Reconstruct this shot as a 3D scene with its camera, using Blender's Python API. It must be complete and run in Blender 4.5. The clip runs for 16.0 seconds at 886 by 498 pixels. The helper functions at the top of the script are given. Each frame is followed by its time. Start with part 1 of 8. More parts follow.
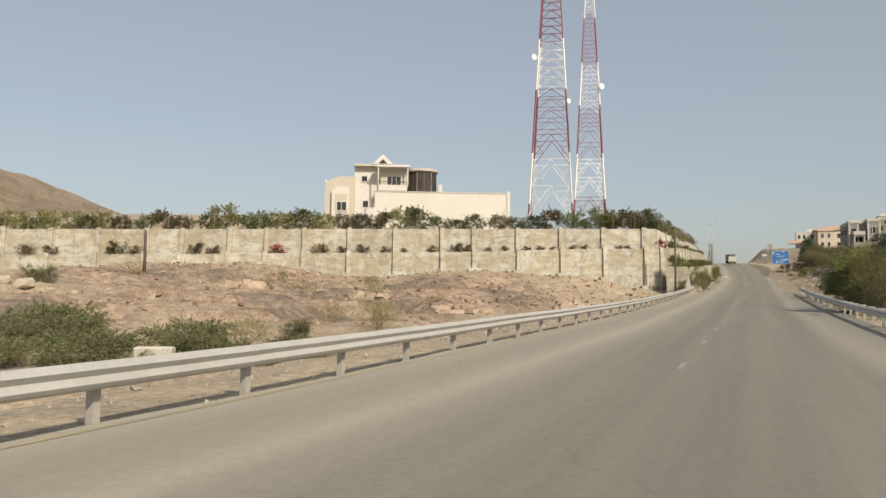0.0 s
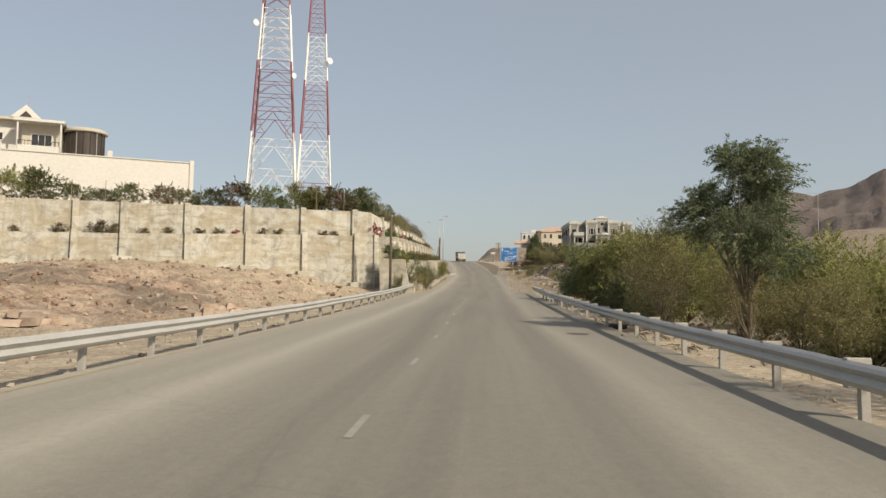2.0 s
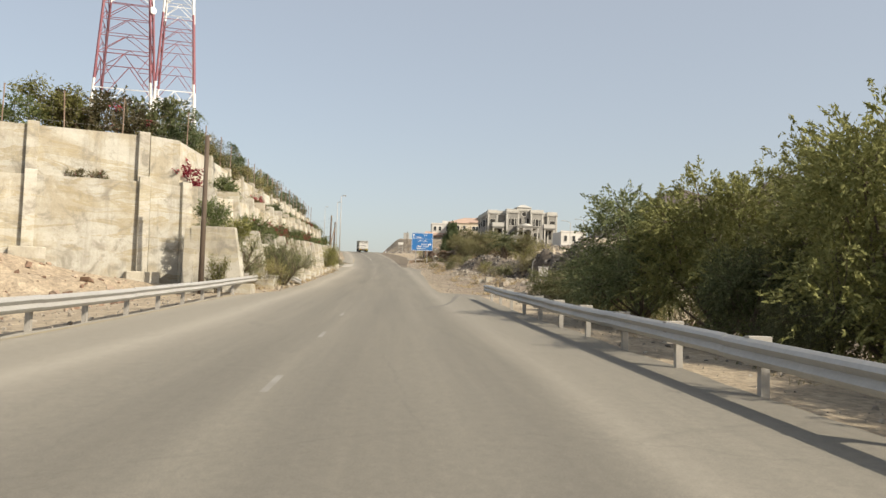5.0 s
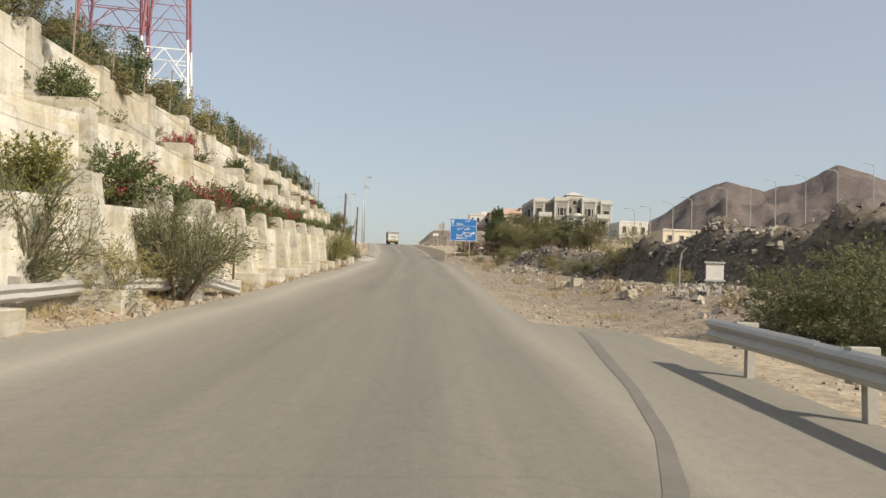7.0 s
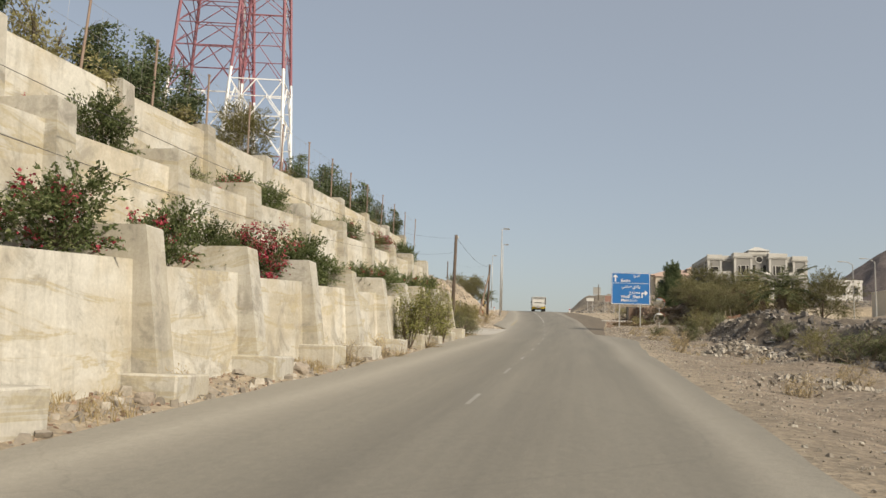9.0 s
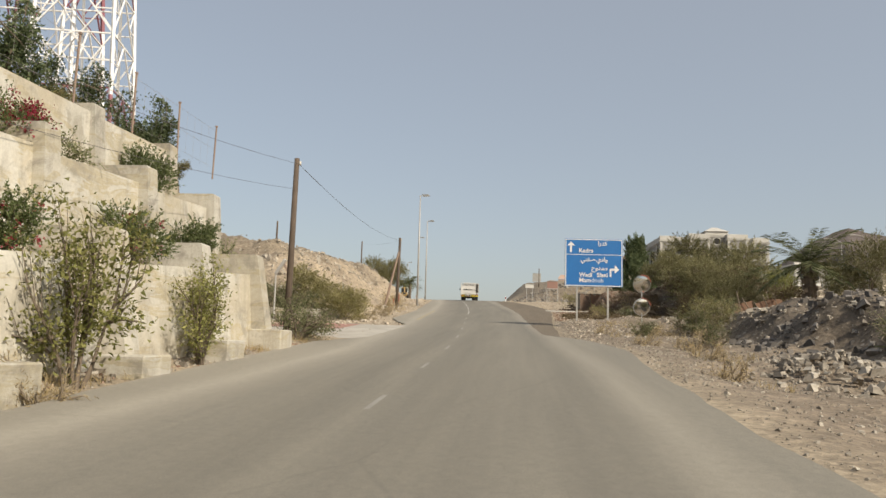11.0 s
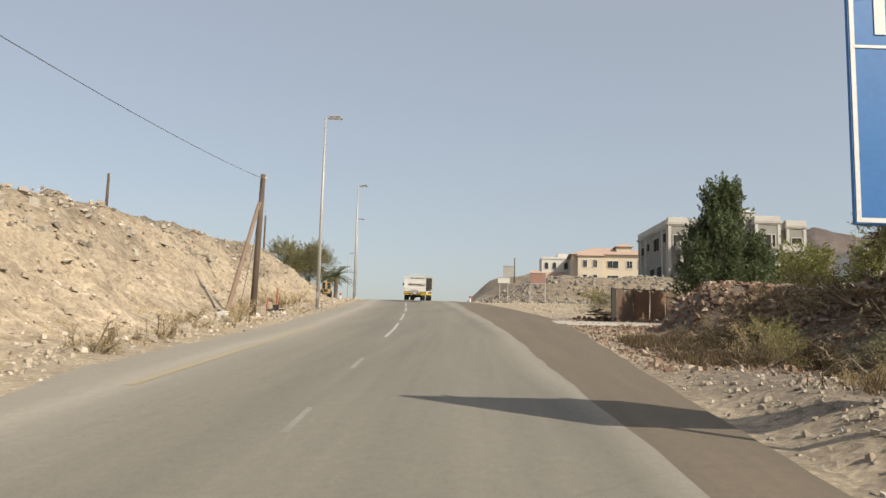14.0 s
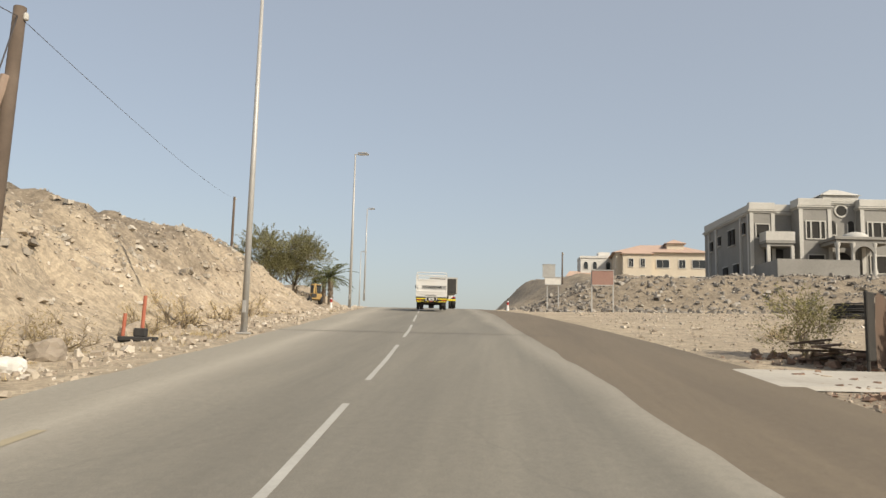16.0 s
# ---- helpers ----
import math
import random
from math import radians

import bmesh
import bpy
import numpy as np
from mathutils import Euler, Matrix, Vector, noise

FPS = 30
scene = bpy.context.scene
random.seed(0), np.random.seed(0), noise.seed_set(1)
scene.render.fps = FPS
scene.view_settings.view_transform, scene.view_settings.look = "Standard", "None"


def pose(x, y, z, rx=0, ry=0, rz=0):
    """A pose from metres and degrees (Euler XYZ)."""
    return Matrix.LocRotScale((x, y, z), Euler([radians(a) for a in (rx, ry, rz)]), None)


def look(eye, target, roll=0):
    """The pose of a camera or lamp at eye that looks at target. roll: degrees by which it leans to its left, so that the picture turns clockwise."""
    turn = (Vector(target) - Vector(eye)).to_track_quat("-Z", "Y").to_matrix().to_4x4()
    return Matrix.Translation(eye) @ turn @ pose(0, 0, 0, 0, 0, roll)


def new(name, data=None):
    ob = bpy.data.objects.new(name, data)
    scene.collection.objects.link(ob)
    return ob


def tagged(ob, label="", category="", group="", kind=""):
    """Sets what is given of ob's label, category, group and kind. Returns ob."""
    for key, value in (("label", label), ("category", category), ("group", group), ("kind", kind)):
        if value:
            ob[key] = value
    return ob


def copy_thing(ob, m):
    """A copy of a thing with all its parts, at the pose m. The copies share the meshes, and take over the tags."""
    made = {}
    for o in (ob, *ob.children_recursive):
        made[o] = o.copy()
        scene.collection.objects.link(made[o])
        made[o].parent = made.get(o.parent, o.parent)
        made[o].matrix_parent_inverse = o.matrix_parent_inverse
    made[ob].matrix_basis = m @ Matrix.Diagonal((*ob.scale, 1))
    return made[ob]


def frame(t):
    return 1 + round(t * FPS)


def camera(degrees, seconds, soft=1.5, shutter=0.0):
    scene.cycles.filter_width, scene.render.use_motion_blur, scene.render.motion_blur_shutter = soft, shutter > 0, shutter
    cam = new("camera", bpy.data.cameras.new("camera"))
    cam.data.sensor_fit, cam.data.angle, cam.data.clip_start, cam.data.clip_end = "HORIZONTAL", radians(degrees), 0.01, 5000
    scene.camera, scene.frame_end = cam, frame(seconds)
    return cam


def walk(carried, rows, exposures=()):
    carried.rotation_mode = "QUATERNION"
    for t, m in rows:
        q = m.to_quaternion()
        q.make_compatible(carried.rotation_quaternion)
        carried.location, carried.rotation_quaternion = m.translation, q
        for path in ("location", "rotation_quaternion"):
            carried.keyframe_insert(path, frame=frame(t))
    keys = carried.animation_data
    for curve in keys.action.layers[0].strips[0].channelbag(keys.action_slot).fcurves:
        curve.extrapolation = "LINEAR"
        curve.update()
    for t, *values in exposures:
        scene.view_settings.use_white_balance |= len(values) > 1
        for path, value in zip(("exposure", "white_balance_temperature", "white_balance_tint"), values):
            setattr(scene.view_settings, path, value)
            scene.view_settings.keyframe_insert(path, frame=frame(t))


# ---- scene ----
cam = camera(58.4, 16.0)
PATH = [
    (0, (0.068, 0.111, 1.723), (-0.664, 1.967, 1.853), 0.6),
    (0.5, (0.012, 5.491, 1.783), (-0.695, 7.358, 1.912), 0.7),
    (1, (0.012, 10.867, 1.854), (-0.662, 12.746, 1.979), 1.0),
    (1.5, (0.016, 16.561, 1.982), (-0.337, 18.526, 2.105), 0.9),
    (2, (0.049, 22.026, 2.159), (-0.054, 24.019, 2.289), 0.8),
    (2.5, (0.083, 27.606, 2.236), (0.087, 29.597, 2.428), 1.4),
    (3, (0.024, 33.152, 2.322), (0.105, 35.139, 2.533), 1.7),
    (3.5, (0.077, 39.057, 2.416), (0.184, 41.045, 2.603), 1.7),
    (4, (0.052, 44.78, 2.598), (0.174, 46.771, 2.746), 1.6),
    (4.5, (0.047, 50.655, 2.786), (0.179, 52.647, 2.917), 1.5),
    (4.7, (0.041, 53.007, 2.806), (0.177, 54.999, 2.935), 1.6),
    (6.8, (0.232, 78.502, 3.696), (0.293, 80.499, 3.783), 2.0),
    (7, (0.28, 81.096, 3.778), (0.328, 83.093, 3.886), 2.0),
    (7.5, (0.353, 87.84, 4.108), (0.372, 89.835, 4.236), 1.8),
    (8, (0.331, 94.572, 4.414), (0.266, 96.563, 4.588), 1.6),
    (8.5, (0.489, 100.715, 4.738), (0.258, 102.687, 4.978), 1.5),
    (9, (0.475, 106.854, 5.056), (0.139, 108.807, 5.323), 2.1),
    (9.5, (0.376, 112.939, 5.358), (0.004, 114.885, 5.629), 2.1),
    (10, (0.257, 118.921, 5.726), (-0.107, 120.87, 5.993), 2.1),
    (10.2, (0.411, 121.033, 5.791), (0.065, 122.985, 6.056), 2.0),
    (12.3, (0.591, 146.961, 7.241), (0.633, 148.948, 7.466), 1.5),
    (12.5, (0.501, 149.392, 7.346), (0.54, 151.378, 7.575), 1.6),
    (13, (0.263, 155.406, 7.761), (0.264, 157.393, 7.995), 1.4),
    (13.5, (-0.046, 161.284, 8.141), (-0.094, 163.268, 8.385), 1.4),
    (14, (-0.335, 166.898, 8.589), (-0.419, 168.881, 8.839), 1.5),
    (14.5, (-0.619, 172.458, 8.962), (-0.718, 174.439, 9.217), 1.3),
    (15, (-0.933, 178.076, 9.367), (-1.043, 180.056, 9.626), 1.3),
    (15.5, (-1.468, 184.068, 9.853), (-1.588, 186.047, 10.113), 1.3),
    (16, (-1.429, 188.852, 10.316), (-1.577, 190.83, 10.572), 1.4),
]
walk(cam, [(t, look(eye, target, roll)) for t, eye, target, roll in PATH], [(0.0, 0.42, 7150, 8), (1.5, 0.44, 7150, 8), (2.5, 0.46, 7150, 8), (3.0, 0.66, 7150, 8), (3.5, 0.78, 7150, 8), (4.5, 0.78, 7150, 8), (7.0, 0.64, 7050, 8), (8.0, 0.66, 7050, 8), (8.5, 0.50, 7050, 8), (9.5, 0.42, 7100, 8), (10.0, 0.42, 7100, 8), (12.5, 0.60, 7050, 8), (16.0, 0.60, 7050, 8)])

# ---------------------------------------------------------------- light
SUN_DIR = Vector((4.62, -3.62, 4.53)).normalized()
sun_el = math.asin(SUN_DIR.z)
sun_az = math.atan2(SUN_DIR.x, SUN_DIR.y)

world = bpy.data.worlds.new("sky")
scene.world = world
world.use_nodes = True
wn = world.node_tree.nodes
wl = world.node_tree.links
sky = wn.new("ShaderNodeTexSky")
sky.sky_type = "NISHITA"
sky.sun_disc = False
sky.sun_elevation = sun_el
sky.sun_rotation = sun_az
sky.altitude = 300
sky.air_density = 1.0
sky.dust_density = 3.0
sky.ozone_density = 1.0
# an even veil of dust haze over the clear sky
haze = wn.new("ShaderNodeMix")
haze.data_type = "RGBA"
haze.inputs["Factor"].default_value = 0.62
haze.inputs["B"].default_value = (2.03, 2.16, 2.44, 1)
wl.new(sky.outputs[0], haze.inputs["A"])
wl.new(haze.outputs["Result"], wn["Background"].inputs["Color"])
wn["Background"].inputs["Strength"].default_value = 0.137

sun = new("sun", bpy.data.lights.new("sun", "SUN"))
sun.data.energy = 3.5
sun.data.angle = radians(0.6)
sun.data.color = (1.0, 0.93, 0.84)
sun.matrix_world = look((0, 0, 0), -SUN_DIR)


# ---------------------------------------------------------------- numbers
def smooth(a, b, x):
    t = np.clip((np.asarray(x, float) - a) / (b - a), 0, 1)
    return t * t * (3 - 2 * t)


def vnoise(x, y, scale, seed=0):
    """Value noise in -1..1, vectorised."""
    x = np.asarray(x, float) / scale + 131.7 * seed
    y = np.asarray(y, float) / scale + 57.3 * seed
    xi, yi = np.floor(x), np.floor(y)
    fx, fy = x - xi, y - yi
    fx, fy = fx * fx * (3 - 2 * fx), fy * fy * (3 - 2 * fy)

    def h(i, j):
        s = np.sin(i * 127.1 + j * 311.7 + seed * 74.7) * 43758.5453
        return (s - np.floor(s)) * 2 - 1
    return (h(xi, yi) * (1 - fx) + h(xi + 1, yi) * fx) * (1 - fy) + (h(xi, yi + 1) * (1 - fx) + h(xi + 1, yi + 1) * fx) * fy


ROAD_Y = [-400, -40, 0, 10.9, 22, 33, 44.8, 53, 78.5, 94.6, 106.9, 119, 147, 161, 172.5, 189, 215, 240, 255, 268, 285, 320, 420]
ROAD_Z = [-1, -.3, .22, .354, .6, .82, 1.1, 1.33, 2.2, 2.91, 3.56, 4.2, 5.74, 6.64, 7.46, 8.75, 10.8, 12.85, 13.9, 14.45, 14.7, 14.3, 12]
_ty = np.arange(-400, 420, 0.5)
_tz = np.convolve(np.pad(np.interp(_ty, ROAD_Y, ROAD_Z), 20, mode="edge"), np.hanning(41) / np.hanning(41).sum(), mode="valid")


def road_z(y):
    return np.interp(y, _ty, _tz)


def centre_x(y):
    return np.interp(y, [-100, 120, 140, 155, 165, 182, 195, 206, 218, 240, 265, 300, 420],
                     [-1.3, -1.3, -1.4, -1.52, -1.8, -2.6, -3.15, -3.85, -4.75, -6.7, -9.0, -13, -30])


def left_x(y):
    return np.interp(y, [-100, 88, 96, 102, 108, 118, 127, 137, 150, 157, 160, 173, 177, 181, 186, 191, 197, 202, 211, 225, 245, 300, 420],
                     [-6.75, -6.75, -5.3, -5.2, -5.2, -5.3, -5.35, -5.6, -6.2, -6.1, -5.1, -5.25, -6.4, -7.2, -7.4, -7.6, -7.85, -8.15, -8.8, -9.8, -11.3, -17.5, -35])


def hill_x(y):
    """Line from which the hill past the walls is cut back."""
    return np.interp(y, [157, 160, 173, 182, 192, 200, 211, 225, 245, 300, 420], [-6.2, -5.1, -5.25, -5.9, -6.8, -7.6, -8.5, -9.7, -11.3, -17.5, -35])


def right_x(y):
    return np.interp(y, [-100, 92, 97.6, 99.0, 105, 124, 140, 150, 155.8, 158.4, 161.5, 163.4, 164.6, 166, 169.6, 172, 179, 185, 190, 194, 199.5, 204, 216, 235, 245, 300, 420],
                     [4.4, 4.7, 4.7, 2.75, 2.65, 3.2, 3.4, 3.75, 4.15, 4.0, 3.5, 2.85, 1.95, 1.78, 1.58, 1.5, 1.32, 1.08, 1.0, 0.85, 0.5, 0.3, -0.5, -1.7, -2.7, -8.7, -25])


def strip_x(y):
    """Outer edge of the newer asphalt beside the right lane."""
    return np.interp(y, [-100, 155, 164, 171, 180, 195, 206, 214, 228, 240, 252, 260, 300],
                     [-99, 2.0, 2.47, 2.6, 2.85, 3.5, 3.9, 3.4, 1.8, 0.2, -2.8, -4.6, -9])


# the front wall of the terraces: corner, direction along it, and away from the road
WALL_A = np.array([-11.9, 95.6])
WALL_U = np.array([-0.9062, -0.4229])
WALL_N = np.array([-0.4229, 0.9062])
BASE_A = [-30, 0, 4.6, 10, 14.4, 20, 24, 29.4, 34.6, 40, 44, 58, 64, 69, 80, 140]
BASE_Z = [3.2, 3.5, 4.4, 4.8, 5.07, 5.3, 4.95, 4.42, 4.55, 5.14, 5.7, 5.7, 4.77, 4.25, 3.9, 3]


def upper_top(a):
    return np.interp(a, [0, 74, 200], [10.6, 9.4, 8.0])


def lower_top(a):
    return np.interp(a, [0, 10, 20, 30, 74, 200], [8.1, 7.85, 7.45, 7.2, 6.3, 5])


def side_top(y):
    """Top of the uppermost wall along the road."""
    return np.interp(y, [95, 106, 124, 136, 157], [10.6, 10.4, 11.05, 11.6, 12.1])


def ground_z(x, y):
    x, y = np.broadcast_arrays(np.asarray(x, float), np.asarray(y, float))
    zr = road_z(y)
    xl, xr = left_x(y), np.maximum(right_x(y), strip_x(y))
    dl, dr = xl - x, x - xr
    a = (x - WALL_A[0]) * WALL_U[0] + (y - WALL_A[1]) * WALL_U[1]
    b = -((x - WALL_A[0]) * WALL_N[0] + (y - WALL_A[1]) * WALL_N[1])
    n1, n2, n3 = vnoise(x, y, 9, 1), vnoise(x, y, 2.7, 2), vnoise(x, y, 0.9, 3)
    # left, before the walls: a shallow wadi, then a rocky slope up to the wall
    low = -1.5 * smooth(1.8, 8, dl)
    dd, bb = np.maximum(dl - 3.5, 0), np.maximum(b - 1.2, 0)
    r = dd / (dd + bb + 1e-6)
    rr = np.clip(smooth(0.05, 0.95, r) * 0.45 + r * 0.55, 0, 1)
    za = np.interp(a, BASE_A, BASE_Z)
    rough = smooth(2.5, 7, dl)
    zl1 = zr - 0.06 + low * (1 - r) + (za - zr) * rr + rough * (0.42 * n1 + 0.28 * n2 + 0.16 * n3 + 0.4 * (0.5 - 1.3 * np.abs(vnoise(x, y, 5.0, 16)) - 0.6 * np.abs(vnoise(x, y, 1.6, 17)))) * (1 - 0.6 * smooth(0.8, 1, r))
    stepped = lambda z, h, ph: h * (np.floor(z / h + ph) + smooth(0.5, 1.0, z / h + ph - np.floor(z / h + ph)) - ph)
    ledgy = 0.75 * rough * smooth(0.12, 0.3, r) * (1 - smooth(0.72, 0.9, r)) * np.clip(0.75 + vnoise(x, y, 12, 19), 0, 1)
    zl1 = zl1 + ledgy * (stepped(zl1, 0.75, 0.9 * vnoise(x, y, 14, 20) + 0.3 * n2) - zl1)
    # left, beside the walls
    zl2 = zr - 0.05 + 0.22 * smooth(0.2, 1.4, dl) + 0.07 * n3 * smooth(0.2, 1, dl)
    # left, past the walls: a cut bank and a hill
    hf = smooth(172, 189, y) * (1 - smooth(236, 266, y))
    d2 = np.maximum(hill_x(y) - x - 3.1 - 0.9 * n1, 0)
    cut = 4.3 * smooth(0, 6.5, d2) + 0.155 * np.maximum(d2 - 4, 0)
    cut = np.minimum(cut, 14 + 0.02 * d2)
    ledge = 0.5 - 1.3 * np.abs(vnoise(x, y, 4.2, 6)) - 0.7 * np.abs(vnoise(x, y, 1.9, 7))
    zl3 = zr - 0.05 + hf * cut + hf * smooth(0.5, 4, d2) * (0.5 * n1 + 0.4 * n2 + 0.32 * n3 + 0.6 * ledge) + 0.1 * n3 * smooth(0.6, 2.5, dl)
    ledgy = 0.7 * hf * smooth(1.0, 3.0, d2) * np.clip(0.7 + vnoise(x, y, 10, 21), 0, 1)
    zl3 = zl3 + ledgy * (stepped(zl3, 0.9, 0.8 * vnoise(x, y, 11, 22) + 0.3 * n2) - zl3)
    zl3 = zl3 + 0.03 * np.maximum(dl - 8, 0) * (1 - hf) + 2.4 * smooth(3, 8, dl) * smooth(250, 272, y)
    w12, w23 = smooth(91, 97, y), smooth(157, 161, y)
    zl = zl1 * (1 - w12) + (zl2 * (1 - w23) + zl3 * w23) * w12
    # the terraced platform behind the walls
    back = np.where(y < 95.6, -b - 2.2, np.minimum(-b - 2.2, -10.9 - x))
    plat = np.where(y < 100, upper_top(np.maximum(a, 0)), side_top(y)) - 0.35 + 0.10 * np.maximum(back, 0) + 0.25 * n1 * smooth(1, 6, back)
    plat = np.minimum(plat, 22 + 0.2 * n1)
    pw = (back > 0) * (y < 156.5)
    ridge = smooth(175, 156.5, y) * (back > 0) * (y >= 156.5)
    zl = np.where(pw > 0, plat, zl)
    zl = np.where(ridge > 0, np.maximum(zl, zl + (plat - zl) * ridge * smooth(0, 4, back)), zl)
    # right: sandy verge and a low flat by the trees, then a dug bank, then rising ground
    zr1 = zr - 0.06 - 0.05 * smooth(0, 2, dr) - 0.9 * smooth(2.2, 8, dr) + smooth(2, 6, dr) * (0.25 * n1 + 0.08 * n2)
    xb = np.interp(y, [100, 112, 150, 165], [18.5, 16.0, 12.2, 9.8])
    hb = np.interp(y, [101, 112, 135, 150, 165, 180], [0, 3.8, 2.9, 1.9, 1.4, 0.0])
    bank = hb * smooth(0, 2.2, x - xb + 0.8 * n1 + 0.4 * n2) * (1.08 + 0.16 * n2 + 0.1 * n3 - 0.3 * np.abs(vnoise(x, y, 4.5, 18)))
    rise = 8.0 * smooth(14, 75, dr) * smooth(105, 165, y)
    zr2 = zr - 0.06 - 0.25 * smooth(0.5, 3, dr) * (1 - smooth(150, 165, y)) + bank + rise * (1 - smooth(190, 240, y) * 0.6)
    zr2 = zr2 + smooth(1, 5, dr) * (0.22 * n1 + 0.2 * n2 + 0.1 * n3)
    zr2 = zr2 + 0.62 * smooth(3, 7.5, dr) * (1 - smooth(112, 135, y))
    # the rubble heap, the side road and the stone embankment under the houses
    df = x - np.interp(y, [180, 184, 188, 194, 199, 202], [11.5, 8.6, 7.0, 6.4, 6.5, 8.5]) + 0.5 * n2
    heap = 1.35 * smooth(0, 1, df / np.interp(y, [186, 190, 193, 197], [4.5, 3.6, 2.2, 1.5])) * smooth(180, 187, y) * (1 - smooth(199, 202.5, y)) * (1 - smooth(9, 15, df))
    heap = heap + 0.42 * smooth(0.15, 1.3, dr) * np.exp(-((y - 175.5) / 5.5) ** 2) * (1 - smooth(6, 10, dr)) + 0.4 * np.exp(-((x - 13) / 4) ** 2 - ((y - 186) / 7) ** 2)
    zr2 = zr2 + heap * (1 + 0.22 * n2 + 0.16 * n3)
    yb = 250 - 0.10 * (x - 5) + 1.2 * n1
    flat = smooth(206, 214, y) * (1 - smooth(0, 1, y - yb))
    zr2 = zr2 * (1 - flat) + flat * (zr - 0.08 + 0.012 * np.maximum(dr, 0) + 0.05 * n2)
    emb = smooth(0, 10.5, y - yb) * smooth(3.0, 13, dr)
    level = np.interp(y, [250, 262, 285, 330, 380], [17.0, 17.3, 19.6, 23.0, 24.5])
    zr2 = np.where(y > 244, zr2 * (1 - emb) + emb * (np.maximum(level, zr) + 0.3 * n1 + 0.18 * n2 + 0.2 * n3), zr2)
    w = smooth(92, 104, y)
    zrr = zr1 * (1 - w) + zr2 * w
    z = np.where(dl > 0, zl, np.where(dr > 0, zrr, zr - 0.06))
    # fade to a gentle plain far away
    far = smooth(180, 700, np.hypot(x, y - 120))
    return z * (1 - far) + far * 6.0


def gz(x, y):
    return float(ground_z(x, y))


# ---------------------------------------------------------------- mesh building
class Geo:
    """Vertices and faces gathered for one mesh."""

    def __init__(self):
        self.v, self.f = [], []

    def add(self, verts, faces):
        k = len(self.v)
        self.v.extend([tuple(p) for p in verts])
        self.f.extend([tuple(i + k for i in f) for f in faces])
        return self

    def box(self, c, s, m=None, ch=0.0):
        """Box of centre c and size s, with chamfered edges if ch > 0."""
        hx, hy, hz = s[0] / 2, s[1] / 2, s[2] / 2
        if ch <= 0:
            vs = [(x, y, z) for x in (-hx, hx) for y in (-hy, hy) for z in (-hz, hz)]
            fs = [(0, 1, 3, 2), (4, 6, 7, 5), (0, 4, 5, 1), (2, 3, 7, 6), (0, 2, 6, 4), (1, 5, 7, 3)]
        else:
            ch = min(ch, hx * .9, hy * .9, hz * .9)
            vs, idx = [], {}
            for sx in (-1, 1):
                for sy in (-1, 1):
                    for sz in (-1, 1):
                        for ax in range(3):
                            p = [sx * (hx - ch), sy * (hy - ch), sz * (hz - ch)]
                            p[ax] = (sx * hx, sy * hy, sz * hz)[ax]
                            idx[sx, sy, sz, ax] = len(vs)
                            vs.append(tuple(p))
            fs = []
            for ax in range(3):
                o = [i for i in range(3) if i != ax]
                for sg in (-1, 1):
                    q = []
                    for p, r in ((-1, -1), (1, -1), (1, 1), (-1, 1)):
                        k = [0, 0, 0]
                        k[ax], k[o[0]], k[o[1]] = sg, p, r
                        q.append(idx[(*k, ax)])
                    fs.append(tuple(q if (sg > 0) == (ax != 1) else q[::-1]))
            for ax in range(3):
                o = [i for i in range(3) if i != ax]
                for p in (-1, 1):
                    for r in (-1, 1):
                        k0, k1 = [0, 0, 0], [0, 0, 0]
                        k0[ax], k1[ax] = -1, 1
                        k0[o[0]] = k1[o[0]] = p
                        k0[o[1]] = k1[o[1]] = r
                        fs.append((idx[(*k0, o[0])], idx[(*k1, o[0])], idx[(*k1, o[1])], idx[(*k0, o[1])]))
            for sx in (-1, 1):
                for sy in (-1, 1):
                    for sz in (-1, 1):
                        fs.append(tuple(idx[sx, sy, sz, i] for i in range(3)))
        c = Vector(c)
        if m is None:
            vs = [Vector(p) + c for p in vs]
        else:
            vs = [m @ (Vector(p) + c) for p in vs]
        return self.add(vs, fs)

    def tube(self, pts, radii, n=8, caps=True):
        """Round tube along points; radii: one number or one for each point."""
        pts = [Vector(p) for p in pts]
        if not hasattr(radii, "__len__"):
            radii = [radii] * len(pts)
        vs, fs = [], []
        prev = None
        for i, p in enumerate(pts):
            d = (pts[min(i + 1, len(pts) - 1)] - pts[max(i - 1, 0)]).normalized()
            if prev is None:
                prev = d.orthogonal().normalized()
            s = (prev - d * prev.dot(d))
            s = s.normalized() if s.length > 1e-6 else d.orthogonal().normalized()
            prev = s
            t = d.cross(s)
            for k in range(n):
                a = 2 * math.pi * k / n
                vs.append(p + (s * math.cos(a) + t * math.sin(a)) * radii[i])
        for i in range(len(pts) - 1):
            for k in range(n):
                fs.append((i * n + k, i * n + (k + 1) % n, (i + 1) * n + (k + 1) % n, (i + 1) * n + k))
        if caps:
            fs.append(tuple(range(n))[::-1])
            fs.append(tuple((len(pts) - 1) * n + k for k in range(n)))
        return self.add(vs, fs)

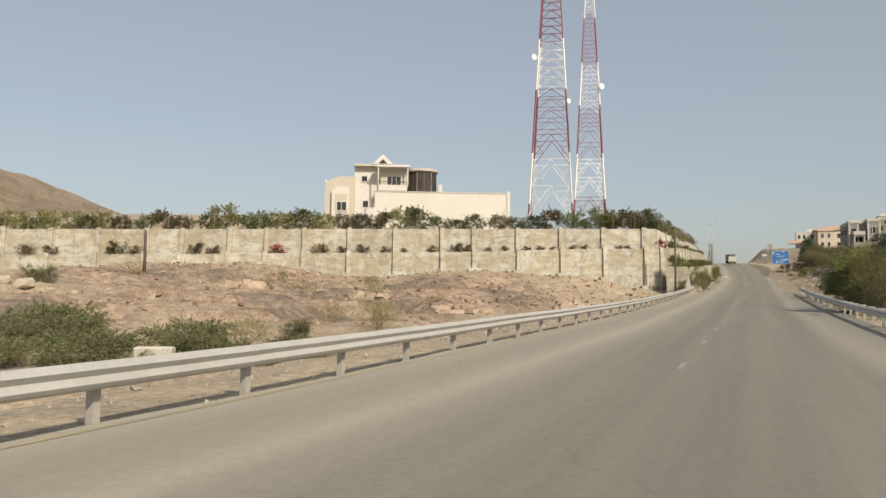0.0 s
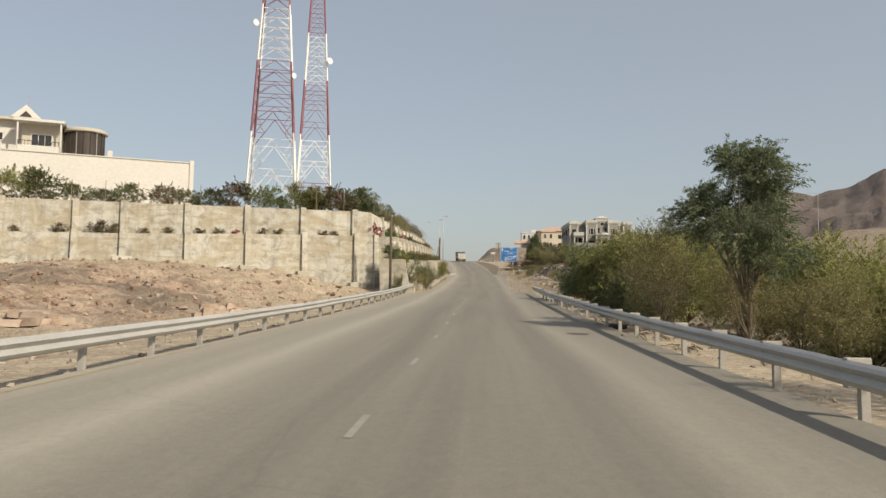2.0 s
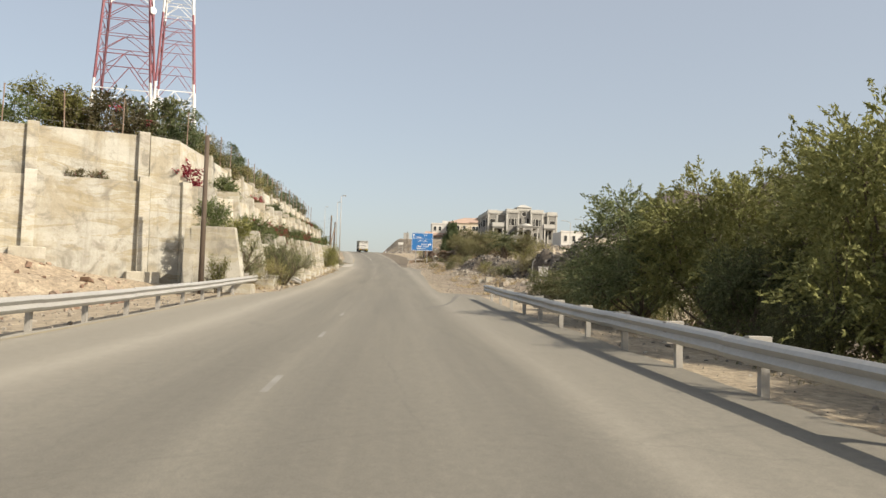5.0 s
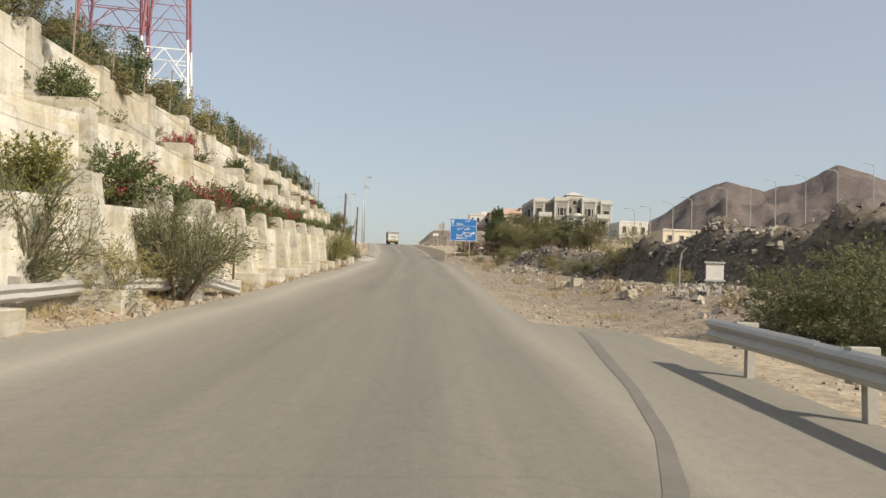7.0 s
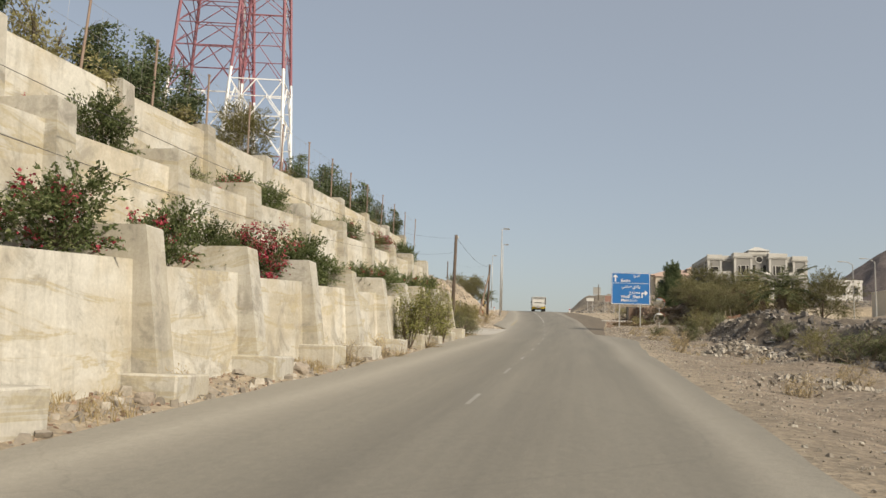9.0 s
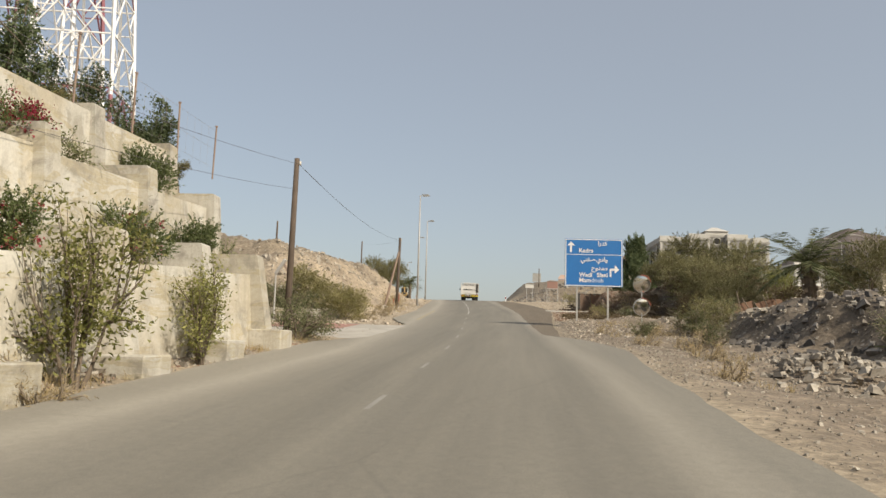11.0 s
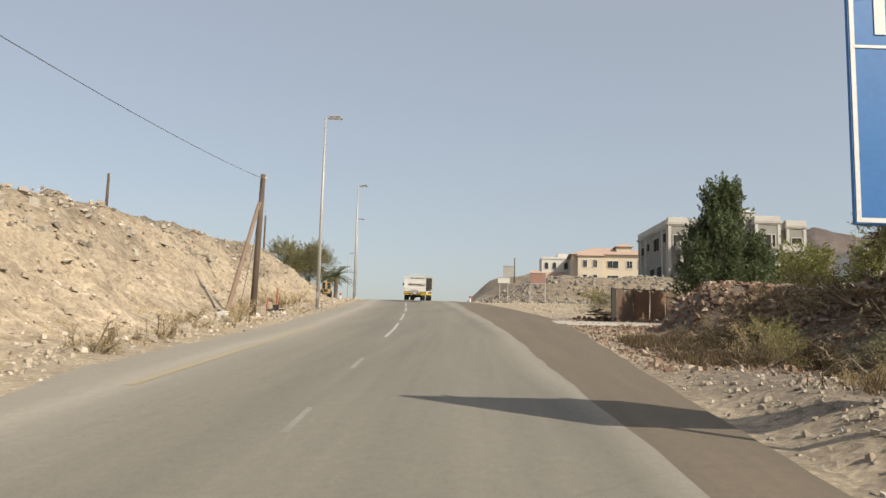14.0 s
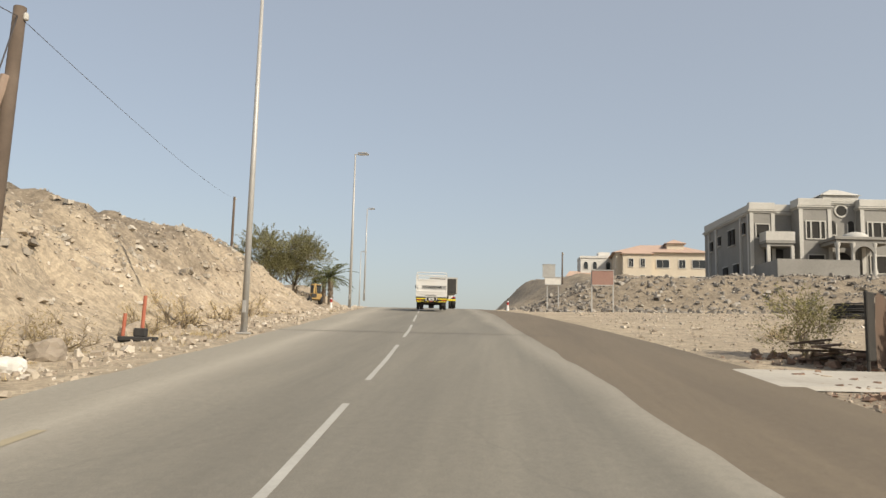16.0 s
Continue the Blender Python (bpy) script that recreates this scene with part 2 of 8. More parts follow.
    def bar(self, a, b, w, h=None, up=(0, 0, 1)):
        """Square bar from a to b."""
        a, b = Vector(a), Vector(b)
        h = h or w
        d = (b - a)
        L = d.length
        d.normalize()
        up = Vector(up)
        s = d.cross(up)
        s = s.normalized() if s.length > 1e-4 else d.orthogonal().normalized()
        t = s.cross(d)
        vs = []
        for p in (a, b):
            for i, j in ((-1, -1), (1, -1), (1, 1), (-1, 1)):
                vs.append(p + s * (i * w / 2) + t * (j * h / 2))
        return self.add(vs, [(3, 2, 1, 0), (4, 5, 6, 7), (0, 1, 5, 4), (1, 2, 6, 5), (2, 3, 7, 6), (3, 0, 4, 7)])

    def prism(self, poly, lo, hi, m=None):
        """Polygon in the plane (u, v), pushed from w = lo to hi; m places (u, v, w)."""
        n = len(poly)
        vs = [Vector((u, v, lo)) for u, v in poly] + [Vector((u, v, hi)) for u, v in poly]
        if m is not None:
            vs = [m @ p for p in vs]
        fs = [tuple(range(n))[::-1], tuple(range(n, 2 * n))] + [(i, (i + 1) % n, n + (i + 1) % n, n + i) for i in range(n)]
        return self.add(vs, fs)

    def lathe(self, prof, n=16, m=None):
        """Profile of (radius, height) turned round z."""
        vs, fs = [], []
        for r, z in prof:
            for k in range(n):
                a = 2 * math.pi * k / n
                vs.append(Vector((r * math.cos(a), r * math.sin(a), z)))
        if m is not None:
            vs = [m @ p for p in vs]
        for i in range(len(prof) - 1):
            for k in range(n):
                fs.append((i * n + k, i * n + (k + 1) % n, (i + 1) * n + (k + 1) % n, (i + 1) * n + k))
        fs.append(tuple(range(n))[::-1])
        fs.append(tuple((len(prof) - 1) * n + k for k in range(n)))
        return self.add(vs, fs)

    def mesh(self, name, mat, smooth_angle=None):
        me = bpy.data.meshes.new(name)
        me.from_pydata([tuple(p) for p in self.v], [], self.f)
        if mat:
            me.materials.append(mat)
        if smooth_angle is not None:
            me.polygons.foreach_set("use_smooth", [True] * len(me.polygons))
            if smooth_angle > 0:
                me.set_sharp_from_angle(angle=radians(smooth_angle))
        me.update()
        return me


def fix_normals(me):
    bm = bmesh.new()
    bm.from_mesh(me)
    bmesh.ops.recalc_face_normals(bm, faces=bm.faces)
    bm.to_mesh(me)
    bm.free()
    return me


def part(name, geo, material, parent=None, label="", smooth_angle=None, m=None):
    """One mesh object under a thing or a part."""
    me = geo if isinstance(geo, bpy.types.Mesh) else geo.mesh(name, material, smooth_angle)
    ob = new(name, me)
    if parent is not None:
        ob.parent = parent
    if m is not None:
        ob.matrix_basis = m
    if label:
        tagged(ob, label)
    return ob


def thing(name, label, category, m=None, group="", kind=""):
    ob = new(name)
    ob.empty_display_size = 0.2
    if m is not None:
        ob.matrix_basis = m
    return tagged(ob, label, category, group, kind)


# ---------------------------------------------------------------- materials
def material(name, rough=0.85, metal=0.0):
    mat = bpy.data.materials.new(name)
    mat.use_nodes = True
    b = mat.node_tree.nodes["Principled BSDF"]
    b.inputs["Roughness"].default_value = rough
    b.inputs["Metallic"].default_value = metal
    return mat, mat.node_tree.nodes, mat.node_tree.links, b


def noise_node(nodes, links, scale, detail=6, rough=0.6, vec=None, dist=0.0):
    n = nodes.new("ShaderNodeTexNoise")
    n.inputs["Scale"].default_value = scale
    n.inputs["Detail"].default_value = detail
    n.inputs["Roughness"].default_value = rough
    n.inputs["Distortion"].default_value = dist
    if vec is not None:
        links.new(vec, n.inputs["Vector"])
    return n.outputs["Fac"]


def ramp(nodes, links, fac, stops):
    r = nodes.new("ShaderNodeValToRGB")
    e = r.color_ramp.elements
    while len(e) < len(stops):
        e.new(0.5)
    for k, (p, c) in zip(e, stops):
        k.position = p
        k.color = c if len(c) == 4 else (*c, 1)
    links.new(fac, r.inputs["Fac"])
    return r.outputs["Color"]


def mix(nodes, links, fac, a, b, mode="MIX"):
    m = nodes.new("ShaderNodeMix")
    m.data_type = "RGBA"
    m.blend_type = mode
    for sock, val in ((m.inputs["Factor"], fac), (m.inputs["A"], a), (m.inputs["B"], b)):
        if isinstance(val, (int, float)):
            sock.default_value = val
        elif isinstance(val, tuple):
            sock.default_value = val if len(val) == 4 else (*val, 1)
        else:
            links.new(val, sock)
    return m.outputs["Result"]


def position(nodes, links, scale=(1, 1, 1), object_space=False):
    tc = nodes.new("ShaderNodeTexCoord") if object_space else nodes.new("ShaderNodeNewGeometry")
    mp = nodes.new("ShaderNodeMapping")
    mp.inputs["Scale"].default_value = scale
    links.new(tc.outputs["Object" if object_space else "Position"], mp.inputs["Vector"])
    return mp.outputs["Vector"]


def bump(nodes, links, bsdf, height, strength=0.3, distance=0.05):
    n = nodes.new("ShaderNodeBump")
    n.inputs["Strength"].default_value = strength
    n.inputs["Distance"].default_value = distance
    links.new(height, n.inputs["Height"])
    links.new(n.outputs["Normal"], bsdf.inputs["Normal"])


def weathered(name, base, dark, rough=0.85, metal=0.0, s1=0.6, s2=9.0, amount=0.5, relief=0.25, dist=0.02, piece=0.0, streak=False):
    """Base colour with stains at a large scale and grain at a small one."""
    mat, n, l, b = material(name, rough, metal)
    pos = position(n, l)
    big = noise_node(n, l, s1, 5, 0.6, pos)
    fine = noise_node(n, l, s2, 7, 0.65, pos)
    c = mix(n, l, ramp(n, l, big, [(0.38, (0, 0, 0)), (0.68, (amount,) * 3)]), base, dark)
    if streak:
        ps = position(n, l, (1.0, 1.0, 0.09))
        st = noise_node(n, l, 2.6, 5, 0.7, ps)
        c = mix(n, l, ramp(n, l, st, [(0.50, (0, 0, 0)), (0.78, (amount * 0.9,) * 3)]), c, dark)
    c = mix(n, l, 0.30, c, ramp(n, l, fine, [(0.25, tuple(0.6 * k for k in base[:3])), (0.75, tuple(min(1, 1.25 * k) for k in base[:3]))]))
    if piece:
        oi = n.new("ShaderNodeObjectInfo")
        hsv = n.new("ShaderNodeHueSaturation")
        mr = n.new("ShaderNodeMapRange")
        l.new(oi.outputs["Random"], mr.inputs["Value"])
        mr.inputs["To Min"].default_value, mr.inputs["To Max"].default_value = 1 - piece, 1 + piece
        l.new(mr.outputs["Result"], hsv.inputs["Value"])
        l.new(c, hsv.inputs["Color"])
        c = hsv.outputs["Color"]
    l.new(c, b.inputs["Base Color"])
    bump(n, l, b, fine, relief, dist)
    return mat


def soil_material():
    mat, n, l, b = material("soil_and_rock", 0.95)
    pos = position(n, l)
    att = n.new("ShaderNodeVertexColor")
    att.layer_name = "soil"
    sep = n.new("ShaderNodeSeparateColor")
    l.new(att.outputs["Color"], sep.inputs["Color"])
    big = noise_node(n, l, 0.16, 5, 0.6, pos)
    mid = noise_node(n, l, 1.3, 6, 0.65, pos, 0.4)
    fine = noise_node(n, l, 11, 8, 0.75, pos)
    vor = n.new("ShaderNodeTexVoronoi")
    vor.inputs["Scale"].default_value = 13
    l.new(pos, vor.inputs["Vector"])
    sand = mix(n, l, mid, (0.43, 0.37, 0.285), (0.32, 0.27, 0.20))
    red = ramp(n, l, mid, [(0.3, (0.17, 0.118, 0.090)), (0.5, (0.33, 0.25, 0.19)), (0.7, (0.47, 0.39, 0.31))])
    cream = ramp(n, l, mid, [(0.3, (0.27, 0.222, 0.165)), (0.5, (0.41, 0.345, 0.262)), (0.7, (0.51, 0.44, 0.345))])
    dark = ramp(n, l, mid, [(0.35, (0.070, 0.058, 0.047)), (0.65, (0.180, 0.152, 0.120))])
    c = mix(n, l, sep.outputs["Red"], sand, red)
    c = mix(n, l, sep.outputs["Green"], c, cream)
    c = mix(n, l, sep.outputs["Blue"], c, dark)
    stone = ramp(n, l, vor.outputs["Distance"], [(0.1, (1.12, 1.1, 1.08)), (0.55, (0.78, 0.78, 0.78))])
    c = mix(n, l, 0.5, c, stone, "MULTIPLY")
    # broken stone of two sizes, each piece with its own tone
    for sc, amt in ((1.7, 0.35), (8.5, 0.55)):
        cell = n.new("ShaderNodeTexVoronoi")
        cell.inputs["Scale"].default_value = sc
        warped = mix(n, l, 0.12, pos, noise_node(n, l, 2.0, 4, 0.6, pos))
        l.new(warped, cell.inputs["Vector"])
        bw = n.new("ShaderNodeRGBToBW")
        l.new(cell.outputs["Color"], bw.inputs[0])
        tone = ramp(n, l, bw.outputs[0], [(0.2, (0.66, 0.64, 0.62)), (0.75, (1.26, 1.25, 1.22))])
        c = mix(n, l, amt, c, tone, "MULTIPLY")
    c = mix(n, l, 0.75, c, ramp(n, l, fine, [(0.3, (0.55, 0.53, 0.5)), (0.7, (1.25, 1.23, 1.2))]), "MULTIPLY")
    c = mix(n, l, 0.5, c, ramp(n, l, big, [(0.35, (0.8, 0.78, 0.75)), (0.65, (1.12, 1.1, 1.06))]), "MULTIPLY")
    l.new(c, b.inputs["Base Color"])
    h = mix(n, l, 0.5, mix(n, l, 0.5, cell.outputs["Distance"], fine), mid)
    bump(n, l, b, h, 0.9, 0.08)
    return mat


def asphalt_material(name, tint=(0.176, 0.163, 0.134), dust=0.9):
    """Worn asphalt: bands along the lanes, dust at the edges, pale chips and a few cracks."""
    mat, n, l, b = material(name, 0.9)
    uv = n.new("ShaderNodeUVMap")
    uv.uv_map = "lane"
    sp = n.new("ShaderNodeSeparateXYZ")
    l.new(uv.outputs["UV"], sp.inputs["Vector"])
    pos = position(n, l)
    drift = noise_node(n, l, 1.0, 3, 0.5, position(n, l, (0.25, 0.022, 1.0)))
    wide = noise_node(n, l, 1.0, 4, 0.55, position(n, l, (1.1, 0.03, 1.0)))
    thin = noise_node(n, l, 1.0, 4, 0.6, position(n, l, (5.5, 0.07, 1.0)))
    fine = noise_node(n, l, 9, 6, 0.85, position(n, l, (1.0, 0.7, 1.0)))
    grain = noise_node(n, l, 75, 3, 0.8, pos)
    # place across the lanes, from -1 at the left edge to +1 at the right one, wandering a little
    across = n.new("ShaderNodeMath")
    across.operation = "MULTIPLY_ADD"
    l.new(drift, across.inputs[0])
    across.inputs[1].default_value = 0.22
    l.new(sp.outputs["X"], across.inputs[2])
    unit = n.new("ShaderNodeMapRange")
    l.new(across.outputs[0], unit.inputs["Value"])
    unit.inputs["From Min"].default_value, unit.inputs["From Max"].default_value = -1.0, 1.22
    k = lambda f: tuple(f * c for c in tint)
    c = ramp(n, l, unit.outputs["Result"], [(0.0, k(1.12)), (0.16, k(0.98)), (0.25, k(1.04)), (0.33, k(0.88)), (0.39, k(0.97)), (0.44, k(0.88)), (0.50, k(1.04)), (0.58, k(0.93)), (0.68, k(1.03)), (0.78, k(0.92)), (0.88, k(1.0)), (1.0, k(0.96))])
    c = mix(n, l, 0.6, c, ramp(n, l, wide, [(0.3, (0.80, 0.80, 0.81)), (0.7, (1.17, 1.16, 1.14))]), "MULTIPLY")
    c = mix(n, l, 0.35, c, ramp(n, l, thin, [(0.3, (0.86, 0.86, 0.86)), (0.7, (1.12, 1.12, 1.11))]), "MULTIPLY")
    d = ramp(n, l, unit.outputs["Result"], [(0.05, (dust * 0.85,) * 3), (0.14, (dust * 0.45,) * 3), (0.20, (dust * 0.5,) * 3), (0.245, (dust * 0.85,) * 3), (0.29, (dust * 0.45,) * 3), (0.38, (dust * 0.1,) * 3), (0.48, (0, 0, 0)), (0.76, (0, 0, 0)), (0.81, (dust * 0.5,) * 3), (0.86, (dust * 0.2,) * 3), (1.0, (dust * 0.1,) * 3)])
    c = mix(n, l, d, c, (0.345, 0.315, 0.258))
    c = mix(n, l, 0.36, c, ramp(n, l, fine, [(0.32, (0.66, 0.66, 0.66)), (0.68, (1.30, 1.29, 1.27))]), "MULTIPLY")
    c = mix(n, l, 0.5, c, ramp(n, l, grain, [(0.3, (0.66, 0.66, 0.67)), (0.5, (0.98, 0.98, 0.98)), (0.72, (1.5, 1.48, 1.44))]), "MULTIPLY")
    crack = n.new("ShaderNodeTexVoronoi")
    crack.feature = "DISTANCE_TO_EDGE"
    crack.inputs["Scale"].default_value = 0.23
    cw = mix(n, l, 0.35, pos, noise_node(n, l, 0.9, 4, 0.6, pos))
    l.new(cw, crack.inputs["Vector"])
    ck = ramp(n, l, crack.outputs["Distance"], [(0.0012, (0.16,) * 3), (0.004, (0, 0, 0))])
    c = mix(n, l, ck, c, (0.06, 0.055, 0.05))
    l.new(c, b.inputs["Base Color"])
    bump(n, l, b, grain, 0.4, 0.010)
    return mat


M_SOIL = soil_material()
M_ASPHALT = asphalt_material("worn_asphalt")
M_NEWASPHALT = asphalt_material("newer_asphalt", (0.141, 0.113, 0.079), 0.05)


def wall_concrete(name, base, dark, stain, piece=0.07):
    """Cast concrete: board marks, drips from the top, ochre stains and pale bloom."""
    mat, n, l, b = material(name, 0.93)
    pos = position(n, l)
    boards = noise_node(n, l, 1.0, 3, 0.5, position(n, l, (0.12, 0.12, 4.2)))
    drips = noise_node(n, l, 1.0, 5, 0.7, position(n, l, (2.2, 2.2, 0.16)))
    big = noise_node(n, l, 0.45, 6, 0.62, pos, 0.5)
    spots = noise_node(n, l, 1.1, 6, 0.7, pos, 0.8)
    pour = noise_node(n, l, 1.0, 5, 0.65, position(n, l, (0.30, 0.30, 1.5)), 0.7)
    fine = noise_node(n, l, 16, 8, 0.75, pos)
    c = mix(n, l, ramp(n, l, big, [(0.44, (0, 0, 0)), (0.58, (0.85,) * 3)]), base, stain)
    c = mix(n, l, ramp(n, l, pour, [(0.53, (0, 0, 0)), (0.57, (0.8,) * 3), (0.62, (0.3,) * 3), (0.70, (0.75,) * 3)]), c, tuple(k * f for k, f in zip(stain, (0.94, 0.90, 0.76))))
    c = mix(n, l, ramp(n, l, spots, [(0.51, (0, 0, 0)), (0.64, (0.75,) * 3)]), c, dark)
    c = mix(n, l, ramp(n, l, drips, [(0.50, (0, 0, 0)), (0.74, (0.6,) * 3)]), c, dark)
    c = mix(n, l, ramp(n, l, spots, [(0.28, (0.5,) * 3), (0.44, (0, 0, 0))]), c, tuple(min(1, 1.28 * k) for k in base))
    c = mix(n, l, 0.5, c, ramp(n, l, boards, [(0.35, (0.90, 0.895, 0.88)), (0.62, (1.06, 1.06, 1.055))]), "MULTIPLY")
    c = mix(n, l, 0.55, c, ramp(n, l, fine, [(0.28, (0.70, 0.69, 0.67)), (0.72, (1.18, 1.17, 1.15))]), "MULTIPLY")
    oi = n.new("ShaderNodeObjectInfo")
    hsv = n.new("ShaderNodeHueSaturation")
    mr = n.new("ShaderNodeMapRange")
    l.new(oi.outputs["Random"], mr.inputs["Value"])
    mr.inputs["To Min"].default_value, mr.inputs["To Max"].default_value = 1 - piece, 1 + piece
    l.new(mr.outputs["Result"], hsv.inputs["Value"])
    l.new(c, hsv.inputs["Color"])
    l.new(hsv.outputs["Color"], b.inputs["Base Color"])
    bump(n, l, b, mix(n, l, 0.5, boards, fine), 0.5, 0.03)
    return mat


M_CONCRETE = wall_concrete("weathered_concrete", (0.455, 0.44, 0.39), (0.225, 0.207, 0.170), (0.35, 0.308, 0.228))
M_CONCRETE2 = wall_concrete("pillar_concrete", (0.47, 0.447, 0.392), (0.235, 0.218, 0.185), (0.39, 0.356, 0.285))
# lighter copy of the wall concrete: stronger light on the side walls, as colour
M_CONCRETE3 = wall_concrete("brightened_side_wall_concrete", (0.57, 0.548, 0.485), (0.30, 0.277, 0.23), (0.46, 0.408, 0.31))
M_STEEL = weathered("galvanised_steel", (0.43, 0.42, 0.395), (0.30, 0.285, 0.25), 0.55, 0.15, 0.9, 14.0, 0.5, 0.12, 0.01)
# darker copy of the rail steel, painting in the posts' shadow side
M_STEELPOST = weathered("shaded_galvanised_posts", (0.36, 0.34, 0.305), (0.25, 0.23, 0.195), 0.7, 0.1, 0.9, 14.0, 0.6, 0.12, 0.01)
# faded red, turned towards pink to paint in the haze before the towers
M_REDSTEEL = weathered("faded_haze_tinted_red_paint", (0.24, 0.078, 0.100), (0.30, 0.165, 0.175), 0.6, 0.0, 0.1, 3.0, 0.7, 0.1, 0.01)
M_WHITESTEEL = weathered("white_tower_paint", (0.78, 0.78, 0.77), (0.66, 0.65, 0.63), 0.55, 0.0, 0.1, 3.0, 0.5, 0.1, 0.01)
M_LANEPAINT = weathered("worn_lane_paint", (0.27, 0.26, 0.23), (0.18, 0.168, 0.145), 0.85, 0, 1.6, 22.0, 0.9, 0.2, 0.01)
M_YELLOWPAINT = weathered("faded_yellow_paint", (0.34, 0.285, 0.175), (0.26, 0.23, 0.175), 0.85, 0, 0.9, 18.0, 0.95, 0.2, 0.01)


# ---------------------------------------------------------------- ground sheet
def spaced(knots):
    out = [knots[0][0]]
    for (a, s), (b, _) in zip(knots, knots[1:]):
        n = max(1, round((b - a) / s))
        out += list(a + (b - a) * (np.arange(n) + 1) / n)
    return np.array(out)


gx = spaced([(-2200, 300), (-700, 60), (-220, 14), (-80, 2.0), (-46, 1.0), (-32, 0.6), (-16, 0.5), (22, 1.0), (60, 3), (120, 14), (300, 60), (900, 300), (2400, 1)])
gy = spaced([(-1200, 200), (-200, 25), (-50, 3), (-6, 0.6), (275, 2.0), (330, 6), (420, 25), (700, 120), (3000, 1)])
GX, GY = np.meshgrid(gx, gy)
GZ = ground_z(GX, GY)
nx, ny = len(gx), len(gy)
gv = np.stack([GX.ravel(), GY.ravel(), GZ.ravel()], 1)
ii = (np.arange(ny - 1)[:, None] * nx + np.arange(nx - 1)[None]).ravel()
gf = np.stack([ii, ii + 1, ii + 1 + nx, ii + nx], 1)
gm = bpy.data.meshes.new("ground")
gm.vertices.add(len(gv))
gm.vertices.foreach_set("co", gv.ravel())
gm.loops.add(gf.size)
gm.loops.foreach_set("vertex_index", gf.ravel())
gm.polygons.add(len(gf))
gm.polygons.foreach_set("loop_start", np.arange(len(gf)) * 4)
gm.polygons.foreach_set("use_smooth", np.ones(len(gf), bool))
gm.update(calc_edges=True)
gm.validate()


def soil_kind(x, y):
    """Amounts of red rock, cream rock and dark rubble; the dark also paints in shade."""
    dl, dr = left_x(y) - x, x - np.maximum(right_x(y), strip_x(y))
    nn = vnoise(x, y, 6, 9) * 0.5 + vnoise(x, y, 1.7, 8) * 0.35
    b = -((x - WALL_A[0]) * WALL_N[0] + (y - WALL_A[1]) * WALL_N[1])
    red = smooth(4, 11, dl + 3 * nn) * (1 - smooth(92, 97, y)) * np.clip(0.95 + 1.2 * nn, 0, 1) * (0.35 + 0.65 * smooth(2, 9, b + 5 * nn))
    cream = smooth(1.5, 4.0, dl + nn) * smooth(160, 175, y) * np.clip(1.2 + 1.2 * nn - 0.075 * dl, 0, 1)
    cream = np.maximum(cream, 0.55 * smooth(4, 8, dl) * (1 - smooth(3, 10, b + 5 * nn)) * (1 - smooth(92, 97, y)))
    cream = np.maximum(cream, 0.35 * smooth(207, 214, y) * smooth(0.5, 3, dr))
    xb = np.interp(y, [100, 112, 150, 165], [18.5, 16.0, 12.2, 9.8])
    # the bank's dark rock, with the shade on its road face painted in
    dark = smooth(-3, 1.5, x - xb + 2.5 * nn) * smooth(102, 110, y) * (1 - smooth(165, 200, y)) * 0.95 * (1 - 0.8 * smooth(10, 20, x - xb))
    # brown soil below the acacias, darkened to paint in their shade
    dark = np.maximum(dark, 0.85 * smooth(0.8, 3.0, dr + nn) * smooth(174, 180, y) * (1 - smooth(198, 204, y)))
    dark = np.maximum(dark, 0.62 * smooth(6.5, 10.5, dl + 4 * nn) * smooth(165, 178, y))
    dark = np.maximum(dark, 0.62 * smooth(0.15, 0.5, vnoise(x, y, 3.6, 23) + 0.5 * vnoise(x, y, 1.1, 24)) * smooth(7, 14, dl) * smooth(4, 9, b) * (1 - smooth(90, 95, y)))
    dark = np.maximum(dark, smooth(250, 254, y + 0.1 * x) * smooth(4, 9, dr) * 0.5)
    # round the rubble heap: brown soil with its partial shade painted in
    dark = np.maximum(dark, 0.5 * np.exp(-((x - 10.5) / 5) ** 2 - ((y - 194) / 9) ** 2))
    dark = np.maximum(dark, (0.46 + 0.12 * smooth(146, 166, y)) * smooth(-0.6, 1.2, dr + nn) * smooth(97, 102, y) * (1 - smooth(200, 208, y)))
    # brown litter under the right-hand trees, plus tree shade put into the colour
    dark = np.maximum(dark, 0.55 * smooth(1.6, 3.6, dr + 1.2 * nn) * (1 - smooth(14, 22, dr)) * (1 - smooth(90, 97, y)) * smooth(15, 30, y))
    red = np.maximum(red, 0.5 * smooth(1.6, 3.6, dr + nn) * (1 - smooth(90, 97, y)) * smooth(15, 30, y))
    red = np.maximum(red, 0.6 * np.exp(-((x - 10) / 5) ** 2 - ((y - 196) / 9) ** 2))
    red = np.maximum(red, 0.4 * smooth(0.0, 2, dr) * smooth(95, 105, y) * (1 - smooth(200, 215, y)))
    return np.clip(red, 0, 1), np.clip(cream, 0, 1), np.clip(dark, 0, 1)


sr, sg, sb = soil_kind(gv[:, 0], gv[:, 1])
ca = gm.color_attributes.new("soil", "FLOAT_COLOR", "POINT")
ca.data.foreach_set("color", np.stack([sr, sg, sb, np.ones_like(sr)], 1).ravel())
gm.materials.append(M_SOIL)
ground = tagged(new("ground", gm), "dry tan gravel ground with rocky slopes", "ground", kind="structure")


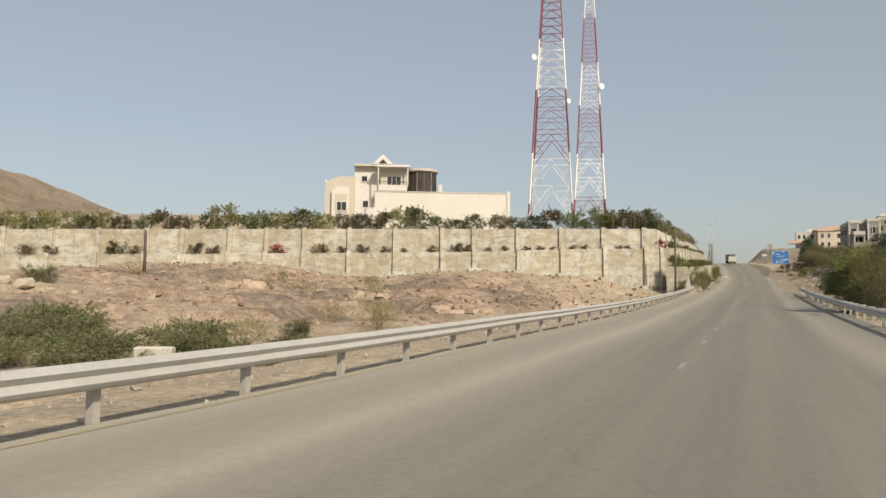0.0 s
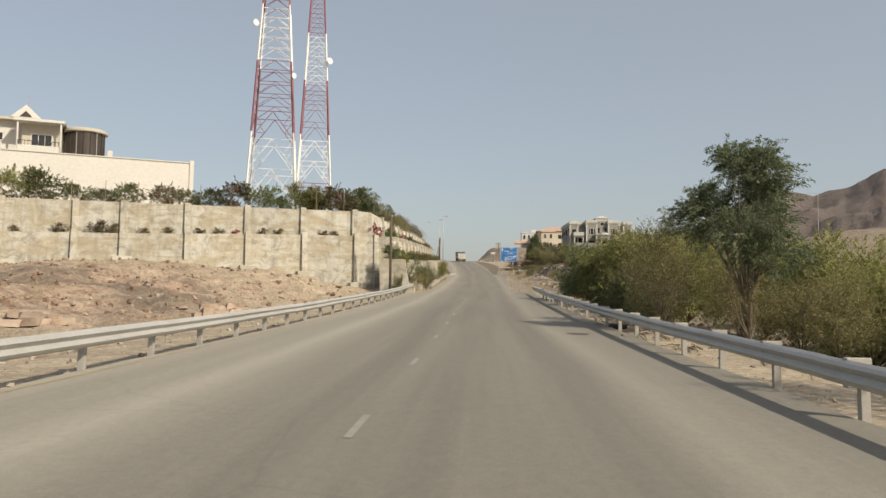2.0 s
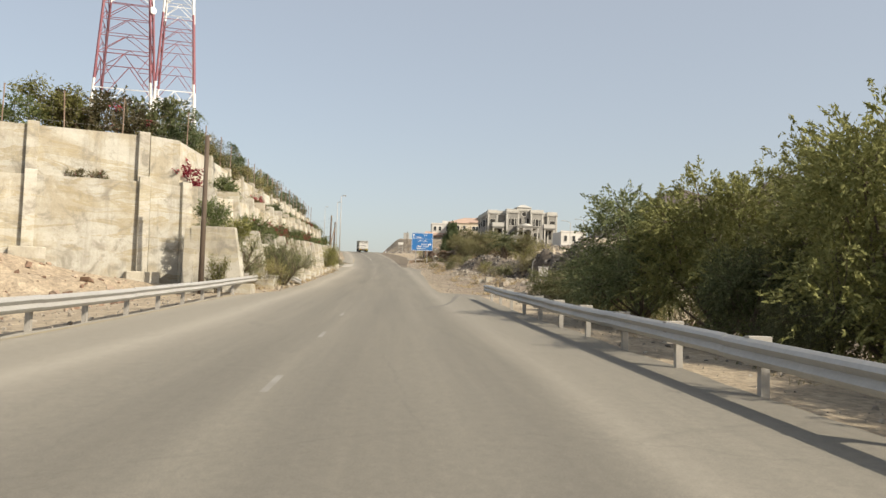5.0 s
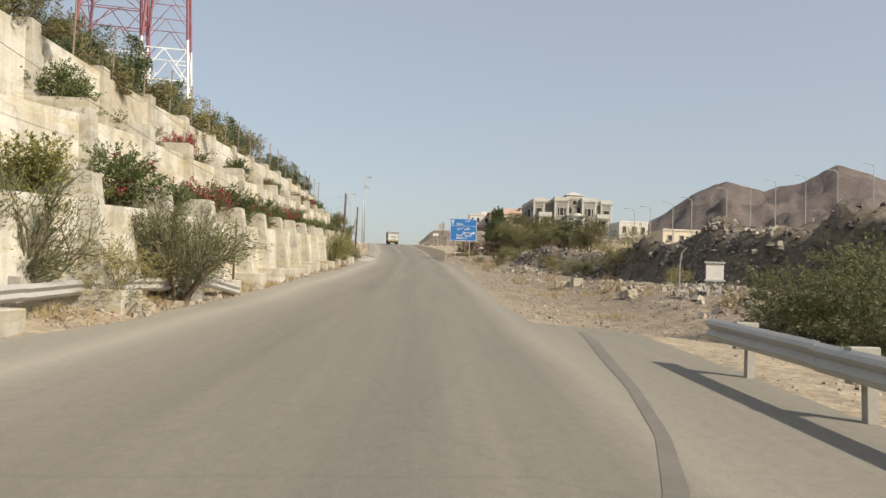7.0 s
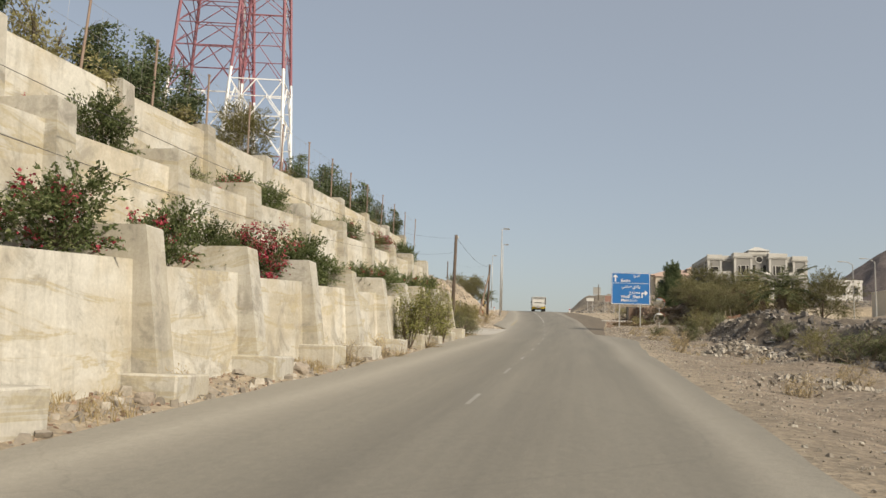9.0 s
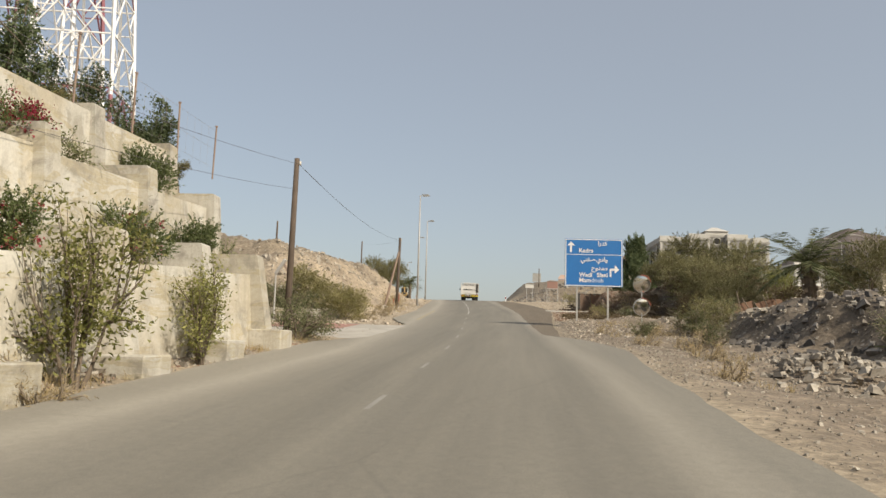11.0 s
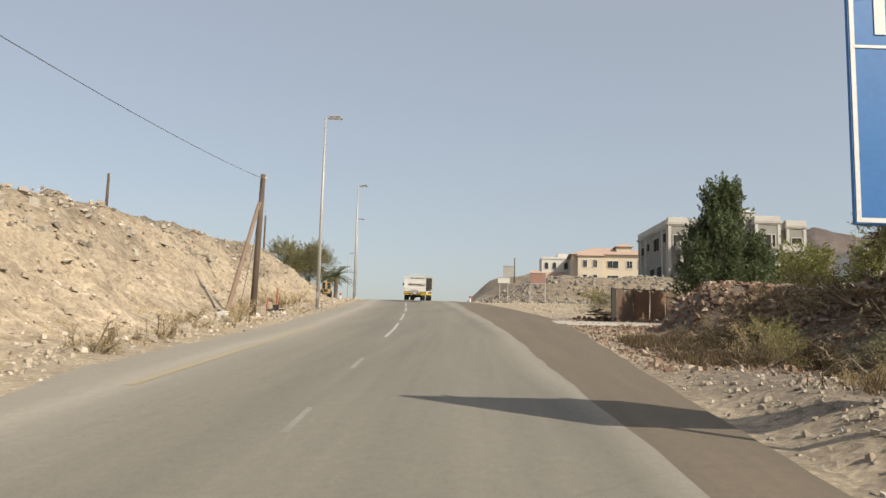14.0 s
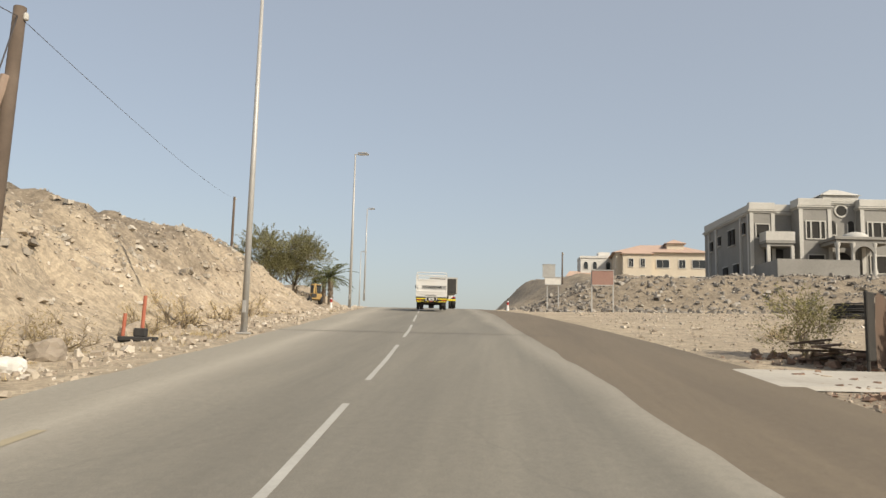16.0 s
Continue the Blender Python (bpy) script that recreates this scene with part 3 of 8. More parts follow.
# ---------------------------------------------------------------- road
def ribbon(name, ys, fl, fr, lift, mat, cols=8, uv_half=5.4, crown=0.0):
    ys = np.asarray(ys)
    g = Geo()
    uv = []
    for y in ys:
        xa, xb = float(fl(y)), float(fr(y))
        for k in range(cols + 1):
            x = xa + (xb - xa) * k / cols
            u = (x - float(centre_x(y))) / uv_half
            g.v.append((x, float(y), float(road_z(y)) + lift - crown * u * u))
            uv.append((u, float(y)))
    for i in range(len(ys) - 1):
        for k in range(cols):
            q = i * (cols + 1) + k
            g.f.append((q, q + 1, q + cols + 2, q + cols + 1))
    me = g.mesh(name, mat, 0)
    lay = me.uv_layers.new(name="lane")
    for lp in me.loops:
        lay.data[lp.index].uv = uv[lp.vertex_index]
    return me


ys_road = np.arange(-60, 330, 1.0)
edge_wob = lambda y: 0.16 * float(vnoise(y, 3.1, 2.3, 4)) + 0.07 * float(vnoise(y, 7.7, 0.8, 5))
road = tagged(new("road", ribbon("road", ys_road, lambda y: left_x(y) + edge_wob(y), lambda y: right_x(y) + 0.6 * edge_wob(y + 90), 0.012, M_ASPHALT, 14)),
              "worn grey-beige two-lane asphalt road with dusty edges", "road", kind="structure")
strip = tagged(new("road_widening", ribbon("road_widening", np.arange(158, 262, 0.7), lambda y: right_x(y) - 0.3, lambda y: np.maximum(strip_x(y), right_x(y)) + 0.5 * edge_wob(y + 40), 0.002, M_NEWASPHALT, 8)),
               "darker brown newer asphalt strip beside the road", "road", kind="structure")


def paint(name, y0, y1, x0, x1, mat, lift=0.018):
    n = max(2, int((y1 - y0) / 1.0) + 1)
    g = Geo()
    for i in range(n):
        y = y0 + (y1 - y0) * i / (n - 1)
        for xo in (x0, x1):
            g.v.append((float(centre_x(y)) + xo, y, float(road_z(y)) + lift))
        if i:
            g.f.append((2 * i - 2, 2 * i - 1, 2 * i + 1, 2 * i))
    return part(name, g, mat, road)


# ---------------------------------------------------------------- terrace walls
def panel(parent, p0, p1, zb, zt, thick=0.35, batter=0.0, out=(1, 0), mat=None, name="panel"):
    """Wall panel between two plan points; zb and zt give the heights at both ends; out points to its face."""
    g = Geo()
    ox, oy = out
    for (px, py), b, t in ((p0, zb[0], zt[0]), (p1, zb[1], zt[1])):
        for z, o in ((b, batter), (t, 0.0)):
            g.v.append((px + ox * o, py + oy * o, z))
            g.v.append((px - ox * thick, py - oy * thick, z))
    g.f = [(0, 4, 6, 2), (1, 3, 7, 5), (2, 6, 7, 3), (0, 1, 5, 4), (0, 2, 3, 1), (4, 5, 7, 6)]
    return part(name, fix_normals(g.mesh(name, mat or M_CONCRETE)), None, parent)


def fin(parent, p, out, along, thick, front_top, front_base, back, zb, zt, name="pillar"):
    """Pillar: a tapered slab standing out of the wall at plan point p."""
    ch = 0.03
    poly = [(-back, zb), (front_base, zb), (front_top, zt - ch), (front_top - ch, zt), (-back, zt)]
    m = Matrix(((out[0], 0, along[0], p[0]), (out[1], 0, along[1], p[1]), (0, 1, 0, 0), (0, 0, 0, 1)))
    g = Geo().prism(poly, -thick / 2, thick / 2, m)
    return part(name, fix_normals(g.mesh(name, M_CONCRETE2)), None, parent)


def footing(parent, p, out, along, w, d0, d1, zb, zt):
    m = Matrix(((out[0], along[0], 0, p[0]), (out[1], along[1], 0, p[1]), (0, 0, 1, 0), (0, 0, 0, 1)))
    g = Geo().box(((d0 + d1) / 2, 0, (zb + zt) / 2), (d1 - d0, w, zt - zb), m, 0.03)
    return part("footing", g, M_CONCRETE2, parent)


def soil_strip(name, rows, label):
    """Planted earth between two walls: rows of (left point, right point, z)."""
    g = Geo()
    for (a, b, z) in rows:
        g.v += [(a[0], a[1], z), (b[0], b[1], z + 0.05)]
    for i in range(len(rows) - 1):
        g.f.append((2 * i, 2 * i + 1, 2 * i + 3, 2 * i + 2))
    me = fix_normals(g.mesh(name, M_SOIL))
    me.color_attributes.new("soil", "FLOAT_COLOR", "POINT")
    return tagged(new(name, me), label, "ground", kind="structure")


WALL_L1 = lambda y: float(np.interp(y, [94, 100, 110, 130, 156], [-7.3, -6.75, -6.7, -6.95, -7.2]))
WALL_L2 = lambda y: float(np.interp(y, [97.4, 104, 156], [-9.2, -8.75, -8.6]))
WALL_L3 = lambda y: float(np.interp(y, [97, 104, 156], [-10.75, -10.1, -9.85]))
TOP_L1 = lambda y: float(np.interp(y, [94, 98.7, 114, 124, 128, 137, 141, 150, 154, 160], [5.8, 6.0, 6.7, 7.24, 7.45, 7.86, 8.05, 8.6, 8.8, 9.0]))
TOP_L2 = lambda y: float(np.interp(y, [96, 98, 102.5, 112, 124, 128, 133, 137, 146, 154, 160], [8.1, 8.15, 8.5, 8.95, 9.47, 9.62, 9.9, 10.04, 10.35, 10.6, 10.7]))
TOP_L3 = lambda y: float(side_top(y))
Y1 = [94.0 + 4.24 * k for k in range(15)]

wall_low = thing("retaining_wall_lower", "lowest cream concrete retaining wall with tapered pillars along the road", "retaining wall", kind="structure")
wall_mid = thing("retaining_wall_middle", "middle cream concrete retaining wall of a planted terrace", "retaining wall", kind="structure")
wall_top = thing("retaining_wall_upper", "upper cream concrete retaining wall below a wire fence", "retaining wall", kind="structure")
X_, Y_ = (1, 0), (0, 1)
for k, y in enumerate(Y1):
    zb = gz(WALL_L1(y) + 1.2, y) - 0.5
    fin(wall_low, (WALL_L1(y), y - 0.28), X_, Y_, 0.56, 0.20, 0.78, 1.75, zb, TOP_L1(y) + 0.06)
    footing(wall_low, (WALL_L1(y), y - 0.28), X_, Y_, 1.15, -0.2, 1.12, zb - 0.2, zb + 0.92 + 0.08 * (k % 3))
    if k < len(Y1) - 1:
        y2 = Y1[k + 1] - 0.56
        zb2 = gz(WALL_L1(y2) + 1.2, y2) - 0.5
        panel(wall_low, (WALL_L1(y), y), (WALL_L1(y2), y2), (zb, zb2), (TOP_L1(y) - 0.56, TOP_L1(y2) - 0.50), 0.4, 0.22, X_, M_CONCRETE3)
panel(wall_low, (-9.2, 93.7), (WALL_L1(94), 93.7), (2.3, 2.3), (5.7, 5.8), 0.4, 0.1, (0, -1))
fin(wall_low, (-9.1, 93.6), (0, -1), (1, 0), 0.5, 0.1, 0.4, 0.4, 2.3, 5.75)
for k, y in enumerate([98.0] + Y1[2:]):
    fin(wall_mid, (WALL_L2(y), y - 0.28), X_, Y_, 0.54, 0.20, 0.5, 1.25, TOP_L1(y) - 1.6, TOP_L2(y) + 0.05)
ym = [98.0] + Y1[2:]
for y, y2 in zip(ym, ym[1:]):
    panel(wall_mid, (WALL_L2(y), y), (WALL_L2(y2 - .54), y2 - 0.54), (TOP_L1(y) - 1.6,) * 2, (TOP_L2(y) - 0.42, TOP_L2(y2) - 0.38), 0.35, 0.15, X_, M_CONCRETE3)
yt = [97.2] + [y - 0.25 for y in Y1[2:]]
for y, y2 in zip(yt, yt[1:]):
    panel(wall_top, (WALL_L3(y), y), (WALL_L3(y2 - .5), y2 - 0.5), (TOP_L2(y) - 1.4,) * 2, (TOP_L3(y) - 0.14, TOP_L3(y2) - 0.12), 0.35, 0.1, X_, M_CONCRETE3)
for y in yt[1:]:
    fin(wall_top, (WALL_L3(y), y - 0.25), X_, Y_, 0.5, 0.10, 0.34, 0.45, TOP_L2(y) - 1.4, TOP_L3(y) + 0.1)

# front walls, which turn away from the road at the corner
FRONT_A = [0, 4.9, 9.96, 15.1, 20.3, 24.0, 29.5, 34.8, 40.0, 44.3, 48.5, 53.9, 57.85, 63.3, 68.6, 73.8, 79, 84.2, 89.4, 94.6, 99.8, 105]
OUT = (-WALL_N[0], -WALL_N[1])
ALONG = (WALL_U[0], WALL_U[1])


def fpt(a, b=0.0):
    return (WALL_A[0] + WALL_U[0] * a + OUT[0] * b, WALL_A[1] + WALL_U[1] * a + OUT[1] * b)


def fbase(a):
    return float(np.interp(a, BASE_A, BASE_Z))


for i, a in enumerate(FRONT_A):
    zb = fbase(a) - 0.9
    fin(wall_mid, fpt(a), OUT, ALONG, 0.5, 0.26, 0.5, 0.2, zb, float(lower_top(a)) + 0.22)
    footing(wall_mid, fpt(a), OUT, ALONG, 1.5, -0.1, 1.0, zb, fbase(a) + 0.22)
    fin(wall_top, fpt(a, -0.9), OUT, ALONG, 0.5, 0.26, 0.36, 0.2, float(lower_top(a)) - 0.8, float(upper_top(a)) + 0.05)
    if i + 1 < len(FRONT_A):
        a2 = FRONT_A[i + 1]
        lo, hi = a + 0.25, a2 - 0.25
        panel(wall_mid, fpt(lo), fpt(hi), (min(zb, fbase(a2) - 0.9),) * 2, (float(lower_top(lo)), float(lower_top(hi))), 0.35, 0.12, OUT)
        panel(wall_top, fpt(lo, -0.9), fpt(hi, -0.9), (float(lower_top(lo)) - 0.8,) * 2, (float(upper_top(lo)) - 0.1, float(upper_top(hi)) - 0.1), 0.35, 0.06, OUT)
# the short slanting return at the corner
d = np.array([2.6, 2.3]) / math.hypot(2.6, 2.3)
CO = (d[1], -d[0])
panel(wall_mid, (-11.65, 95.8), (-9.3, 97.9), (2.5, 2.5), (8.1, 8.12), 0.35, 0.12, CO)
fin(wall_mid, (-10.3, 97.0), CO, (d[0], d[1]), 0.5, 0.2, 0.4, 0.2, 2.5, 8.3)
panel(wall_top, (-12.0, 96.6), (-10.8, 97.4), (7.2, 7.2), (10.55, 10.5), 0.35, 0.05, (0.555, -0.832))
soil_strip("terrace_bed", [((WALL_L2(y) - 0.1, y), (WALL_L1(y) - 0.3, y), TOP_L1(y) - 0.62) for y in np.arange(94.3, 154, 2.0)], "planted earth bed behind the lowest wall")
soil_strip("terrace_bed", [((WALL_L3(y) - 0.1, y), (WALL_L2(y) - 0.3, y), TOP_L2(y) - 0.55) for y in np.arange(97.5, 154, 2.0)], "planted earth bed behind the middle wall")
soil_strip("terrace_bed", [(fpt(a, -1.0), fpt(a, -0.3), float(lower_top(a)) - 0.15) for a in np.arange(-0.2, 105, 2.0)], "planted earth ledge between the front walls")


# ---------------------------------------------------------------- guard rails
def beam(name, parent, pts, face, mat=None):
    """W-shaped rail along points (x, y, z of its middle); face: +1 if its front looks to +x."""
    prof = [(-0.155, 0.0), (-0.12, 0.045), (-0.075, 0.08), (-0.035, 0.045), (0, 0.012), (0.035, 0.045), (0.075, 0.08), (0.12, 0.045), (0.155, 0.0)]
    back = [(h, o - 0.008) for h, o in prof[::-1]]
    ring = prof + back
    g = Geo()
    n = len(ring)
    for x, y, z in pts:
        for h, o in ring:
            g.v.append((x + face * o, y, z + h))
    for i in range(len(pts) - 1):
        for k in range(n):
            g.f.append((i * n + k, i * n + (k + 1) % n, (i + 1) * n + (k + 1) % n, (i + 1) * n + k))
    g.f += [tuple(range(n)), tuple(range((len(pts) - 1) * n, len(pts) * n))]
    return part(name, fix_normals(g.mesh(name, mat or M_STEEL)), None, parent)


def rail_post(face):
    g = Geo()
    g.box((0, 0, 0.30), (0.012, 0.11, 0.86)).box((-0.05 * face, -0.05, 0.30), (0.10, 0.012, 0.86)).box((-0.05 * face, 0.05, 0.30), (0.10, 0.012, 0.86))
    if face > 0:
        g.box((0.07 * face, 0, 0.60), (0.13, 0.12, 0.26), None, 0.01)
    else:
        g.box((-0.02, 0, 0.62), (0.30, 0.13, 0.36), None, 0.01)
    return g.mesh("post", M_STEELPOST)


def guard_rail(x, y0, y1, face, label, first, top=0.72):
    rail = thing("guard_rail", label, "guard rail", group="guard rails along the road")
    pm = rail_post(face)
    ys = np.arange(first, y1, 2.84)
    for y in ys:
        if y >= y0:
            part("post", pm, None, rail, m=pose(x - 0.16 * face, y, gz(x - 0.2 * face, y) + 0.0, random.uniform(-1.5, 1.5), random.uniform(-1.5, 1.5)))
    seg = np.arange(y0, y1, 5.68)
    for k, s in enumerate(seg):
        e = min(s + 5.74, y1)
        pts = [(x, y, float(road_z(y)) + top - 0.155 + 0.008 * math.sin(3.1 * k)) for y in np.linspace(s, e, 4)]
        beam("beam", rail, [(p[0] + 0.004 * (k % 2), p[1], p[2]) for p in pts], face)
    return rail


guard_rail(-6.62, -30, 97.3, 1, "long galvanised steel guard rail on short posts", 15.52 - 2.84 * 16)
guard_rail(4.42, -30, 92.4, -1, "galvanised steel guard rail beside the trees", 40.4 - 2.84 * 24)


# ---------------------------------------------------------------- lattice towers
def lattice_tower(name, x, y, rz, base_w, taper, z0, z1, bands, label, dishes=(), thin=1.0):
    """bands: list of (top z, material) from the ground up."""
    tw = thing(name, label, "lattice tower", pose(x, y, 0, 0, 0, rz), group="radio masts on the hill")
    half = lambda z: max(0.55, (base_w - taper * (z - z0)) / 2)
    cs = [(-1, -1), (1, -1), (1, 1), (-1, 1)]
    zz = [z0]
    while zz[-1] < z1:
        zz.append(zz[-1] + max(2.2, half(zz[-1]) * (1.35 if zz[-1] < z0 + 19 else 0.72)))
    lo = z0
    for top, mat in bands:
        for cx, cy in cs:
            legs = Geo().bar((cx * half(lo), cy * half(lo), lo), (cx * half(top), cy * half(top), top), (0.34 if lo < 60 else 0.25) * thin)
            part("leg_section", legs, mat, tw)
        for a, b in zip(zz, zz[1:]):
            if not (lo <= (a + b) / 2 < top):
                continue
            big = b - a > 4.5
            for i in range(4):
                g = Geo()
                p, q = cs[i], cs[(i + 1) % 4]
                A, B = Vector((p[0] * half(a), p[1] * half(a), a)), Vector((q[0] * half(a), q[1] * half(a), a))
                C, D = Vector((p[0] * half(b), p[1] * half(b), b)), Vector((q[0] * half(b), q[1] * half(b), b))
                mid = (C + D) / 2
                w = (0.15 if big else 0.11) * thin
                g.bar(C, D, w)
                g.bar(A, mid, w)
                g.bar(B, mid, w)
                if big:
                    g.bar((A + mid) / 2, (A + C) / 2, 0.1)
                    g.bar((B + mid) / 2, (B + D) / 2, 0.1)
                    g.bar((A + mid) / 2, C, 0.1)
                    g.bar((B + mid) / 2, D, 0.1)
                part("brace", g, mat, tw)
        lo = top
    for dx, dy, dz, r in dishes:
        g = Geo().lathe([(0.05, -0.25), (r * 0.6, -0.18), (r, 0.0), (r, 0.12), (r * 0.3, 0.2)], 14, pose(dx, dy, dz, 90, 0, 40))
        part("dish", g, M_WHITESTEEL, tw, "white drum dish", 40)
        part("dish_arm", Geo().bar((dx, dy, dz), (dx * 0.8, dy * 0.8, dz), 0.1), M_WHITESTEEL, tw)
    lad = Geo()
    for s in (-0.25, 0.25):
        lad.bar((half(z0) * 0.9 - 0.1, s, z0), (half(z1) * 0.9 - 0.1, s, z1), 0.09)
    part("cable_ladder", lad, M_STEEL, tw)
    return tw


tz = gz(-50.7, 207.8) - 0.3
lattice_tower("lattice_tower", -50.7, 207.8, 12, 11.4, 0.108, 24.5, 112, [(27.4, M_REDSTEEL), (41.0, M_WHITESTEEL), (58.2, M_REDSTEEL), (72.2, M_WHITESTEEL), (88, M_REDSTEEL), (100, M_WHITESTEEL), (112, M_REDSTEEL)],
              "tall red and white steel lattice radio tower", [(4.6, -4.3, 54.8, 0.7), (-4.5, -4.4, 67, 0.8)])
lattice_tower("lattice_tower", -37.8, 194.7, 12, 7.7, 0.1, 22.0, 97, [(26.6, M_REDSTEEL), (38.0, M_WHITESTEEL), (50.2, M_REDSTEEL), (61.0, M_WHITESTEEL), (72.5, M_REDSTEEL), (85, M_WHITESTEEL), (97, M_REDSTEEL)],
              "slimmer red and white steel lattice radio tower", [(2.9, -2.9, 54.6, 0.75)], 0.78)


# ---------------------------------------------------------------- plants
def leaf_material(name, a, b, c=None):
    """Leaf colour that drifts between a and b from leaf to leaf and plant to plant."""
    mat, n, l, bs = material(name, 0.7)
    bs.inputs["Specular IOR Level"].default_value = 0.15
    geo = n.new("ShaderNodeNewGeometry")
    oi = n.new("ShaderNodeObjectInfo")
    col = ramp(n, l, geo.outputs["Random Per Island"], [(0.0, a), (0.6, b), (1.0, c or b)])
    hsv = n.new("ShaderNodeHueSaturation")
    mr = n.new("ShaderNodeMapRange")
    l.new(oi.outputs["Random"], mr.inputs["Value"])
    mr.inputs["To Min"].default_value, mr.inputs["To Max"].default_value = 0.75, 1.25
    l.new(mr.outputs["Result"], hsv.inputs["Value"])
    l.new(col, hsv.inputs["Color"])
    l.new(hsv.outputs["Color"], bs.inputs["Base Color"])
    tr = n.new("ShaderNodeBsdfTranslucent")
    l.new(hsv.outputs["Color"], tr.inputs["Color"])
    mx = n.new("ShaderNodeMixShader")
    mx.inputs["Fac"].default_value = 0.32
    l.new(bs.outputs[0], mx.inputs[1])
    l.new(tr.outputs[0], mx.inputs[2])
    l.new(mx.outputs[0], n["Material Output"].inputs["Surface"])
    return mat


M_LEAF_DARK = leaf_material("dark_green_leaves", (0.085, 0.102, 0.048), (0.145, 0.165, 0.077), (0.225, 0.24, 0.125))
M_LEAF_MESQUITE = leaf_material("mesquite_leaves", (0.078, 0.100, 0.056), (0.13, 0.155, 0.085), (0.21, 0.23, 0.14))
M_LEAF_OLIVE = leaf_material("olive_leaves", (0.115, 0.122, 0.040), (0.205, 0.206, 0.070), (0.30, 0.285, 0.11))
M_LEAF_FEATHER = leaf_material("feathery_dry_leaves", (0.165, 0.150, 0.066), (0.225, 0.205, 0.092), (0.30, 0.27, 0.13))
M_LEAF_BROWN = leaf_material("dry_brown_leaves", (0.155, 0.125, 0.06), (0.26, 0.21, 0.10), (0.35, 0.295, 0.155))
M_BRUSH = leaf_material("dead_brown_brush", (0.085, 0.062, 0.036), (0.145, 0.108, 0.062), (0.22, 0.17, 0.105))
M_LEAF_THORN = leaf_material("thorn_bush_leaves", (0.18, 0.187, 0.068), (0.25, 0.252, 0.096), (0.32, 0.315, 0.135))
M_LEAF_SAGE = leaf_material("grey_green_leaves", (0.10, 0.110, 0.055), (0.17, 0.178, 0.088), (0.25, 0.245, 0.135))
M_LEAF_HEDGE = leaf_material("hedge_leaves", (0.06, 0.075, 0.034), (0.115, 0.125, 0.055), (0.19, 0.19, 0.088))
M_LEAF_SHRUB = leaf_material("shrub_leaves", (0.066, 0.090, 0.036), (0.118, 0.145, 0.058), (0.20, 0.215, 0.10))
M_LEAF_ROUND = leaf_material("clipped_tree_leaves", (0.060, 0.080, 0.040), (0.105, 0.132, 0.064), (0.165, 0.19, 0.10))
M_LEAF_LEDGE = leaf_material("dry_ledge_leaves", (0.075, 0.072, 0.038), (0.125, 0.112, 0.058), (0.19, 0.15, 0.09))
M_LEAF_ACACIA = leaf_material("dusty_acacia_leaves", (0.125, 0.120, 0.056), (0.205, 0.192, 0.095), (0.29, 0.265, 0.145))
M_LEAF_BROOM = leaf_material("pale_broom_leaves", (0.20, 0.185, 0.075), (0.31, 0.28, 0.12), (0.41, 0.37, 0.18))
M_FLOWER = leaf_material("bougainvillea_flowers", (0.21, 0.022, 0.036), (0.33, 0.042, 0.065), (0.42, 0.11, 0.125))
M_FLOWER_PALE = leaf_material("pale_flowers", (0.55, 0.52, 0.42), (0.62, 0.58, 0.48))
M_STRAW = leaf_material("dry_straw", (0.30, 0.23, 0.12), (0.42, 0.33, 0.18), (0.50, 0.41, 0.25))
M_BARK = weathered("grey_brown_bark", (0.16, 0.125, 0.09), (0.08, 0.06, 0.045), 0.95, 0, 3, 22, 0.7, 0.6, 0.02)
M_TWIG = weathered("pale_dry_twigs", (0.26, 0.21, 0.15), (0.14, 0.11, 0.08), 0.95, 0, 3, 22, 0.7, 0.4, 0.01)
M_PALM = leaf_material("palm_leaves", (0.085, 0.10, 0.050), (0.14, 0.155, 0.075), (0.22, 0.22, 0.12))


def leaf_mesh(name, c, d, size, aspect, mat, rng, jitter=0.5):
    """Lens-shaped leaves at centres c along directions d, all in one mesh."""
    n = len(c)
    d = d + rng.normal(0, jitter, (n, 3))
    d /= np.linalg.norm(d, axis=1, keepdims=True) + 1e-9
    r = rng.normal(0, 1, (n, 3))
    s = np.cross(d, r)
    s /= np.linalg.norm(s, axis=1, keepdims=True) + 1e-9
    L = (size * rng.uniform(0.6, 1.4, n))[:, None]
    W = L * aspect * rng.uniform(0.7, 1.3, n)[:, None]
    up = np.cross(s, d) * W * 0.25
    if aspect > 0.8:
        v, k = np.stack([c - d * L * 0.5, c - s * W * 0.5 + up, c + d * L * 0.5, c + s * W * 0.5 + up], 1), 4
    else:
        v, k = np.stack([c - d * L * 0.4 - s * W * 0.5, c - d * L * 0.25 + s * W * 0.6 + up, c + d * L * 0.6], 1), 3
    v = v.reshape(-1, 3)
    me = bpy.data.meshes.new(name)
    me.vertices.add(k * n)
    me.vertices.foreach_set("co", v.ravel())
    me.loops.add(k * n)
    me.loops.foreach_set("vertex_index", np.arange(k * n))
    me.polygons.add(n)
    me.polygons.foreach_set("loop_start", np.arange(n) * k)
    me.update(calc_edges=True)
    me.materials.append(mat)
    return me


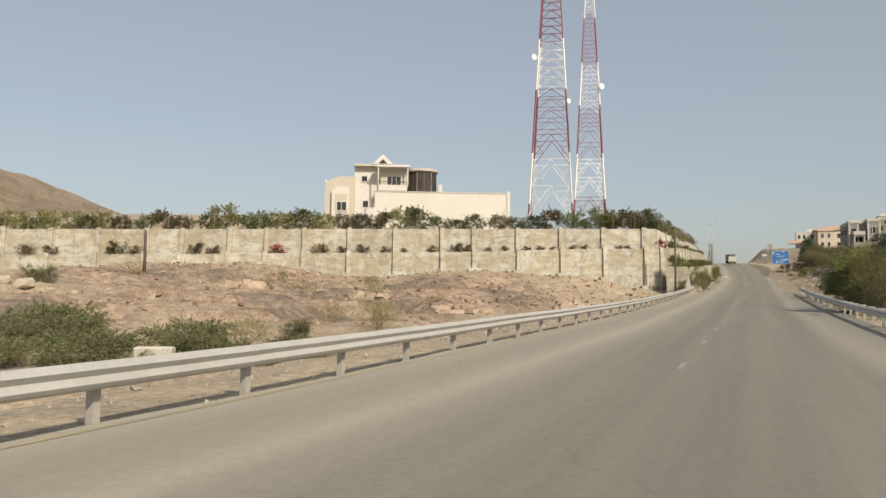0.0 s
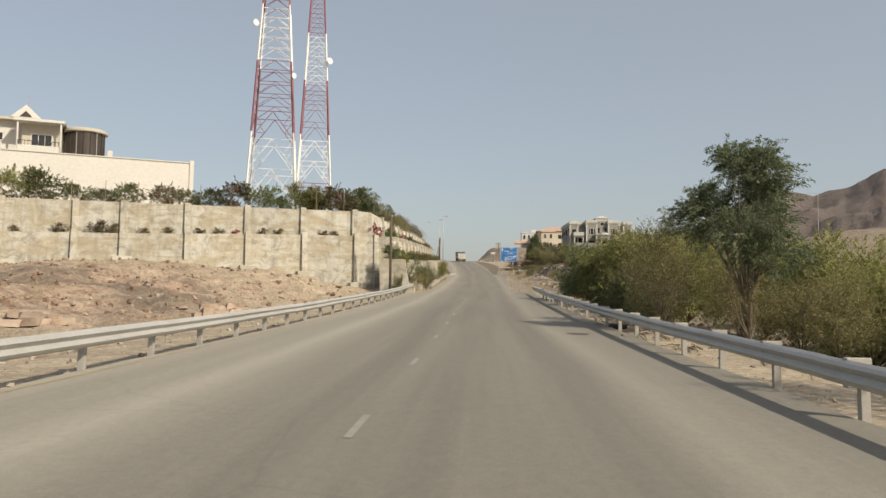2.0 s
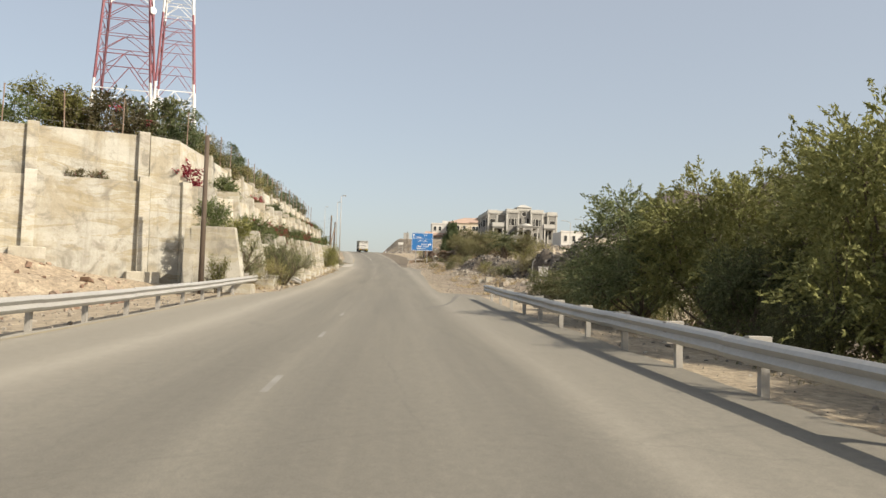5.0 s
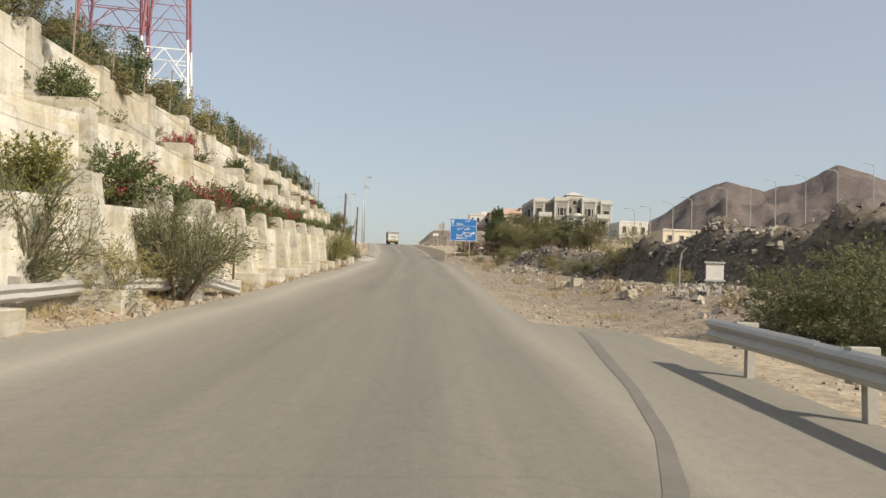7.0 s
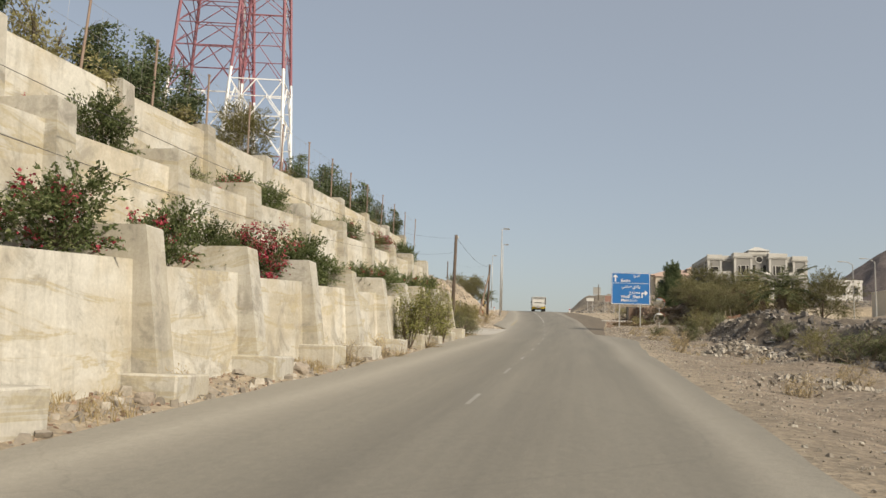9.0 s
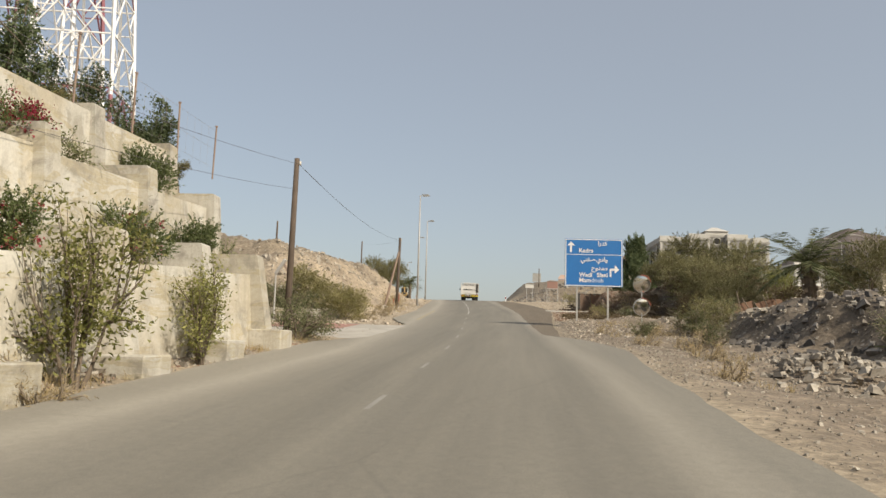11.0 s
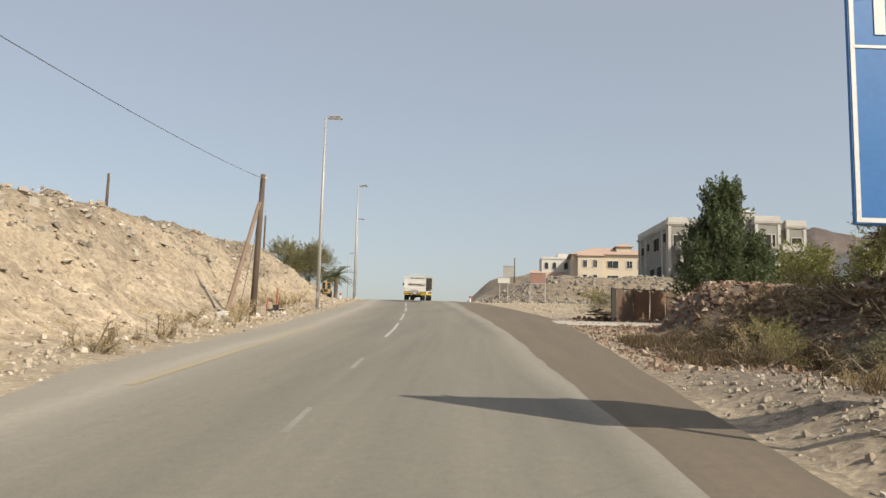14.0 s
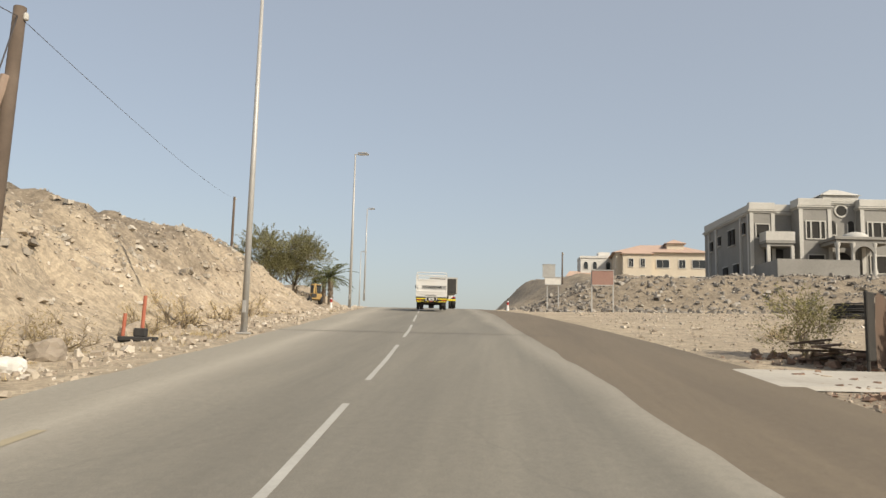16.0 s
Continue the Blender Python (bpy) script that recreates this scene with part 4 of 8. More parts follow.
def limbs(rng, base, direction, length, radius, levels, spread, droop, geo, tips, kids=(3, 4), seg=5):
    """Grows limbs into geo, and gathers (place, direction) of twigs in tips."""
    p, d = Vector(base), Vector(direction).normalized()
    pts, n = [p.copy()], seg
    for i in range(n):
        d = (d + Vector(rng.normal(0, 0.16, 3)) + Vector((0, 0, droop))).normalized()
        p = p + d * (length / n)
        pts.append(p.copy())
        if levels <= 1:
            tips.append((p.copy(), d.copy()))
    if levels == 0:
        geo.tube([pts[0], pts[n // 2 + 1], pts[-1]], [radius, radius * 0.6, radius * 0.3], 3, False)
    else:
        geo.tube(pts, [radius * (1 - 0.6 * i / n) for i in range(n + 1)], 6 if radius > 0.05 else (4 if radius > 0.02 else 3), False)
    if levels > 0:
        for _ in range(rng.integers(*kids, endpoint=True)):
            k = rng.integers(max(1, n // 2), n + 1)
            nd = (d + Vector(rng.normal(0, spread, 3))).normalized()
            limbs(rng, pts[k], nd, length * rng.uniform(0.5, 0.8), radius * 0.5, levels - 1, spread, droop, geo, tips, kids, seg)


def plant(name, label, category, seed, height, width, stems, levels, leaves, leaf, mat, spray=0.45, aspect=0.42, droop=-0.02, spread=0.55, bark=None, lift=0.0, flowers=0, flower_mat=None, group="", trunk=None, kids=(3, 4), flat=1.0, fill=0.35, jit=0.5, seg=5, dome=0.0):
    """Tree or shrub: trunk with limbs, and a crown of many small leaves in sprays."""
    rng = np.random.default_rng(seed)
    ob = thing(name, label, category, group=group)
    g, tips = Geo(), []
    for i in range(stems):
        a = 2 * math.pi * (i + rng.uniform(0, 0.7)) / stems
        lean = rng.uniform(0.15, 0.5) * width / height * (1 if stems > 1 else 0.25)
        b = (0.12 * math.cos(a) * (stems > 1), 0.12 * math.sin(a) * (stems > 1), -0.15)
        limbs(rng, b, (math.cos(a) * lean * 1.6, math.sin(a) * lean * 1.6, 1), height * (0.5 if trunk is None else trunk), 0.03 + 0.018 * height * (1.4 if stems == 1 else 0.7), levels, spread, droop, g, tips, kids, seg)
    P = np.array([t[0] for t in tips])
    # fit the skeleton to the wanted size
    ext = np.array([np.percentile(np.abs(P[:, 0]), 93), np.percentile(np.abs(P[:, 1]), 93), np.percentile(P[:, 2], 98)])
    k = np.array([width / 2 / max(ext[0], 0.1), width / 2 / max(ext[1], 0.1), (height - 0.1) / max(ext[2], 0.1)])
    g.v = [(x * k[0], y * k[1], z * k[2]) for x, y, z in g.v]
    P = P * k
    # the longest shoots stay near the crown
    low_ = lambda z: np.where(z > height, height + 0.35 * (z - height), z)
    P = np.stack([P[:, 0], P[:, 1], low_(P[:, 2])], 1)
    g.v = [(x, y, float(low_(z))) for x, y, z in g.v]
    D = np.array([t[1] for t in tips])
    # let the crown stand over the foot
    cx, cy, zt = P[:, 0].mean(), P[:, 1].mean(), max(P[:, 2].mean(), 0.2)
    P = P - np.stack([cx * P[:, 2] / zt, cy * P[:, 2] / zt, 0 * P[:, 2]], 1)
    g.v = [(x - cx * z / zt, y - cy * z / zt, z) for x, y, z in g.v]
    part("trunk" if stems == 1 else "branching", g, bark or M_BARK, ob, smooth_angle=0)
    # leaves crowd on some twigs and leave gaps on others
    wt = rng.gamma(0.7, 1.0, len(P)) * (0.35 + np.clip(vnoise(P[:, 0] + 3 * P[:, 2], P[:, 1] + 2 * P[:, 2], 0.22 * width, seed % 7) + 0.6, 0, 2))
    pick = rng.choice(len(P), leaves, p=wt / wt.sum())
    along = rng.uniform(-0.5, 1.0, (leaves, 1))
    off = rng.normal(0, 1, (leaves, 3)) * spray * np.array([0.55, 0.55, 0.42 * flat])
    C = P[pick] * np.where(rng.uniform(0, 1, (leaves, 1)) < fill, rng.uniform(0.25, 1, (leaves, 1)) ** 0.6, 1) + D[pick] * along * spray + off
    if dome:
        # draw far shoots in towards a rounded crown
        e = np.array([width / 2, width / 2, height * 0.56])
        o = np.array([0, 0, height * 0.44])
        r = np.linalg.norm((C - o) / e, axis=1, keepdims=True) + 1e-6
        C = np.where(r > 1, o + (C - o) * (1 + (1 - dome) * (r - 1)) / r, C)
    C[:, 2] = np.maximum(C[:, 2], 0.03 + lift)
    part("crown", leaf_mesh("crown", C, D[pick] * 0.8 + np.array([0, 0, -0.25]), leaf, aspect, mat, rng, jit), None, ob)
    if flowers:
        pk = rng.integers(0, len(C), max(3, flowers // 40))
        q = C[pk[rng.integers(0, len(pk), flowers)]] + rng.normal(0, 0.13, (flowers, 3))
        tagged(part("blossom", leaf_mesh("blossom", q, rng.normal(0, 1, (flowers, 3)), leaf * 0.55, 0.9, flower_mat or M_FLOWER, rng), None, ob), "red bougainvillea flowers" if flower_mat is None else "pale flowers", kind="stuff")
    return ob


def plume_plant(name, label, category, seed, height, width, clear, lobes, plumes, per, leaf, mat, length=0.8, up=0.5, wind=(0, 0, 0), droop=0.35, aspect=0.3, bark=None, stems=2, inner=0.25, lobe=0.5, group="", radius=0.02, flowers=0, flower_mat=None, cone=0.0):
    """Feathery tree or bush: limbs to a handful of lobes, each lobe beset with curved plumes of small leaves."""
    rng = np.random.default_rng(seed)
    ob = thing(name, label, category, group=group)
    rx, rz = width / 2, (height - clear) / 2
    mid = np.array([0, 0, clear + rz])
    # lobe centres, spread evenly round the crown, and uneven lobe sizes
    k = np.arange(lobes)
    a = k * 2.4 + rng.uniform(-0.4, 0.4, lobes)
    h = rng.permutation(np.linspace(-0.72, 0.85, lobes))
    rad = np.sqrt(1 - h * h) * rng.uniform(0.35, 0.75, lobes)
    if cone:
        rad = np.where(h < 0, 0.72, rad) * (1 - cone * np.clip(h + 0.3, 0, 1))
    L = mid + np.stack([rx * rad * np.cos(a), rx * rad * np.sin(a), rz * h * (0.8 + 0.15 * cone)], 1)
    S = lobe * rng.uniform(0.65, 1.2, lobes)[:, None] * np.array([rx, rx, rz])
    pick = rng.integers(0, lobes, plumes)
    d = rng.normal(0, 1, (plumes, 3))
    d /= np.linalg.norm(d, axis=1, keepdims=True)
    O = L[pick] + d * S[pick] * rng.uniform(0.45, 1.0, (plumes, 1))
    O[:, 2] = np.maximum(O[:, 2], 0.15 + 0.6 * clear)
    out = d * 0.75 + (O - mid) / np.array([rx, rx, rz]) * 0.35 + np.array([0, 0, up]) + rng.normal(0, 0.25, (plumes, 3))
    out /= np.linalg.norm(out, axis=1, keepdims=True)
    T = length * rng.uniform(0.45, 1.25, plumes)
    w = np.array(wind, float)
    # limbs and twigs
    g = Geo()
    fork = np.array([0, 0, max(0.25, clear * 0.75)])
    for i in range(stems):
        q = rng.normal(0, 0.12, 2) * (stems > 1)
        g.tube([(q[0], q[1], -0.2), tuple(fork * 0.5 + np.array([q[0] * 1.6, q[1] * 1.6, 0])), tuple(fork + np.array([q[0] * 2.2, q[1] * 2.2, 0]))], [radius * height, radius * height * 0.85, radius * height * 0.7], 7, False)
    for i in range(lobes):
        m1 = fork + (L[i] - fork) * 0.5 + rng.normal(0, 0.08, 3) * width * 0.4
        g.tube([tuple(fork), tuple(m1), tuple(L[i])], [radius * height * 0.5, radius * height * 0.33, radius * height * 0.16], 5, False)
    for i in range(0, plumes, 4):
        e = O[i] + out[i] * T[i] * 0.6 + w * 0.25 * T[i]
        g.tube([tuple(L[pick[i]]), tuple(O[i]), tuple(e)], [0.008, 0.006, 0.003], 3, False)
    part("trunk" if stems == 1 else "branching", g, bark or M_BARK, ob, smooth_angle=0)
    # leaves along each plume, thinning to its tip
    n = plumes * per
    t = np.tile((np.arange(per) + 0.5) / per, plumes)[:, None] + rng.uniform(-0.5, 0.5, (n, 1)) / per
    o, dd, tl = np.repeat(O, per, 0), np.repeat(out, per, 0), np.repeat(T, per)[:, None]
    bend = np.array([0, 0, -1.0]) * droop + w
    C = o + dd * tl * t + bend * tl * t * t + rng.normal(0, 1, (n, 3)) * tl * 0.11 * (1.05 - 0.8 * t)
    D = dd + bend * 2 * t
    ni = int(n * inner)
    pi = rng.integers(0, lobes, ni)
    v = rng.normal(0, 1, (ni, 3))
    v *= rng.uniform(0, 1, (ni, 1)) ** 0.4 / np.linalg.norm(v, axis=1, keepdims=True)
    C = np.concatenate([C, L[pi] + v * S[pi] * 0.95])
    D = np.concatenate([D, rng.normal(0, 1, (ni, 3))])
    C[:, 2] = np.maximum(C[:, 2], 0.05 + 0.45 * clear)
    part("crown", leaf_mesh("crown", C, D, leaf, aspect, mat, rng, 0.4), None, ob)
    if flowers:
        # blossom crowds near the ends of some plumes
        pk = rng.choice(plumes, max(4, min(plumes, flowers // 28)), replace=False)
        f = pk[rng.integers(0, len(pk), flowers)]
        q = O[f] + out[f] * (T[f] * rng.uniform(0.45, 1.0, flowers))[:, None] + rng.normal(0, 0.075, (flowers, 3))
        tagged(part("blossom", leaf_mesh("blossom", q, rng.normal(0, 1, (flowers, 3)), 0.06, 0.9, flower_mat or M_FLOWER, rng), None, ob), "crimson bougainvillea blossom" if flower_mat is None else "pale flowers", kind="stuff")
    return ob


def put(ob, spots, first=True):
    """Places a plant at the first spot and copies of it at the others: (x, y, turn, scale, sink)."""
    for i, (x, y, turn, sc, z) in enumerate(spots):
        m = pose(x, y, z, 0, 0, turn) @ Matrix.Diagonal((sc, sc, sc * (0.92 + 0.16 * ((i * 37) % 10) / 10), 1))
        if i == 0:
            ob.matrix_basis = m
        else:
            c = copy_thing(ob, Matrix())
            c.matrix_basis = m


def on_ground(rows, sink=0.05):
    return [(x, y, t, s, gz(x, y) - sink) for x, y, t, s in rows]


R = np.random.default_rng(7)
WADI_BUSHES = [(-16.2, 17.4, 0, 1.0), (-18.6, 18.6, 50, 1.2), (-15.4, 20.4, 110, 0.95), (-21.0, 20.6, 200, 1.3), (-17.6, 22.4, 260, 1.15), (-14.2, 22.8, 300, 0.85), (-24.0, 22.5, 20, 1.4), (-20.2, 25.0, 80, 1.25), (-27.5, 25.5, 140, 1.45), (-16.0, 26.0, 190, 0.95), (-22.6, 18.4, 70, 1.2), (-26.0, 20.6, 160, 1.3)]
# the tall dark tree by the right rail and its feathery neighbours
put(plume_plant("mesquite_tree", "tall dark green mesquite tree with windswept sprays behind the rail", "tree", 11, 7.6, 4.7, 2.1, 17, 1250, 44, 0.11, M_LEAF_MESQUITE, 0.8, 0.6, (0.12, 0.05, 0.1), 0.6, 0.26, stems=2, inner=0.06, lobe=0.27, radius=0.012),
    on_ground([(8.62, 48.4, 20, 1.0)]))
put(plume_plant("dry_bush", "pale brown dead twigs round the foot of the mesquite", "bush", 13, 2.4, 1.9, 0.15, 7, 150, 16, 0.08, M_LEAF_BROWN, 0.6, 0.4, (0, 0, 0), 0.3, 0.2, bark=M_TWIG, stems=7, inner=0.1),
    on_ground([(8.5, 47.7, 0, 1.0), (7.4, 54.0, 90, 0.9)]))
put(plume_plant("feathery_tree", "slender sparse feathery tree with thin grey stems", "tree", 23, 4.5, 3.0, 0.7, 9, 330, 30, 0.085, M_LEAF_FEATHER, 0.95, 0.9, (-0.1, 0, 0), 0.2, 0.28, stems=5, inner=0.12, lobe=0.5, radius=0.012),
    on_ground([(6.95, 53.2, 90, 1.02), (11.5, 41.0, 140, 0.9), (8.7, 31.6, 30, 1.15)]))
put(plume_plant("thorn_bush", "large dense olive-green thorn bush behind the guard rail", "bush", 31, 4.0, 4.6, 0.2, 24, 1250, 26, 0.09, M_LEAF_THORN, 0.5, 0.35, (0.05, 0, 0), 0.2, 0.34, stems=6, inner=0.3, lobe=0.30),
    on_ground([(9.6, 62.8, 0, 1.25), (9.1, 69.6, 70, 1.25), (9.2, 77.6, 150, 1.28), (11.4, 67.2, 200, 1.45), (11.4, 73.4, 260, 1.5), (12.0, 56.5, 310, 1.15), (12.2, 47.6, 20, 0.95), (13.0, 52.0, 80, 1.15), (14.6, 46.4, 200, 1.1)]))
put(plume_plant("thorn_bush", "dense dark green thorn bush behind the guard rail", "bush", 37, 3.6, 4.4, 0.15, 22, 1050, 24, 0.09, M_LEAF_DARK, 0.5, 0.35, (0, 0, 0), 0.25, 0.34, stems=6, inner=0.3, lobe=0.32),
    on_ground([(7.9, 80.6, 0, 1.32), (8.3, 65.6, 90, 0.75), (8.6, 86.0, 190, 0.85), (8.2, 73.4, 130, 0.8), (11.6, 92.6, 40, 0.72), (13.5, 83.0, 250, 1.0), (15, 42, 40, 1.1), (17.5, 52, 120, 1.2), (12.9, 43.2, 200, 0.85), (18, 68, 30, 1.2)]))
put(plume_plant("dry_bush", "tangled half-dry yellow-brown bush behind the guard rail", "bush", 41, 3.3, 3.4, 0.25, 9, 480, 30, 0.08, M_LEAF_FEATHER, 0.8, 0.7, (0, 0, 0), 0.2, 0.26, stems=7, inner=0.2),
    on_ground([(8.1, 58.4, 0, 1.05), (9.4, 51.5, 90, 0.95), (10.3, 45.5, 20, 0.85), (12.0, 42.2, 130, 0.9), (11.0, 50.0, 60, 0.8), (11.4, 90.2, 300, 0.62), (7.8, 84.2, 250, 0.5), (21, 76, 90, 1.2), (22, 58, 200, 1.2)]))
put(plume_plant("thorn_bush", "low spreading green thorn bush hanging towards the rail", "bush", 39, 1.8, 3.4, 0.1, 10, 480, 34, 0.075, M_LEAF_SAGE, 0.6, 0.4, (0, 0, 0), 0.3, 0.3, stems=6, inner=0.25),
    on_ground([(8.8, 98.4, 20, 1.05), (10.7, 99.0, 70, 1.2), (10.0, 96.4, 110, 1.1), (8.0, 60.6, 0, 0.9), (7.6, 56.0, 80, 0.8), (7.7, 64.4, 170, 0.8), (7.5, 70.2, 30, 0.7)]))
put(plant("scrub_bush", "low grey-green desert scrub bush", "bush", 43, 1.7, 3.0, 8, 2, 6000, 0.13, M_LEAF_SAGE, 0.20, 0.22, 0.02, 0.55, bark=M_TWIG, jit=0.35, seg=4),
    on_ground([(11.2, 96.3, 0, 1.0), (13.4, 99.6, 60, 1.1), (14.5, 93.5, 100, 1.2), (15.5, 103.5, 200, 1.0), (12.3, 155.6, 20, 0.6), (12.4, 143, 80, 0.85),
               (8.6, 167.6, 40, 0.75), (8.0, 161.5, 220, 0.5), (10.6, 170.5, 10, 0.75), (11.8, 176.0, 50, 0.9), (6.4, 167.0, 20, 0.5),
               (-19.6, 31.8, 90, 0.6), (-46, 41, 60, 0.8),
               (-12.2, 176.0, 0, 0.95), (-13.9, 177.0, 200, 1.0), (7.8, 181.5, 60, 0.7)]))
put(plume_plant("scrub_bush", "low airy yellow-green broom-like bush", "bush", 47, 1.5, 1.9, 0.08, 9, 230, 18, 0.075, M_LEAF_BROOM, 0.55, 0.9, (0, 0, 0), 0.15, 0.2, bark=M_TWIG, stems=7, inner=0.08, lobe=0.45),
    on_ground([(-18.6, 26.6, 0, 0.9), (-17.4, 35.6, 60, 1.1), (-6.0, 97.6, 100, 0.95), (6.0, 209.2, 30, 1.15), (6.2, 184.7, 0, 0.7), (-33, 66, 0, 0.9), (-40, 62, 90, 0.8), (9.2, 167.0, 130, 1.15), (-9.4, 176.6, 0, 1.1), (-8.9, 178.4, 200, 0.9), (12.2, 118, 90, 0.7), (14.0, 139.6, 40, 1.5), (15.6, 138.4, 100, 1.4), (10.6, 143.0, 200, 1.0), (-24.6, 44.0, 20, 0.8)]))
put(plume_plant("scrub_bush", "low soft grey-green bush in the wadi beside the rail", "bush", 45, 0.8, 3.2, 0.05, 14, 380, 22, 0.085, M_LEAF_SAGE, 0.42, 0.35, (0.1, 0, 0), 0.25, 0.26, bark=M_TWIG, stems=6, inner=0.25, lobe=0.32),
    on_ground(WADI_BUSHES))
put(plant("dry_shrub", "small dry straw-coloured twiggy shrub", "shrub", 53, 0.9, 1.3, 9, 2, 1700, 0.085, M_STRAW, 0.16, 0.16, 0.03, 0.5, bark=M_TWIG, seg=3, kids=(2, 3)),
    on_ground([(float(x), float(y), 40.0 * i, float(s)) for i, (x, y, s) in enumerate(
        [(-10.2, 194.0, 1.0), (-9.6, 198.0, 1.1), (-11.2, 203.5, 0.9), (-11.6, 206.5, 1.2), (-12.6, 213, 1.0), (-13.0, 216.5, 1.5), (-13.4, 222, 1.0), (-9.0, 188.5, 0.8), (-8.6, 184, 0.9), (-8.5, 178.6, 0.8),
         (-14.0, 228, 1.4), (-5.9, 128.6, 0.8), (-5.8, 133.2, 0.9), (-6.0, 140.8, 0.9), (-6.1, 119.5, 0.6), (5.6, 150, 0.8), (6.6, 156, 0.8), (5.6, 161.5, 0.7), (4.7, 168, 0.7), (7.0, 160.2, 1.0), (6.9, 165, 0.8), (8.8, 188.5, 1.0), (6.9, 190.5, 0.8), (6.4, 186.4, 1.1),
         (8.0, 114, 0.9), (7.0, 121, 0.7), (9.8, 105, 0.8), (8.4, 132, 0.9), (6.0, 128, 0.7), (-38.0, 56.5, 1.1), (-37.2, 60.5, 1.2), (-31, 63, 1.0), (-24, 60, 0.8), (-48, 52, 1.2), (5.2, 178.4, 0.6), (8.6, 218, 0.9), (11, 214, 0.9)])]))


def wall_shrub(seed, label, mat, h, w, plumes, per, fl=0, fm=None, up=0.75, length=0.5, leaf=0.08, lobes=8):
    return plume_plant("terrace_shrub", label, "shrub", seed, h, w, 0.05, lobes, plumes, per, leaf, mat, length, up, (0, 0, 0), 0.2, 0.5, stems=4, inner=0.25, lobe=0.42, group="shrubs on the terraces", flowers=fl, flower_mat=fm)


b1 = lambda y, t, s, dx=0.0: (WALL_L1(y) - 0.80 + dx, y, t, s, TOP_L1(y) - 0.62)
b2 = lambda y, t, s, dx=0.0: (WALL_L2(y) - 0.68 + dx, y, t, s, TOP_L2(y) - 0.55)
bf = lambda a, t, s: (*fpt(a, -0.5), t, 0.25 + 0.95 * s, float(lower_top(a)) - 0.15)
put(wall_shrub(61, "bougainvillea shrub with scattered crimson flowers on a terrace wall", M_LEAF_SHRUB, 1.45, 2.0, 260, 18, 420),
    [b1(118.0, 30, 1.0), b1(121.4, 0, 0.85), b1(101.6, 200, 1.05), b1(136.7, 140, 0.85), b1(147.0, 220, 0.8), b2(128.0, 60, 0.65), b2(139.2, 250, 0.72), b1(114.9, 90, 0.7), b1(142.8, 320, 0.7)])
put(wall_shrub(63, "bougainvillea covered in bright crimson flowers on a terrace wall", M_LEAF_SHRUB, 1.35, 1.9, 220, 13, 2300),
    [b1(109.0, 0, 1.0), b1(126.2, 90, 0.9), b2(112.0, 200, 0.75), b2(119.3, 40, 0.42), b2(144.6, 300, 0.75)])
put(wall_shrub(67, "leafy green shrub with upright shoots on a terrace wall", M_LEAF_SHRUB, 1.6, 1.9, 290, 20, 0, None, 0.95, 0.6),
    [b1(113.0, 0, 1.0), b1(123.6, 80, 0.7), b1(129.4, 160, 0.9), b1(131.4, 240, 0.7), b1(140.2, 300, 0.8), b1(150.5, 190, 0.8), b2(102.4, 90, 0.9), b2(121.5, 120, 0.72), b2(130.6, 10, 0.62), b2(150.2, 60, 0.8), b1(105.6, 210, 0.7), (-8.5, 95.0, 30, 0.85, 5.7)])
put(wall_shrub(69, "yellow-green leafy shrub on a terrace wall", M_LEAF_OLIVE, 1.4, 1.9, 240, 18), [b1(97.3, 40, 0.95)])
put(wall_shrub(71, "thin sparse shrub on a terrace wall", M_LEAF_SAGE, 1.1, 1.2, 60, 14, 0, None, 0.8, 0.55),
    [b2(125.6, 0, 0.7), b2(114.2, 90, 1.0), b2(134.6, 10, 0.7), b2(106.5, 100, 0.8), b1(134.2, 220, 0.7), b2(146.8, 40, 0.8), b1(153.6, 90, 0.9), b2(109.0, 200, 0.7)])
put(wall_shrub(73, "pale flowering shrub on a terrace wall", M_LEAF_OLIVE, 0.7, 0.9, 60, 12, 160, M_FLOWER_PALE), [b1(133.0, 0, 0.8), b2(123.6, 60, 0.7), b1(100.0, 120, 0.9)])
put(wall_shrub(79, "rounded dusty bush on the ledge between the front walls", M_LEAF_LEDGE, 0.9, 1.7, 110, 14, 40, None, 0.35, 0.32),
    [bf(a, 50 * i, s) for i, (a, s) in enumerate([(71.0, 1.3), (68.4, 1.0), (61.2, 1.5), (59.0, 1.0), (52.2, 1.2), (50.2, 0.9), (38.0, 1.2), (35.6, 0.7), (33.2, 0.95), (30.6, 0.7), (25.2, 0.8), (22.3, 1.0), (21.2, 0.8), (18.6, 0.5), (16.6, 0.5), (14.0, 0.45), (12.5, 0.5), (8.6, 0.45), (7.2, 0.5), (3.0, 0.42), (2.0, 0.45), (28.4, 0.45), (76, 1.3), (81, 1.2)])])
put(wall_shrub(83, "dark red bougainvillea on the ledge between the front walls", M_FLOWER, 0.9, 1.3, 90, 14, 0, None, 0.35, 0.3), [bf(42.9, 0, 1.25), bf(11.0, 90, 0.35), (-10.5, 98.2, 0, 1.65, 7.8)])
